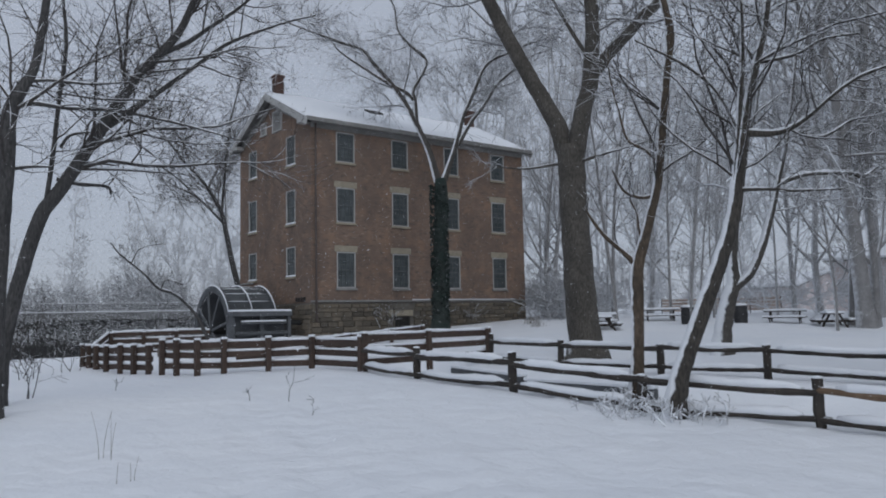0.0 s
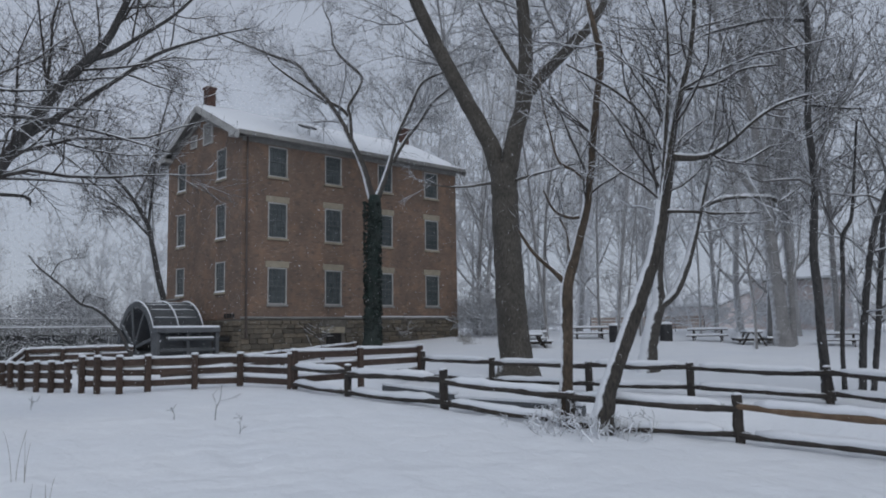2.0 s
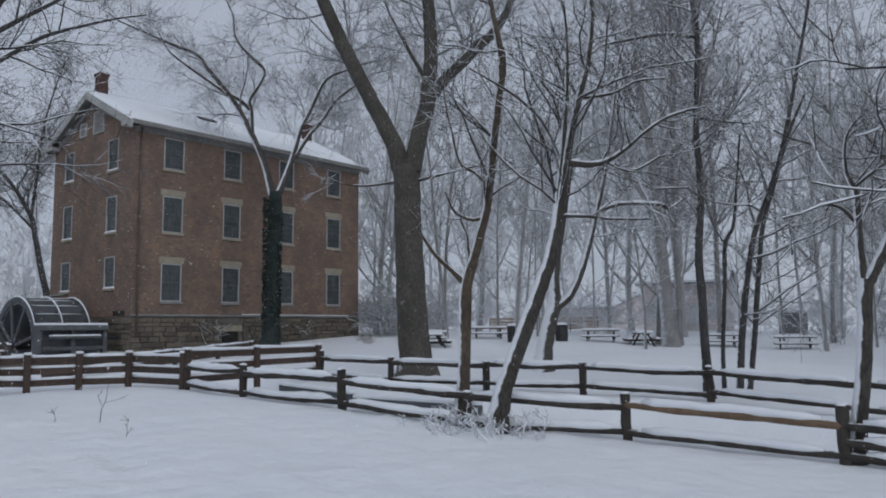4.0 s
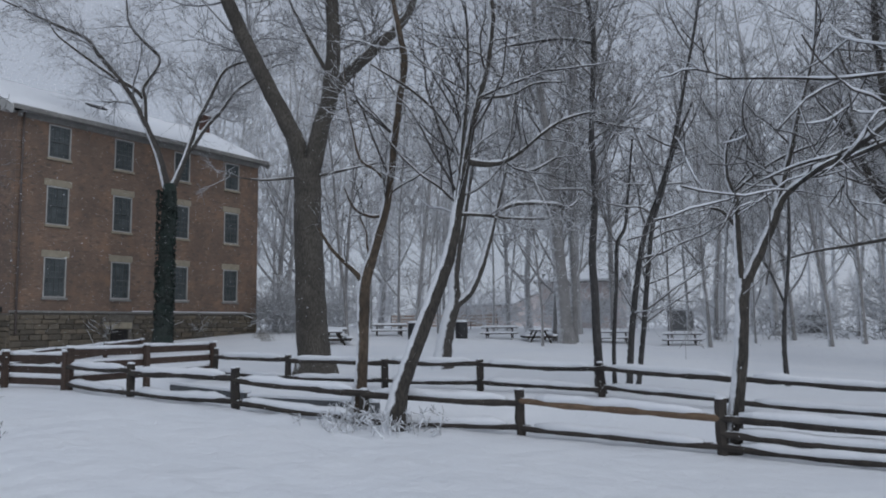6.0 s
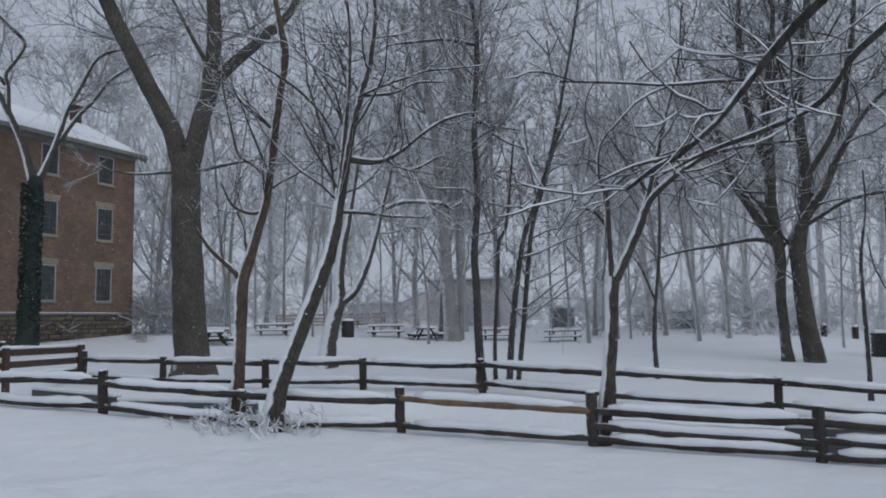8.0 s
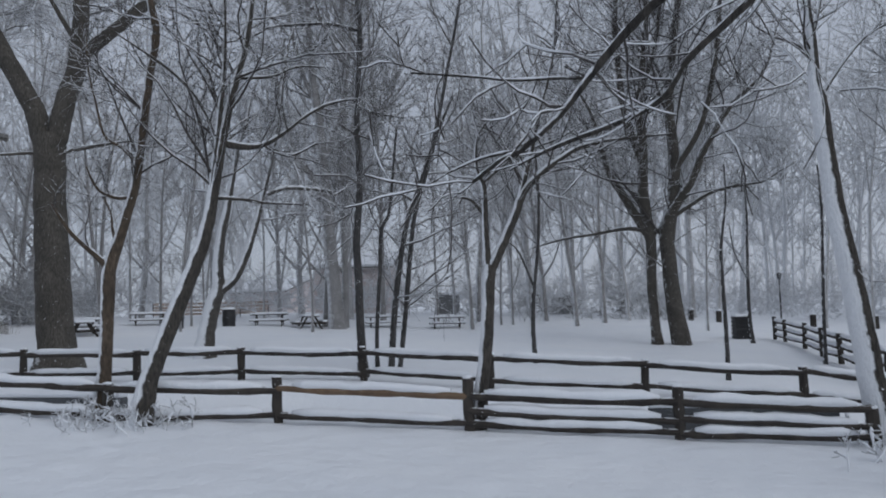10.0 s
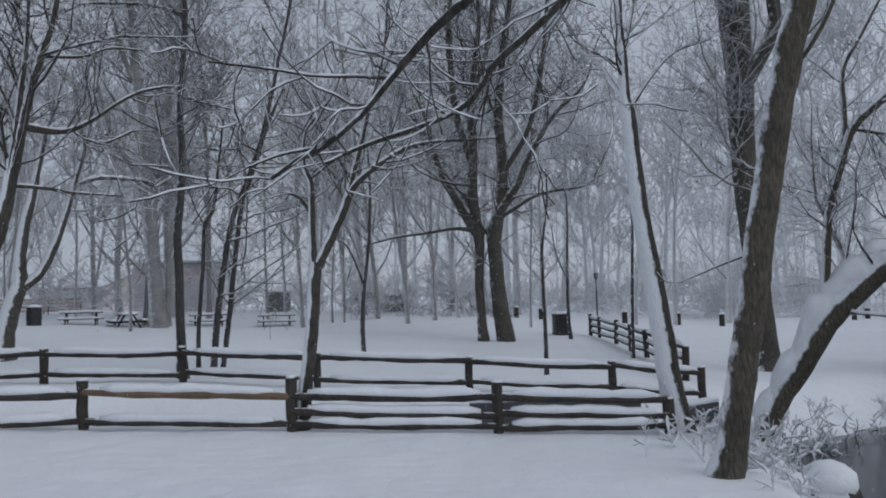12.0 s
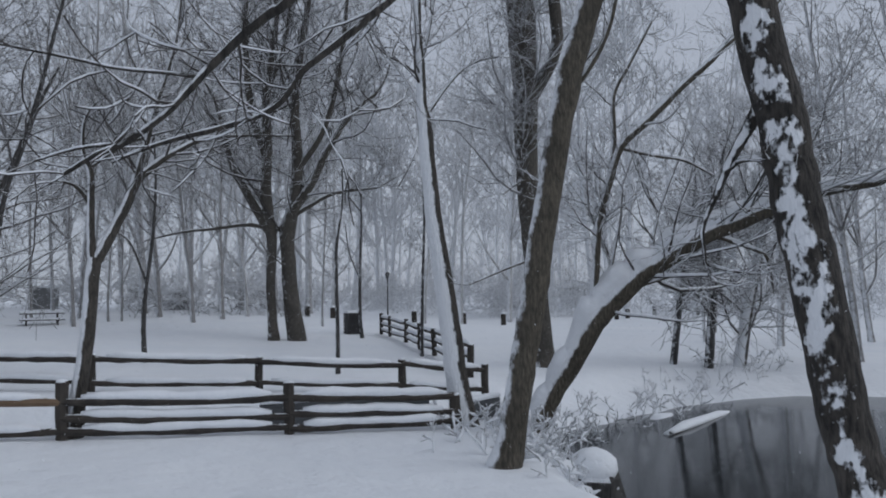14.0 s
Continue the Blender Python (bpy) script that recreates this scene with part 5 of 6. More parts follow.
build_tree("slender tan-barked tree with crooked snowy twigs beside the fence", (
    stem((-7.12, -24.19, -0.80, 0.116), (-7.09, -24.24, 0.07, 0.100), (-7.08, -24.26, 1.00, 0.109), (-7.05, -24.27, 1.30, 0.104), (-6.94, -24.42, 1.93, 0.083), (-6.85, -24.54, 2.48, 0.075), (-6.81, -24.61, 3.04, 0.075), (-6.74, -24.66, 3.80, 0.071), (-6.70, -24.73, 4.45, 0.071), (-6.65, -24.80, 5.11, 0.075), (-6.70, -24.74, 5.61, 0.058), (-6.77, -24.65, 6.21, 0.047)),
    stem((-7.08, -24.25, 1.28, 0.059), (-7.19, -24.09, 1.49, 0.040), (-7.37, -23.85, 1.78, 0.032), (-7.50, -23.69, 2.09, 0.024), (-7.56, -23.61, 2.27, 0.016)),
    stem((-6.84, -24.56, 2.43, 0.032), (-6.98, -24.37, 2.38, 0.027), (-7.14, -24.18, 2.47, 0.024), (-7.21, -24.08, 2.62, 0.020), (-7.27, -23.99, 2.87, 0.016)),
    stem((-6.81, -24.60, 2.95, 0.032), (-6.95, -24.41, 3.19, 0.027), (-7.11, -24.20, 3.37, 0.024), (-7.19, -24.10, 3.87, 0.020), (-7.26, -24.00, 4.46, 0.016), (-7.27, -23.97, 5.05, 0.012)),
    stem((-7.00, -24.34, 1.70, 0.032), (-7.04, -24.30, 1.88, 0.023), (-7.05, -24.28, 2.12, 0.020), (-7.12, -24.19, 2.41, 0.016)),
), 106, BARK_WARM, sides=12, reach=1.5, per_m=3, first=3.0)
build_tree("leaning tree, its upper side plastered white with snow", (
    stem((-7.38, -25.11, -0.83, 0.146), (-7.28, -25.25, -0.24, 0.131), (-7.15, -25.43, 0.35, 0.130), (-7.02, -25.62, 0.95, 0.122), (-6.90, -25.77, 1.44, 0.115), (-6.82, -25.89, 1.95, 0.099), (-6.77, -25.96, 2.46, 0.084), (-6.71, -26.04, 3.05, 0.076), (-6.65, -26.12, 3.64, 0.068), (-6.58, -26.25, 4.23, 0.061), (-6.48, -26.37, 4.82, 0.053), (-6.42, -26.45, 5.60, 0.046)),
    stem((-6.85, -25.84, 1.79, 0.065), (-6.81, -25.92, 2.37, 0.058), (-6.76, -25.98, 2.97, 0.050), (-6.73, -26.04, 3.65, 0.043), (-6.68, -26.09, 4.34, 0.035), (-6.68, -26.11, 5.23, 0.029), (-6.70, -26.08, 5.86, 0.021)),
    stem((-6.68, -26.09, 3.17, 0.054), (-6.51, -26.32, 3.13, 0.047), (-6.33, -26.58, 3.18, 0.039), (-6.13, -26.82, 3.38, 0.032), (-5.95, -27.07, 3.64, 0.027), (-5.71, -27.37, 3.89, 0.024), (-5.44, -27.73, 4.03, 0.017)),
    stem((-6.24, -26.67, 3.12, 0.028), (-6.12, -26.84, 3.03, 0.024), (-5.99, -26.99, 3.06, 0.021), (-5.81, -27.26, 3.25, 0.018)),
    stem((-6.76, -25.97, 2.31, 0.029), (-6.53, -26.28, 2.30, 0.025), (-6.31, -26.59, 2.25, 0.020), (-5.89, -27.12, 2.24, 0.010)),
    stem((-6.58, -26.25, 4.22, 0.025), (-6.24, -26.69, 4.30, 0.021), (-6.01, -27.00, 4.49, 0.018), (-5.71, -27.38, 4.53, 0.010)),
    stem((-6.75, -25.98, 3.25, 0.029), (-6.87, -25.83, 3.69, 0.026), (-7.00, -25.65, 4.03, 0.021), (-7.23, -25.33, 4.38, 0.019), (-7.59, -24.80, 4.80, 0.012)),
), 107, BARK_PLASTERED, sides=14, reach=1.9, per_m=3.4, first=3.2)
build_tree("low-forked tree plastered with snow beyond the fences", (
    stem((3.29, -19.10, -0.79, 0.299), (3.32, -19.16, -0.03, 0.255), (3.42, -19.32, 0.80, 0.232), (3.51, -19.45, 1.29, 0.202), (3.50, -19.44, 1.88, 0.165), (3.55, -19.52, 2.80, 0.143), (3.69, -19.74, 4.13, 0.105), (3.81, -19.93, 5.46, 0.075)),
    stem((3.52, -19.48, 1.16, 0.156), (3.78, -19.88, 1.61, 0.133), (3.97, -20.18, 2.42, 0.126), (4.12, -20.43, 3.39, 0.098), (4.27, -20.66, 4.53, 0.084), (4.40, -20.86, 5.51, 0.070), (4.52, -21.05, 6.98, 0.056), (4.65, -21.27, 8.80, 0.042)),
    stem((4.30, -20.69, 4.20, 0.083), (4.59, -21.15, 4.38, 0.076), (4.91, -21.63, 4.39, 0.068), (5.30, -22.23, 4.32, 0.061), (5.45, -22.42, 4.15, 0.040)),
), 108, BARK_SNOWY, twig=FAR_BARK, reach=1.7, per_m=3, first=3.0, fine=0.005)
build_tree("slim straight dark bare tree behind the far fence", (
    stem((-0.90, -25.98, -1.04, 0.126), (-0.93, -25.94, -0.11, 0.097), (-0.94, -25.91, 1.17, 0.092), (-0.95, -25.88, 2.07, 0.086), (-0.93, -25.94, 2.97, 0.082), (-0.91, -25.97, 3.76, 0.076), (-0.93, -25.93, 4.69, 0.070), (-0.91, -25.96, 5.62, 0.064), (-0.88, -26.02, 6.70, 0.064), (-0.90, -26.00, 7.51, 0.059), (-0.96, -25.83, 8.49, 0.047)),
    stem((-0.89, -26.00, 6.96, 0.039), (-1.14, -25.38, 7.11, 0.034), (-1.36, -24.75, 7.10, 0.028), (-1.58, -24.12, 7.04, 0.028), (-1.70, -23.75, 6.85, 0.022)),
    stem((-0.90, -25.98, 5.12, 0.028), (-0.72, -26.44, 4.99, 0.022), (-0.53, -26.92, 4.90, 0.011)),
), 109, BARK_DARK, twig=HAZE_BARK, reach=2.1, per_m=3, first=3.5, fine=0.0045)
build_tree("clump of three slim dark leaning stems", (
    stem((-0.22, -26.04, -1.03, 0.053), (-0.22, -26.05, 0.11, 0.047), (-0.19, -26.14, 1.43, 0.047), (-0.18, -26.18, 2.36, 0.048), (-0.11, -26.36, 2.76, 0.041), (-0.08, -26.45, 3.58, 0.030), (-0.04, -26.57, 4.79, 0.024)),
    stem((-0.13, -26.33, -1.06, 0.089), (-0.09, -26.41, 0.11, 0.078), (-0.04, -26.56, 1.43, 0.073), (0.03, -26.74, 2.49, 0.067), (0.13, -27.01, 3.28, 0.062), (0.22, -27.28, 4.08, 0.057), (0.30, -27.48, 4.89, 0.051), (0.39, -27.72, 6.11, 0.045), (0.48, -27.99, 7.48, 0.035), (0.55, -28.18, 8.74, 0.029)),
    stem((-0.06, -26.51, -1.06, 0.066), (0.01, -26.66, 0.24, 0.062), (0.04, -26.78, 1.42, 0.062), (0.10, -26.93, 2.74, 0.056), (0.20, -27.20, 3.68, 0.051), (0.29, -27.47, 4.62, 0.045), (0.43, -27.84, 5.56, 0.028)),
), 110, BARK_DARK, twig=HAZE_BARK, reach=2.1, per_m=3, first=3.0, fine=0.0045)
build_tree("forked young tree beside the fence, snow along its limbs", (
    stem((-6.19, -29.92, -1.19, 0.123), (-6.16, -30.02, -0.46, 0.101), (-6.14, -30.10, 0.26, 0.098), (-6.13, -30.14, 0.90, 0.095), (-6.12, -30.17, 1.13, 0.095)),
    stem((-6.13, -30.13, 1.13, 0.062), (-6.13, -30.11, 1.55, 0.055), (-6.14, -30.11, 1.97, 0.049), (-6.14, -30.10, 2.30, 0.042), (-6.16, -30.01, 2.57, 0.028), (-6.15, -30.04, 3.05, 0.021), (-6.10, -30.29, 3.39, 0.014)),
    stem((-6.12, -30.20, 1.10, 0.080), (-6.08, -30.37, 1.47, 0.072), (-6.03, -30.54, 1.86, 0.069), (-6.00, -30.67, 2.19, 0.062), (-5.95, -30.88, 2.42, 0.051), (-5.87, -31.18, 2.65, 0.041), (-5.79, -31.48, 2.82, 0.034), (-5.70, -31.85, 2.91, 0.027), (-5.58, -32.28, 2.95, 0.020), (-5.43, -32.78, 2.99, 0.013)),
    stem((-6.01, -30.62, 2.11, 0.051), (-5.99, -30.72, 2.51, 0.045), (-5.96, -30.81, 2.84, 0.041), (-5.94, -30.92, 3.32, 0.035), (-5.91, -31.04, 3.73, 0.027), (-5.87, -31.17, 4.31, 0.024), (-5.86, -31.24, 5.06, 0.018)),
    stem((-6.14, -30.09, 1.88, 0.028), (-6.18, -29.91, 2.10, 0.021), (-6.24, -29.68, 2.15, 0.014)),
    stem((-6.14, -30.08, 2.34, 0.024), (-6.06, -30.41, 2.61, 0.021), (-5.98, -30.73, 2.80, 0.017), (-5.86, -31.19, 2.97, 0.014), (-5.81, -31.41, 3.09, 0.010)),
), 111, BARK_HALF, reach=1.8, per_m=5.2, first=2.6, thin=0.55, snow=0.75)
build_tree("pair of stout trunks with a broken limb and snowy branches", (
    stem((14.91, -31.98, -1.27, 0.226), (14.92, -31.90, -0.05, 0.185), (14.92, -31.85, 1.33, 0.186), (14.92, -31.89, 2.94, 0.207), (14.91, -31.74, 4.11, 0.228), (14.91, -31.68, 5.28, 0.208), (14.92, -31.74, 6.91, 0.188), (14.92, -31.69, 8.35, 0.168), (14.92, -31.89, 10.23, 0.126), (14.93, -32.15, 12.37, 0.095)),
    stem((14.95, -32.92, -1.62, 0.400), (14.95, -32.88, -1.07, 0.385), (14.94, -32.68, 0.39, 0.319), (14.94, -32.56, 1.99, 0.291), (14.93, -32.51, 3.38, 0.273), (14.94, -32.87, 4.27, 0.205), (14.96, -33.47, 5.16, 0.175), (14.97, -34.09, 6.51, 0.155), (14.99, -35.07, 8.07, 0.116), (15.01, -35.88, 8.81, 0.077)),
    stem((14.92, -31.90, 3.06, 0.196), (14.91, -31.37, 3.97, 0.177), (14.90, -30.84, 4.93, 0.158), (14.90, -30.47, 5.54, 0.129)),
    stem((14.92, -32.10, 3.25, 0.098), (14.91, -31.01, 3.50, 0.079), (14.89, -29.61, 3.33, 0.059), (14.88, -28.43, 3.20, 0.050), (14.88, -27.10, 2.89, 0.030)),
    stem((14.93, -32.43, 3.65, 0.117), (14.95, -33.31, 4.22, 0.087), (14.98, -34.46, 4.83, 0.068), (15.04, -36.12, 5.05, 0.038)),
    stem((15.04, -32.55, 2.94, 0.250), (15.04, -32.94, 5.76, 0.225), (15.04, -32.85, 8.84, 0.180), (15.04, -33.45, 13.10, 0.120)),
    stem((15.02, -31.72, 6.07, 0.150), (14.99, -31.05, 8.49, 0.140), (14.98, -30.87, 11.88, 0.105), (14.99, -31.08, 14.80, 0.070)),
    stem((15.04, -32.94, 5.76, 0.150), (15.02, -34.07, 7.67, 0.130), (14.99, -34.75, 10.56, 0.105), (14.97, -35.08, 13.85, 0.070)),
    stem((14.92, -31.77, 9.16, 0.110), (15.04, -32.43, 11.03, 0.100), (15.04, -32.84, 14.14, 0.070)),
), 112, BARK_OAK, twig=TWIG, reach=1.8, per_m=2.8, first=4.0, fine=0.007, dense=(1.6, 2.2, 1.8), lift=(0.4, 0.5, 0.4, 0.2), snow=0.7)
build_tree("tall grey hardwood at the edge of the picnic ground", (
    stem((19.14, -16.27, -0.24, 0.390), (19.04, -16.06, 3.19, 0.340), (18.97, -15.90, 5.46, 0.310), (18.87, -15.69, 9.17, 0.250), (18.65, -15.23, 13.50, 0.190), (18.57, -15.07, 18.19, 0.120)),
    stem((18.97, -15.90, 5.46, 0.170), (18.68, -15.30, 7.16, 0.150), (18.29, -14.52, 8.56, 0.130), (18.02, -14.01, 10.54, 0.100)),
    stem((18.91, -15.78, 8.02, 0.180), (19.28, -16.59, 10.65, 0.150), (19.47, -17.01, 13.89, 0.110), (19.60, -17.32, 17.78, 0.080)),
    stem((18.78, -15.51, 10.90, 0.130), (18.40, -14.74, 13.18, 0.110), (18.16, -14.28, 15.76, 0.080)),
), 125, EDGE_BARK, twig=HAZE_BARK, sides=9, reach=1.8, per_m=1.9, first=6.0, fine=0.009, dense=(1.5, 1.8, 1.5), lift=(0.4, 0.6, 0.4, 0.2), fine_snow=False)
build_tree("thin dark sapling in the snow behind the fence", (
    stem((4.60, -28.91, -1.13, 0.064), (4.58, -28.86, -0.21, 0.065), (4.59, -28.92, 0.91, 0.057), (4.62, -29.07, 2.19, 0.050), (4.63, -29.14, 3.65, 0.037), (4.62, -29.09, 4.96, 0.022)),
    stem((4.59, -28.92, 1.04, 0.035), (4.56, -28.67, 1.72, 0.028), (4.51, -28.44, 2.18, 0.021), (4.46, -28.07, 2.39, 0.014)),
), 113, BARK_DARK, reach=0.6, per_m=3.0, first=2.2, fine=0.005)
build_tree("thin dark sapling with level snowy twigs", (
    stem((2.35, -33.85, -1.33, 0.055), (2.34, -33.85, -0.38, 0.050), (2.35, -33.83, 0.99, 0.043), (2.35, -33.84, 1.83, 0.037), (2.34, -33.99, 2.93, 0.025), (2.34, -33.99, 3.77, 0.018)),
), 114, BARK_DARK, twig=FAR_BARK, reach=0.95, per_m=4.5, first=2.0, fine=0.005, lift=(0, 0, 0, 0))
build_tree("thin bare sapling near the far bin", (
    stem((16.49, -35.64, -1.27, 0.084), (16.50, -35.56, -0.17, 0.073), (16.50, -35.58, 1.69, 0.063), (16.49, -35.66, 4.04, 0.042)),
    stem((16.50, -35.60, 1.23, 0.030), (16.53, -35.13, 2.42, 0.030), (16.55, -34.97, 3.61, 0.020)),
), 115, BARK_DARK, twig=FAR_BARK, reach=0.85, per_m=4.5, first=1.8, fine=0.006)
build_tree("thin dark sapling beside the field fence", (
    stem((8.04, -36.87, -1.47, 0.062), (8.04, -36.90, -0.07, 0.054), (8.03, -36.95, 1.49, 0.047), (8.02, -37.01, 3.06, 0.039), (8.03, -36.97, 4.47, 0.023)),
), 116, BARK_DARK, twig=FAR_BARK, reach=0.95, per_m=4.5, first=2.2, fine=0.005, lift=(0, 0, 0, 0))
build_tree("leaning tree plastered white with snow at the fence's end", (
    stem((-5.44, -35.38, -1.55, 0.211), (-5.42, -35.28, -0.90, 0.181), (-5.40, -35.19, -0.12, 0.166), (-5.38, -35.08, 0.76, 0.151), (-5.34, -34.96, 1.63, 0.135), (-5.32, -34.88, 2.53, 0.120), (-5.30, -34.83, 3.25, 0.116), (-5.29, -34.79, 3.56, 0.088), (-5.29, -34.78, 4.16, 0.072), (-5.28, -34.74, 4.70, 0.065), (-5.28, -34.74, 5.26, 0.057), (-5.27, -34.71, 5.91, 0.045)),
    stem((-5.30, -34.81, 3.45, 0.037), (-5.26, -34.65, 3.75, 0.030), (-5.20, -34.43, 4.13, 0.022), (-5.11, -34.11, 4.41, 0.015)),
    stem((-5.33, -34.90, 3.45, 0.034), (-5.39, -35.17, 3.83, 0.022), (-5.47, -35.52, 4.18, 0.019), (-5.59, -35.99, 4.30, 0.011)),
    stem((-5.28, -34.77, 4.16, 0.026), (-5.32, -34.91, 4.70, 0.022), (-5.35, -35.01, 5.33, 0.019)),
), 117, BARK_PLASTERED, sides=16, reach=1.1, per_m=4.6, first=5.2)
build_tree("dark brown leaning trunk with snow down one side", (
    stem((-8.43, -35.15, -1.53, 0.188), (-8.46, -35.26, -1.14, 0.162), (-8.48, -35.35, -0.62, 0.156), (-8.51, -35.44, -0.10, 0.153), (-8.54, -35.55, 0.56, 0.154), (-8.57, -35.64, 1.15, 0.154), (-8.59, -35.75, 1.74, 0.149), (-8.63, -35.87, 2.48, 0.150), (-8.67, -36.02, 3.15, 0.150), (-8.72, -36.19, 3.75, 0.144), (-8.78, -36.38, 4.42, 0.136), (-8.86, -36.64, 5.51, 0.115)),
    stem((-8.66, -35.96, 2.89, 0.039), (-8.72, -36.21, 3.16, 0.028), (-8.79, -36.44, 3.60, 0.025), (-8.83, -36.56, 4.07, 0.022), (-8.86, -36.68, 4.54, 0.017)),
    stem((-8.56, -35.63, 0.99, 0.014), (-8.46, -35.27, 0.86, 0.011), (-8.33, -34.82, 0.67, 0.006)),
    stem((-8.62, -35.83, 1.81, 0.014), (-8.52, -35.48, 1.89, 0.011), (-8.44, -35.22, 1.73, 0.006)),
), 118, BARK_TAN, sides=18, reach=0.6, per_m=1.8, first=4.2)
build_tree("thick dark trunk with patches of snow", (
    stem((4.60, -39.88, -1.65, 0.383), (4.63, -39.81, -0.11, 0.311), (4.66, -39.69, 1.72, 0.298), (4.71, -39.57, 3.38, 0.307), (4.72, -39.56, 5.07, 0.339), (4.73, -39.56, 7.11, 0.394), (4.74, -39.50, 8.49, 0.419), (4.78, -39.40, 10.40, 0.383), (4.83, -39.29, 12.87, 0.324)),
    stem((4.64, -39.79, 6.42, 0.185), (4.42, -40.45, 7.82, 0.179), (4.42, -40.42, 9.28, 0.179), (4.44, -40.37, 11.19, 0.144)),
), 119, BARK_OAK, sides=16, twig=FAR_BARK, reach=1.3, per_m=3.4, first=5.0, fine=0.005)
build_tree("tree leaning far out over the pond under thick snow", (
    stem((-5.39, -36.41, -1.70, 0.180), (-5.49, -36.74, -1.04, 0.171), (-5.59, -37.05, -0.51, 0.189), (-5.68, -37.39, 0.10, 0.202), (-5.78, -37.69, 0.45, 0.193), (-5.89, -38.07, 0.80, 0.175), (-6.01, -38.50, 1.09, 0.161), (-6.18, -39.09, 1.44, 0.147), (-6.35, -39.67, 1.66, 0.133), (-6.50, -40.26, 1.91, 0.114), (-6.68, -40.92, 2.09, 0.087), (-6.87, -41.66, 2.19, 0.053)),
    stem((-5.69, -37.37, 0.09, 0.072), (-5.71, -37.45, 0.89, 0.063), (-5.73, -37.51, 1.60, 0.059), (-5.78, -37.66, 2.22, 0.064), (-5.85, -37.87, 2.85, 0.068), (-5.98, -38.31, 3.28, 0.064), (-6.11, -38.74, 3.72, 0.059), (-6.24, -39.16, 4.10, 0.054), (-6.33, -39.52, 4.44, 0.045), (-6.48, -40.01, 4.83, 0.031)),
    stem((-5.78, -37.69, 0.41, 0.032), (-5.89, -38.08, 0.64, 0.027), (-6.05, -38.61, 0.81, 0.018)),
    stem((-5.78, -37.66, 2.22, 0.045), (-5.82, -37.77, 2.94, 0.041), (-5.82, -37.78, 3.66, 0.036), (-5.89, -38.01, 4.13, 0.032), (-6.00, -38.37, 4.82, 0.022)),
    stem((-5.84, -37.86, 2.83, 0.032), (-5.99, -38.37, 2.69, 0.027), (-6.12, -38.79, 2.60, 0.022), (-6.24, -39.24, 2.34, 0.013)),
    stem((-6.18, -39.09, 1.46, 0.036), (-6.36, -39.74, 1.20, 0.026), (-6.42, -39.98, 1.03, 0.022), (-6.42, -40.05, 0.50, 0.013)),
), 120, BARK_LEAN, sides=16, reach=0.95, per_m=5.2, first=2.2, snow=1.5, trunk_snow=1.5, ridge=0.34, gaps=0.0)
build_tree("rough black trunk with clinging patches of snow", (
    stem((-13.22, -36.20, -1.05, 0.158), (-13.15, -36.11, -0.60, 0.150), (-13.11, -36.05, -0.28, 0.149), (-13.06, -36.00, 0.18, 0.152), (-13.01, -35.94, 0.67, 0.151), (-12.95, -35.89, 1.13, 0.151), (-12.92, -35.84, 1.61, 0.150), (-12.85, -35.78, 2.05, 0.149), (-12.80, -35.73, 2.44, 0.144), (-12.76, -35.68, 2.92, 0.140), (-12.73, -35.66, 3.62, 0.128)),
    stem((-12.83, -35.75, 1.73, 0.052), (-12.76, -35.67, 1.56, 0.037), (-12.69, -35.59, 1.37, 0.031), (-12.64, -35.54, 1.21, 0.022), (-12.58, -35.46, 0.99, 0.017), (-12.58, -35.46, 0.83, 0.014), (-12.59, -35.47, 0.71, 0.011), (-12.63, -35.52, 0.61, 0.007)),
    stem((-12.68, -35.58, 1.35, 0.025), (-12.75, -35.66, 1.40, 0.019), (-12.86, -35.78, 1.39, 0.018)),
    stem((-12.59, -35.48, 0.73, 0.009), (-12.70, -35.60, 0.68, 0.007), (-12.80, -35.71, 0.66, 0.006)),
    stem((-13.10, -35.82, 3.65, 0.075), (-13.64, -34.77, 3.43, 0.056), (-14.33, -33.68, 2.67, 0.039), (-14.72, -32.87, 1.62, 0.017), (-14.72, -32.73, 1.49, 0.015), (-14.72, -32.63, 1.40, 0.014), (-14.72, -32.52, 1.28, 0.013), (-14.73, -32.41, 1.15, 0.011), (-14.72, -32.28, 1.05, 0.010), (-14.73, -32.20, 1.01, 0.008), (-14.73, -32.11, 0.95, 0.006)),
    stem((-14.72, -32.52, 1.27, 0.006), (-14.72, -32.42, 1.28, 0.005), (-14.72, -32.26, 1.29, 0.004), (-14.71, -32.12, 1.32, 0.004), (-14.71, -31.89, 1.36, 0.003)),
    stem((-14.72, -32.28, 1.05, 0.006), (-14.72, -32.14, 1.03, 0.004), (-14.72, -32.02, 0.99, 0.003)),
    stem((-13.12, -35.81, 3.27, 0.066), (-13.44, -34.92, 3.11, 0.051), (-13.82, -33.89, 2.49, 0.037), (-14.12, -33.18, 1.77, 0.017), (-14.12, -33.06, 1.66, 0.015), (-14.11, -32.96, 1.58, 0.014), (-14.09, -32.84, 1.48, 0.013), (-14.08, -32.74, 1.34, 0.011), (-14.05, -32.55, 1.26, 0.010), (-14.03, -32.36, 1.21, 0.009), (-14.02, -32.21, 1.16, 0.007), (-14.00, -32.09, 1.11, 0.004)),
    stem((-14.09, -32.84, 1.47, 0.005), (-14.09, -32.80, 1.30, 0.004), (-14.09, -32.78, 1.17, 0.002)),
), 121, BARK_PATCHY, sides=22, reach=0.95, per_m=4.5, first=3.9, fine=0.003, thin=0.35, snow=0.72)
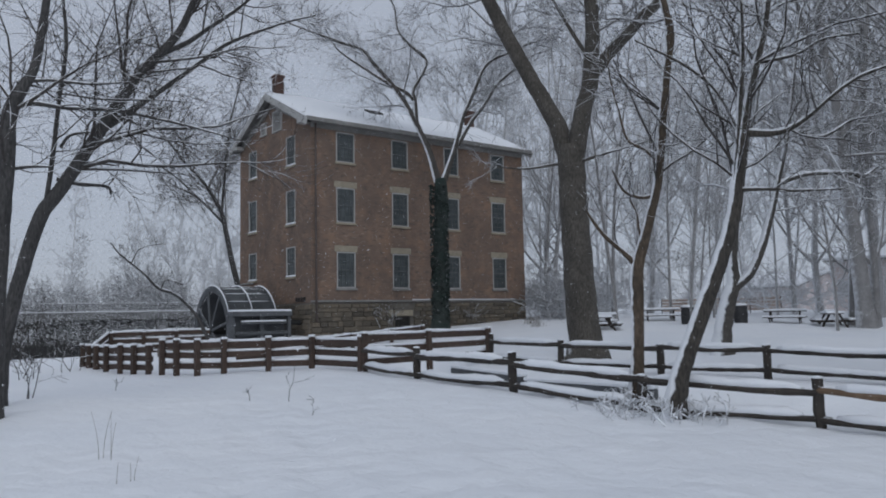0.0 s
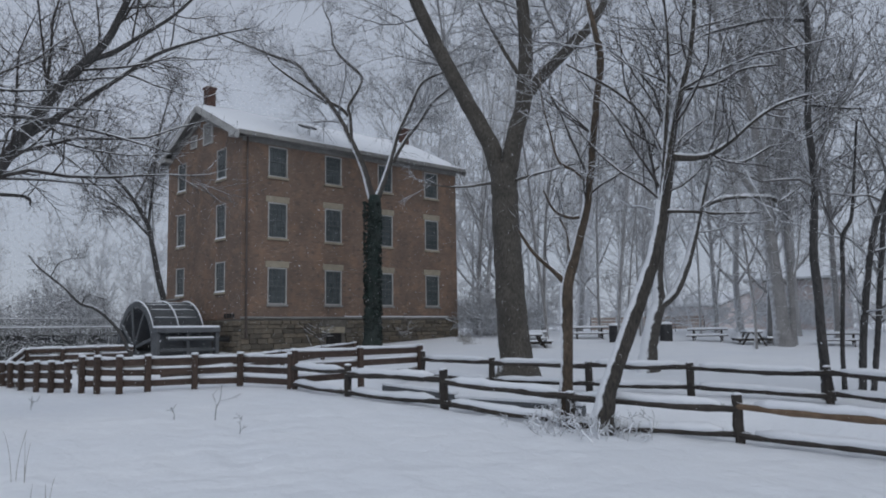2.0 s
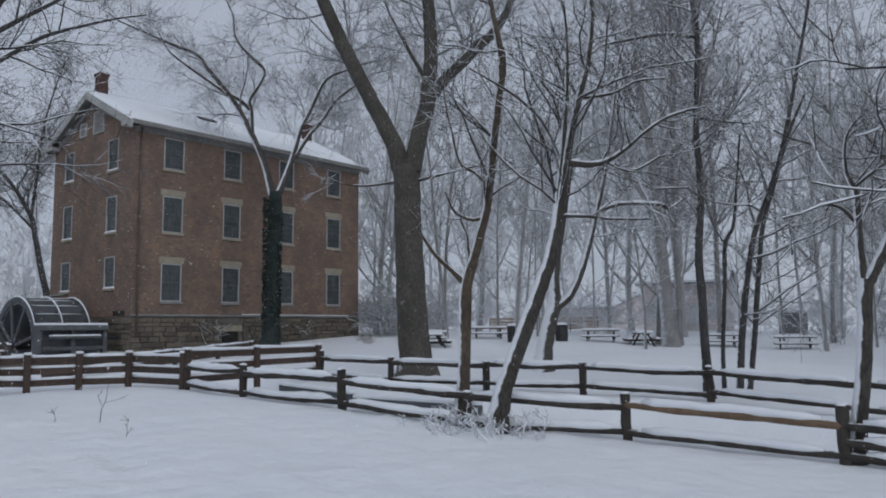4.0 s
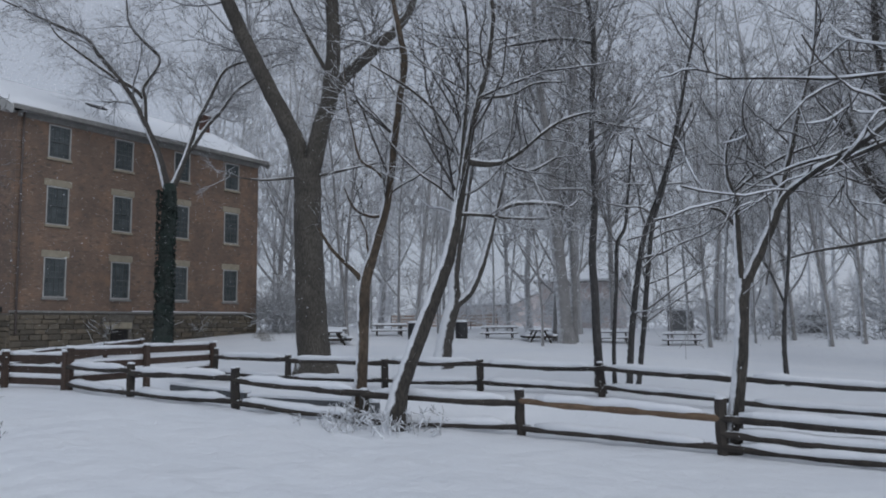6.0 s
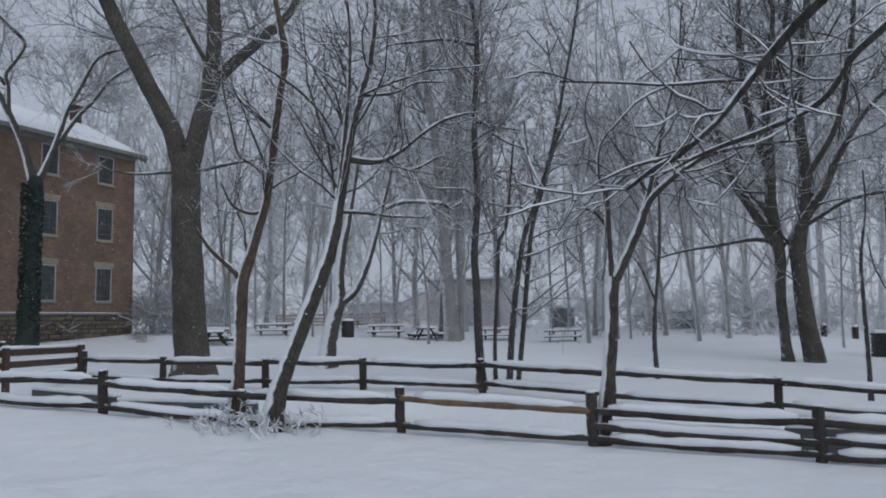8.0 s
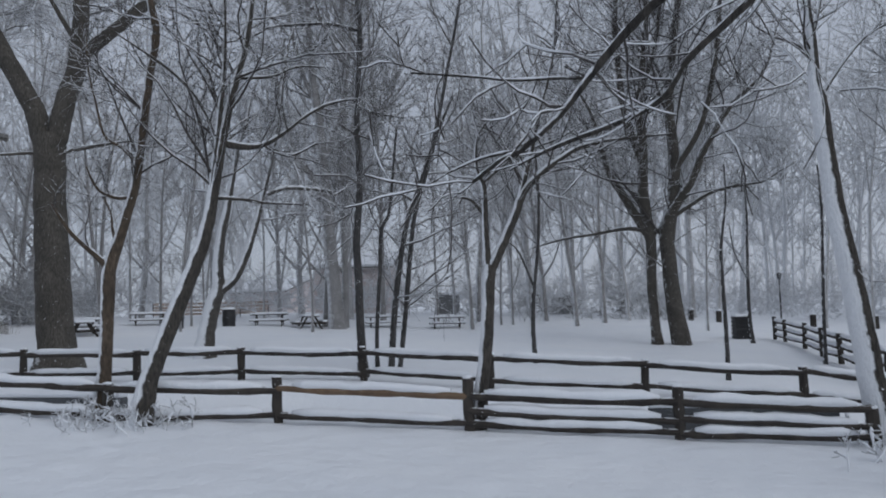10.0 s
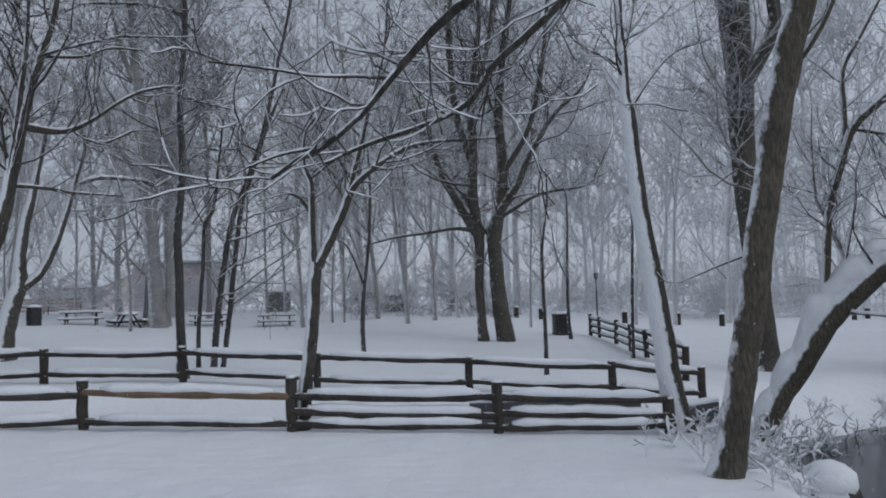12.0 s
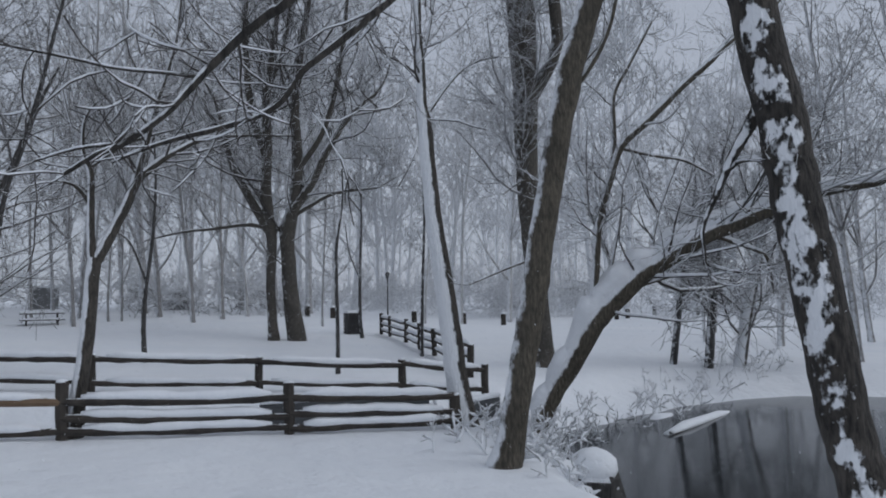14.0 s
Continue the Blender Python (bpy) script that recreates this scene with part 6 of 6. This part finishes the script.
build_tree("slim bare tree on the pond's far bank", (
    stem((5.02, -44.07, -2.37, 0.123), (4.95, -44.20, -1.24, 0.108), (4.87, -44.36, 0.14, 0.093), (4.80, -44.50, 1.35, 0.077), (4.67, -44.76, 2.90, 0.046)),
), 122, BARK_DARK, twig=HAZE_BARK, reach=1.45, per_m=5, first=1.5, fine=0.006)
build_tree("bare tree on the pond's far bank", (
    stem((4.31, -44.89, -2.42, 0.150), (4.24, -45.00, -0.87, 0.128), (4.18, -45.11, 0.47, 0.106), (4.08, -45.29, 2.16, 0.083), (4.03, -45.38, 3.86, 0.053)),
), 123, BARK_DARK, twig=HAZE_BARK, reach=1.45, per_m=4.6, first=1.8, fine=0.006)
build_tree("snow-plastered bare tree on the pond's far bank", (
    stem((4.45, -45.91, -2.51, 0.212), (4.33, -46.12, -0.91, 0.182), (4.20, -46.33, 0.45, 0.167), (4.03, -46.60, 1.81, 0.129), (3.88, -46.85, 3.34, 0.083)),
    stem((4.28, -46.20, -0.23, 0.065), (3.99, -46.68, 0.03, 0.057), (3.63, -47.27, -0.23, 0.042)),
), 124, BARK_PLASTERED, twig=HAZE_BARK, reach=1.45, per_m=4.6, first=1.5, fine=0.006)



# ---- ivy on the trunk before the mill ----
def ivy(x, y, z0, z1, r, n, seed):
    rng = np.random.default_rng(seed)
    geo = Geo()
    for _ in range(n):
        a, z = rng.uniform(0, 2 * math.pi), rng.uniform(z0, z1)
        c = Vector((x + (r + rng.uniform(0, 0.09)) * math.cos(a), y + (r + rng.uniform(0, 0.09)) * math.sin(a), z))
        m = Matrix.Translation(c) @ Euler((rng.uniform(-1.3, 1.3), rng.uniform(-1.3, 1.3), a)).to_matrix().to_4x4()
        w = rng.uniform(0.05, 0.09)
        geo.add([m @ Vector(p) for p in ((-w, 0, 0), (-0.3 * w, 0.8 * w, 0.02), (w, 0.3 * w, 0), (w, -0.3 * w, 0), (-0.3 * w, -0.8 * w, 0.02))], [(0, 4, 3, 2, 1)])
    vine = thing("ivy", "dark evergreen ivy climbing the forked tree's trunk", "ivy")
    tagged(part("leaf", geo, BARK_IVY, vine), kind="stuff")


ivy(5.18, -3.12, -0.04, 6.69, 0.35, 1500, 4)


# ---- the woods behind the picnic ground ----
def wood_tree(seed, high, girth, branchy, lean):
    rng = np.random.default_rng(seed)
    n = 8
    x = y = 0.0
    pts = []
    dx, dy = rng.normal(0, lean, 2)
    for i in range(n):
        f = i / (n - 1)
        pts.append((x, y, high * f, 0.58 * girth * (1 - 0.9 * f) + 0.012))
        dx, dy = dx + rng.normal(0, 0.045), dy + rng.normal(0, 0.045)
        x, y = x + dx * high / n, y + dy * high / n
    stems = [tuple(pts)]
    for _ in range(branchy):
        f = rng.uniform(0.2, 0.8)
        i = int(f * (n - 1))
        a = rng.uniform(0, 2 * math.pi)
        p = np.array(pts[i])
        ln = high * rng.uniform(0.22, 0.46)
        limb = []
        for k in range(5):
            limb.append((p[0], p[1], p[2], max(0.52 * pts[i][3] * (1 - 0.2 * k), 0.012)))
            p = p + np.array((math.cos(a) * (0.56 - 0.09 * k), math.sin(a) * (0.56 - 0.09 * k), 0.62 + 0.09 * k, 0)) * ln / 4
            a += rng.normal(0, 0.25)
        stems.append(tuple(limb))
    return stems


VARIANTS, SPARSE = [], []
KINDS = ((17, 0.24, 7, 0.03, "tall bare hardwood dusted with snow in the woods"), (15, 0.17, 6, 0.05, "slim bare tree dusted with snow in the woods"),
         (19, 0.33, 9, 0.02, "stout bare hardwood dusted with snow in the woods"), (13, 0.11, 5, 0.06, "thin bare young tree dusted with snow"),
         (16, 0.21, 8, 0.04, "bare spreading tree dusted with snow in the woods"), (11, 0.08, 4, 0.08, "thin crooked bare sapling dusted with snow"),
         (18, 0.27, 7, 0.05, "tall bare leaning hardwood dusted with snow"))
for k, (high, girth, br, lean, text) in enumerate(KINDS):
    VARIANTS.append(build_tree(text, wood_tree(40 + k, high, girth, br, lean), 60 + k, WOOD_BARK, "trees of the woods", FAR_HAZE_BARK, sides=7, dense=(1.6, 1.9, 1.2), reach=1.9, first=high * 0.2, per_m=1.6,
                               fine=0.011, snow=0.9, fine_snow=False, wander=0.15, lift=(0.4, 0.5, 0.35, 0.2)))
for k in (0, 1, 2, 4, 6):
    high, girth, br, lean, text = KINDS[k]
    SPARSE.append(build_tree(text + ", far back", wood_tree(80 + k, high, girth * 0.6, br, lean), 90 + k, FAR_HAZE_BARK, "trees far back in the woods", FAR_HAZE_BARK, sides=5, levels=2, dense=(1.6, 2.8), reach=1.9, first=high * 0.13, per_m=1.8,
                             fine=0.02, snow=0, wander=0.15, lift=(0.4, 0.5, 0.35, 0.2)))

def less_hazed(tree, words, bark, twig, group):
    """A copy of a woodland tree, its bark less paled by haze, for the edge of the woods."""
    ob = copy_thing(tree, Matrix())
    tagged(ob, words, "tree", group)
    swap = {}
    for c in ob.children:
        if c.name.split(".")[0] in ("trunk", "limb", "crown"):
            c.data = swap.setdefault(c.data.name, c.data.copy())
            c.data.materials[0] = twig if c.name.startswith("crown") else bark
    return ob


EDGE = [less_hazed(v, k[4].replace(" in the woods", "").replace("dusted with snow", "with snowy twigs"), EDGE_BARK, WOOD_TWIG, "trees at the edge of the woods") for v, k in zip(VARIANTS, KINDS)]
KNOWN = ((20.3, -16.2, 2, 1.04), (19.8, -15.3, 0, 0.99), (27.8, -25.5, 0, 1.04), (23.4, -27.8, 1, 1.09), (26.9, -28.9, 4, 1.04), (30.7, -30.0, 6, 1.04), (24.0, -34.2, 3, 0.94), (24.1, -24.3, 5, 1.14),
         (23.9, -23.7, 3, 0.99), (33.6, -18.4, 6, 0.99), (34.8, -4.6, 0, 0.99), (31.5, -21.1, 4, 0.94), (13.9, -6.4, 1, 0.94), (16.5, 0.5, 1, 1.04), (30.6, -11.3, 6, 1.04), (15.3, -0.0, 3, 1.25), (17.6, -7.0, 3, 1.20),
         (22.6, -4.7, 0, 1.14), (27.9, -8.3, 1, 1.14), (33.7, -14.6, 2, 1.04), (17.2, 2.2, 0, 0.83), (18.3, -2.5, 1, 1.04), (20.9, 5.2, 6, 1.04), (25.8, -19.6, 5, 1.25))
rng = np.random.default_rng(77)
spots = list(KNOWN)


def scatter(count, a0, a1, d0, d1, gap, s0, s1):
    """Trees at random in a sector seen from the bank, kept apart and clear of what is built."""
    left, tries = count, 0
    while left and tries < 5000:
        tries += 1
        a, d = radians(rng.uniform(a0, a1)), math.sqrt(rng.uniform(d0 * d0, d1 * d1))
        x, y = -17.4 + d * math.cos(a), -32.6 + d * math.sin(a)
        if min((x - p[0]) ** 2 + (y - p[1]) ** 2 for p in spots) < gap * gap or (-1 < x < 17 and -3 < y < 9) or (36 < x < 75 and -14 < y < 16):
            continue
        spots.append((x, y, int(rng.choice((1, 3, 4, 5, 3, 1))), rng.uniform(s0, s1)))
        left -= 1


spots += [(20.7, -54.5, 4, 0.94), (12.8, -55.0, 1, 0.94), (19.8, -65.1, 0, 0.99), (9.2, -59.3, 6, 0.83), (27.3, -62.9, 4, 1.04), (14.3, -50.4, 3, 0.94), (4.9, -65.7, 0, 0.94), (4.1, -49.9, 4, 0.85), (2.6, -51.5, 1, 0.9), (10.9, -51.8, 0, 0.9), (12.1, -56.9, 6, 0.95), (30.6, -43.0, 4, 1.1), (33.8, -47.0, 0, 1.1), (30.2, -40.6, 1, 1.1)]
scatter(4, -2, 44, 36, 44, 3.0, 0.8, 1.1)
scatter(24, -3, 50.5, 44, 60, 2.4, 0.9, 1.35)      # woods behind the picnic tables
scatter(30, -5, 51.5, 60, 104, 2.6, 1.1, 1.6)    # deeper woods
scatter(26, -26, -4, 60, 108, 2.6, 0.9, 1.4)    # behind the field
scatter(22, -48, -26, 74, 112, 3.0, 0.9, 1.4)
scatter(32, 53, 90, 104, 126, 2.4, 0.6, 1.0)      # beyond the creek
used = set()
for x, y, k, s in spots:
    # three stocks by distance: the farther, the more haze in the bark colour
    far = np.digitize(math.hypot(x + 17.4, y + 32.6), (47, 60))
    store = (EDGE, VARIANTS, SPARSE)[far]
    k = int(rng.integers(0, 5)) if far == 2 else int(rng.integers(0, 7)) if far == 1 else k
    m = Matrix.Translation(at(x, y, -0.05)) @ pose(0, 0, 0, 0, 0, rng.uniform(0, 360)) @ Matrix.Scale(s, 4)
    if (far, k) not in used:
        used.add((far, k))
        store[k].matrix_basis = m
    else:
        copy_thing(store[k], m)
for far, store in enumerate((EDGE, VARIANTS, SPARSE)):
    for k, tree in enumerate(store):
        if (far, k) not in used:
            for ob in (*tree.children_recursive, tree):
                bpy.data.objects.remove(ob)


# far tree line all round, too far to tell its trees apart
def tree_line():
    rng = np.random.default_rng(9)
    chunks = []
    for _ in range(330):
        a, d = rng.uniform(0, 2 * math.pi), rng.uniform(105, 190)
        x, y = -17.4 + d * math.cos(a), -32.6 + d * math.sin(a)
        h = rng.uniform(7, 13) if d < 150 else rng.uniform(10, 17)
        z0 = float(ground_height(x, y)) - 0.2
        tr = np.array([(x + rng.normal(0, 0.15) * i, y + rng.normal(0, 0.15) * i, z0 + h * i / 4, 0.2 * (1 - 0.2 * i) + 0.015) for i in range(5)])
        chunks.append((tr, 4))
        for _ in range(26):
            f = rng.uniform(0.12, 0.95)
            k = f * 4
            p = tr[int(k)] + (tr[min(int(k) + 1, 4)] - tr[int(k)]) * (k % 1)
            b = rng.uniform(0, 2 * math.pi)
            ln = h * rng.uniform(0.12, 0.3) * (1.15 - 0.6 * f)
            d3 = np.array((math.cos(b) * 0.7, math.sin(b) * 0.7, 0.7))
            q = np.array([(*(p[:3] + d3 * ln * t + np.array((0, 0, 0.1 * ln * t * t)) + rng.normal(0, 0.08, 3)), 0.06 * (1 - t) + 0.03) for t in (0, 0.5, 1)])
            chunks.append((q, 3))
    # the whole belt takes the palest haze-coloured bark
    ob = new("far_woods", fast_mesh("far_woods", chunks, FAR_HAZE_BARK))
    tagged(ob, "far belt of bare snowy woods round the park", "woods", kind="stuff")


tree_line()


# ---- snowy undergrowth ----
def thicket(name, label, spots_, seed, mat_, high, spread, stems_n, fine, snow=1.3, twiggy=2.6):
    rng = np.random.default_rng(seed)
    chunks, caps = [], []
    st = dict(STYLE)
    st.update(levels=3, dense=(2, twiggy, twiggy), fine=fine, wander=0.2, thin=0.6)
    for x, y in spots_:
        lines = []
        for _ in range(stems_n):
            a = rng.uniform(0, 2 * math.pi)
            p = at(x + rng.normal(0, spread * 0.3), y + rng.normal(0, spread * 0.3), -0.03)
            sprout(rng, p, (math.cos(a) * 0.5 * spread, math.sin(a) * 0.5 * spread, 1.0), high * rng.uniform(0.5, 1.1), 0.005 + 0.004 * high, 1, lines, st)
        chunks += [(c, 4 if lv == 1 else 3) for lv, c in lines]
        caps += [c for lv, c in lines if lv <= 2]
    bush = thing(name, label, "shrub")
    ob = new("crown", fast_mesh("crown", chunks, mat_))
    ob.parent = bush
    tagged(ob, kind="stuff")
    if snow:
        cs = [(c, 4) for c in snow_on(caps, rng, snow)]
        if cs:
            ob = new("snow", fast_mesh("snow", cs, SNOW))
            ob.parent = bush
            tagged(ob, kind="stuff")
    return bush


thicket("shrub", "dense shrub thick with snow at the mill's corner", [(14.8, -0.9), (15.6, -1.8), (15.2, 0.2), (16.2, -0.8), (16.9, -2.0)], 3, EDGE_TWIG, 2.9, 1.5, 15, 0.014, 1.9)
thicket("shrub", "snow-laden twigs at the foot of the leaning trees", [(-7.50, -24.72), (-7.63, -25.52), (-7.77, -25.19), (-7.15, -23.86), (-7.84, -24.59), (-7.53, -24.19)], 5, EDGE_TWIG, 0.4, 1.1, 12, 0.006, 2.2, 3.2)
thicket("shrub", "snow-laden brush on the pond's bank", [(-6.49, -35.97), (-7.11, -35.94), (-7.82, -35.94), (-5.82, -36.26), (-5.20, -36.74), (-4.53, -36.95), (-8.37, -36.21), (-6.73, -36.26), (-7.14, -36.22)], 6, EDGE_TWIG, 0.5, 1.8, 14, 0.008, 2.6, 3.4)
thicket("shrub", "snow-laden brush at the pond's far shore", [(-1.48, -38.63), (-2.53, -37.63), (-0.60, -39.37), (-2.05, -38.18), (-0.03, -40.57), (0.86, -41.66), (1.79, -42.87), (2.80, -43.98), (3.80, -45.18), (4.33, -46.42), (-3.24, -37.40)], 7, EDGE_TWIG, 0.65, 1.6, 12, 0.009, 2.4, 3.0)
thicket("shrub", "bare brush against the mill's stone base", [(7.69, -0.41), (9.80, -0.32), (3.52, -0.82)], 8, TWIG, 1.5, 0.9, 7, 0.008)
thicket("shrub", "bare snowy brush at the edge of the woods", [(25.5 + 2.4 * k, -22 - 2.4 * (k % 4)) for k in range(6)] + [(33.3, -32.1), (34.4, -30.6), (32.8, -33.1)], 10, TWIG, 1.8, 1.0, 8, 0.01)
# its twigs wear the bark colour paled for haze, under real snow
thicket("shrub", "bare snowy thicket at the field's far side", [(45 + 2.8 * (k % 6), -31.8 - 2.9 * k) for k in range(16)], 12, FAR_HAZE_BARK, 3.2, 1.8, 9, 0.02)
trng = np.random.default_rng(55)
# far thickets: haze is in the twig colour, snow lies on top
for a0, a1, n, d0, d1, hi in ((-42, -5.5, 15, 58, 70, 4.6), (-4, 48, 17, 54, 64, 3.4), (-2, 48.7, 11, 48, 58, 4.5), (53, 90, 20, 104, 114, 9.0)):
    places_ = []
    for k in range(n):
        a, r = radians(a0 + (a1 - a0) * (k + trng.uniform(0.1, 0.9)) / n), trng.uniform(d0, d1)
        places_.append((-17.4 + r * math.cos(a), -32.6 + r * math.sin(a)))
    thicket("shrub", "tall snow-laden thicket at the edge of the far woods" if hi > 4 else "pale snowy undergrowth beneath the far trees", places_, 70 + n, FAR_BARK if hi > 6 else FAR_HAZE_BARK, hi, 2.0, 6, 0.018, 1.5, 2.3)
thicket("shrub", "thin bare brush by the creek bank", [(-12.17, -7.89), (-13.65, -10.10), (-13.08, -3.72), (-10.47, 1.57), (-8.18, 3.97)], 13, TWIG, 1.7, 0.7, 5, 0.006, 0.8)
for k, (x, y, h) in enumerate(((-11.52, -20.46, 0.89), (-11.99, -19.35, 0.42), (-11.52, -21.58, 0.26), (-14.56, -15.81, 1.54), (-12.94, -15.51, 0.34))):
    thicket("sapling", "small bare sapling sticking out of the snow", [(x, y)], 20 + k, BARK_DARK, h, 0.5, 1 if h < 1 else 3, 0.0035, 0, 4.0)


def stalks(x, y, seed, n, h):
    rng = np.random.default_rng(seed)
    chunks = []
    for _ in range(n):
        p = at(x + rng.normal(0, 0.18), y + rng.normal(0, 0.18), -0.05)
        dx, dy = rng.normal(0, 0.22, 2)
        hh = h * rng.uniform(0.5, 1.1)
        chunks.append((np.array([(p.x + dx * hh * t * t, p.y + dy * hh * t * t, p.z + hh * t, 0.003 - 0.0018 * t) for t in np.linspace(0, 1, 6)]), 4))
    ob = new("dry_stalks", fast_mesh("dry_stalks", chunks, STRAW))
    tagged(ob, "thin dry grass stalks standing in the snow", "grass", kind="stuff")


stalks(-15.09, -23.22, 1, 4, 0.85)
stalks(-15.32, -24.45, 2, 3, 0.32)
stalks(9.54, -5.08, 3, 90, 0.6)
stalks(11.65, -5.42, 4, 90, 0.6)
stalks(10.62, -3.52, 5, 90, 0.6)

# ---- the pond's edge ----
log = thing("floating_log", "snow-covered log lying in the pond", "log")
part("trunk", Geo().tube([(-2.21, -40.33, -2.44), (-0.81, -41.90, -2.47), (0.72, -43.61, -2.53)], [0.14, 0.12, 0.09], 9), BARK_DARK, log, "", True)
part("snow", Geo().tube([(-2.13, -40.43, -2.35), (-1.49, -41.11, -2.33), (-0.81, -41.90, -2.35), (0.02, -42.80, -2.38), (0.54, -43.41, -2.44)], [0.1, 0.16, 0.15, 0.14, 0.06], 9, 0.6), SNOW, log, "", True)
ice = thing("ice_shelf", "small snow-covered ledge at the water's edge", "ice")
part("snow", Geo().tube([(-0.34, -40.91, -2.44), (0.20, -41.39, -2.44), (0.72, -41.99, -2.48)], [0.18, 0.3, 0.16], 9, 0.4), SNOW, ice, "", True)
rock = thing("boulder", "dark squarish boulder under a thick cap of snow at the pond", "boulder")
part("stone", Geo().tube([(-7.35, -36.72, -2.7), (-7.36, -36.74, -2.2), (-7.36, -36.74, -1.85), (-7.37, -36.73, -1.68)], [0.50, 0.47, 0.42, 0.28], 7, 0.8, True, 0.14, np.random.default_rng(3)), BARK_DARK, rock)
part("snow", Geo().tube([(-7.38, -36.70, -1.86), (-7.38, -36.69, -1.76), (-7.37, -36.70, -1.60), (-7.36, -36.71, -1.52), (-7.36, -36.71, -1.49)], [0.33, 0.36, 0.32, 0.18, 0.05], 14, 0.85, True, 0.10, np.random.default_rng(4)), SNOW, rock, "", True)
drift = thing("snow_mound", "lumpy mound of snow over brush at the water", "snow")
mrng = np.random.default_rng(8)
for mx, my, mr in ((-7.95, -36.35, 0.22), (-8.2, -36.15, 0.2), (-6.95, -36.5, 0.24), (-6.6, -36.45, 0.2), (-7.6, -36.35, 0.26), (-7.75, -36.1, 0.2)):
    mz = float(ground_height(mx, my)) + 0.02
    part("lump", Geo().tube([(mx, my, mz - 0.3), (mx, my, mz), (mx + 0.02, my, mz + mr * 0.4), (mx, my + 0.02, mz + mr * 0.62), (mx, my, mz + mr * 0.68)], [mr, mr * 1.02, mr * 0.8, mr * 0.4, 0.03], 14, 0.9, True, 0.12, mrng), SNOW, drift, "", True)

# ---- stones of the mill's foundation ----
SHAPES = []
srng = np.random.default_rng(21)
for k in range(6):
    gg = Geo().box((1, 1, 1), Matrix(), 0.12)
    gg.v = [(x + 0.05 * srng.uniform(-1, 1), y + 0.04 * srng.uniform(-1, 1), z + 0.06 * srng.uniform(-1, 1)) for x, y, z in gg.v]
    SHAPES.append(mesh_of("stone", gg, STONE))
for wall_len, front in ((LONG, True), (DEEP, False)):
    z = BASE + 0.05
    while z < STONE_TOP - 0.1:
        h = srng.uniform(0.17, 0.29)
        h = min(h, STONE_TOP - z)
        s = 0.0
        while s < wall_len - 0.05:
            w = min(srng.uniform(0.28, 0.75), wall_len - s)
            if not (front and s + w > 4.45 and s < 5.75 and z + h > -0.3 and z < 0.95):
                ob = new("stone", SHAPES[int(srng.integers(0, 6))])
                c = (s + w / 2, 0.0, z + h / 2) if front else (0.0, s + w / 2, z + h / 2)
                ob.matrix_basis = Matrix.Translation(c) @ Matrix.Diagonal(((w - 0.025) if front else 0.16, 0.16 if front else (w - 0.025), h - 0.02, 1))
                ob.parent = MILL
            s += w
        z += h


# ---- falling snow ----
def falling_snow():
    rng = np.random.default_rng(31)

    def flakes(n, r0, r1, size, grow_, lift):
        a = np.radians(rng.uniform(-58, 94, n))
        d = r0 + (r1 - r0) * rng.uniform(0, 1, n)
        c = np.stack((-17.4 + d * np.cos(a), -32.6 + d * np.sin(a), -0.9 + d * lift * rng.uniform(0, 1, n) ** 1.5), -1)
        t = rng.normal(0, 1, (n, 3, 3))
        t -= t.mean(1, keepdims=True)
        t /= np.linalg.norm(t, axis=2, keepdims=True)
        return c[:, None] + t * ((size + grow_ * d) * rng.uniform(0.6, 1.3, n))[:, None, None]

    tri = np.concatenate((flakes(FLAKES_FAR, 50, 104, 0.006, 0.0006, 0.42), flakes(FLAKES_MID, 10, 50, 0.006, 0.00022, 0.42), flakes(2500, 4, 14, 0.006, 0, 0.42)))
    n = len(tri)
    me = bpy.data.meshes.new("falling_snow")
    me.vertices.add(n * 3)
    me.vertices.foreach_set("co", tri.astype(np.float32).ravel())
    me.loops.add(n * 3)
    me.loops.foreach_set("vertex_index", np.arange(n * 3, dtype=np.int32))
    me.polygons.add(n)
    me.polygons.foreach_set("loop_start", np.arange(n, dtype=np.int32) * 3)
    me.materials.append(FLAKE)
    me.update(calc_edges=True)
    tagged(new("falling_snow", me), "snowflakes drifting in the air", "snowfall", kind="stuff")


FLAKES_FAR, FLAKES_MID = 520000, 26000
FLAKE, fnt, fb = material("snowflake", 0.9)
fb.inputs["Base Color"].default_value = (0.86, 0.88, 0.91, 1)
falling_snow()
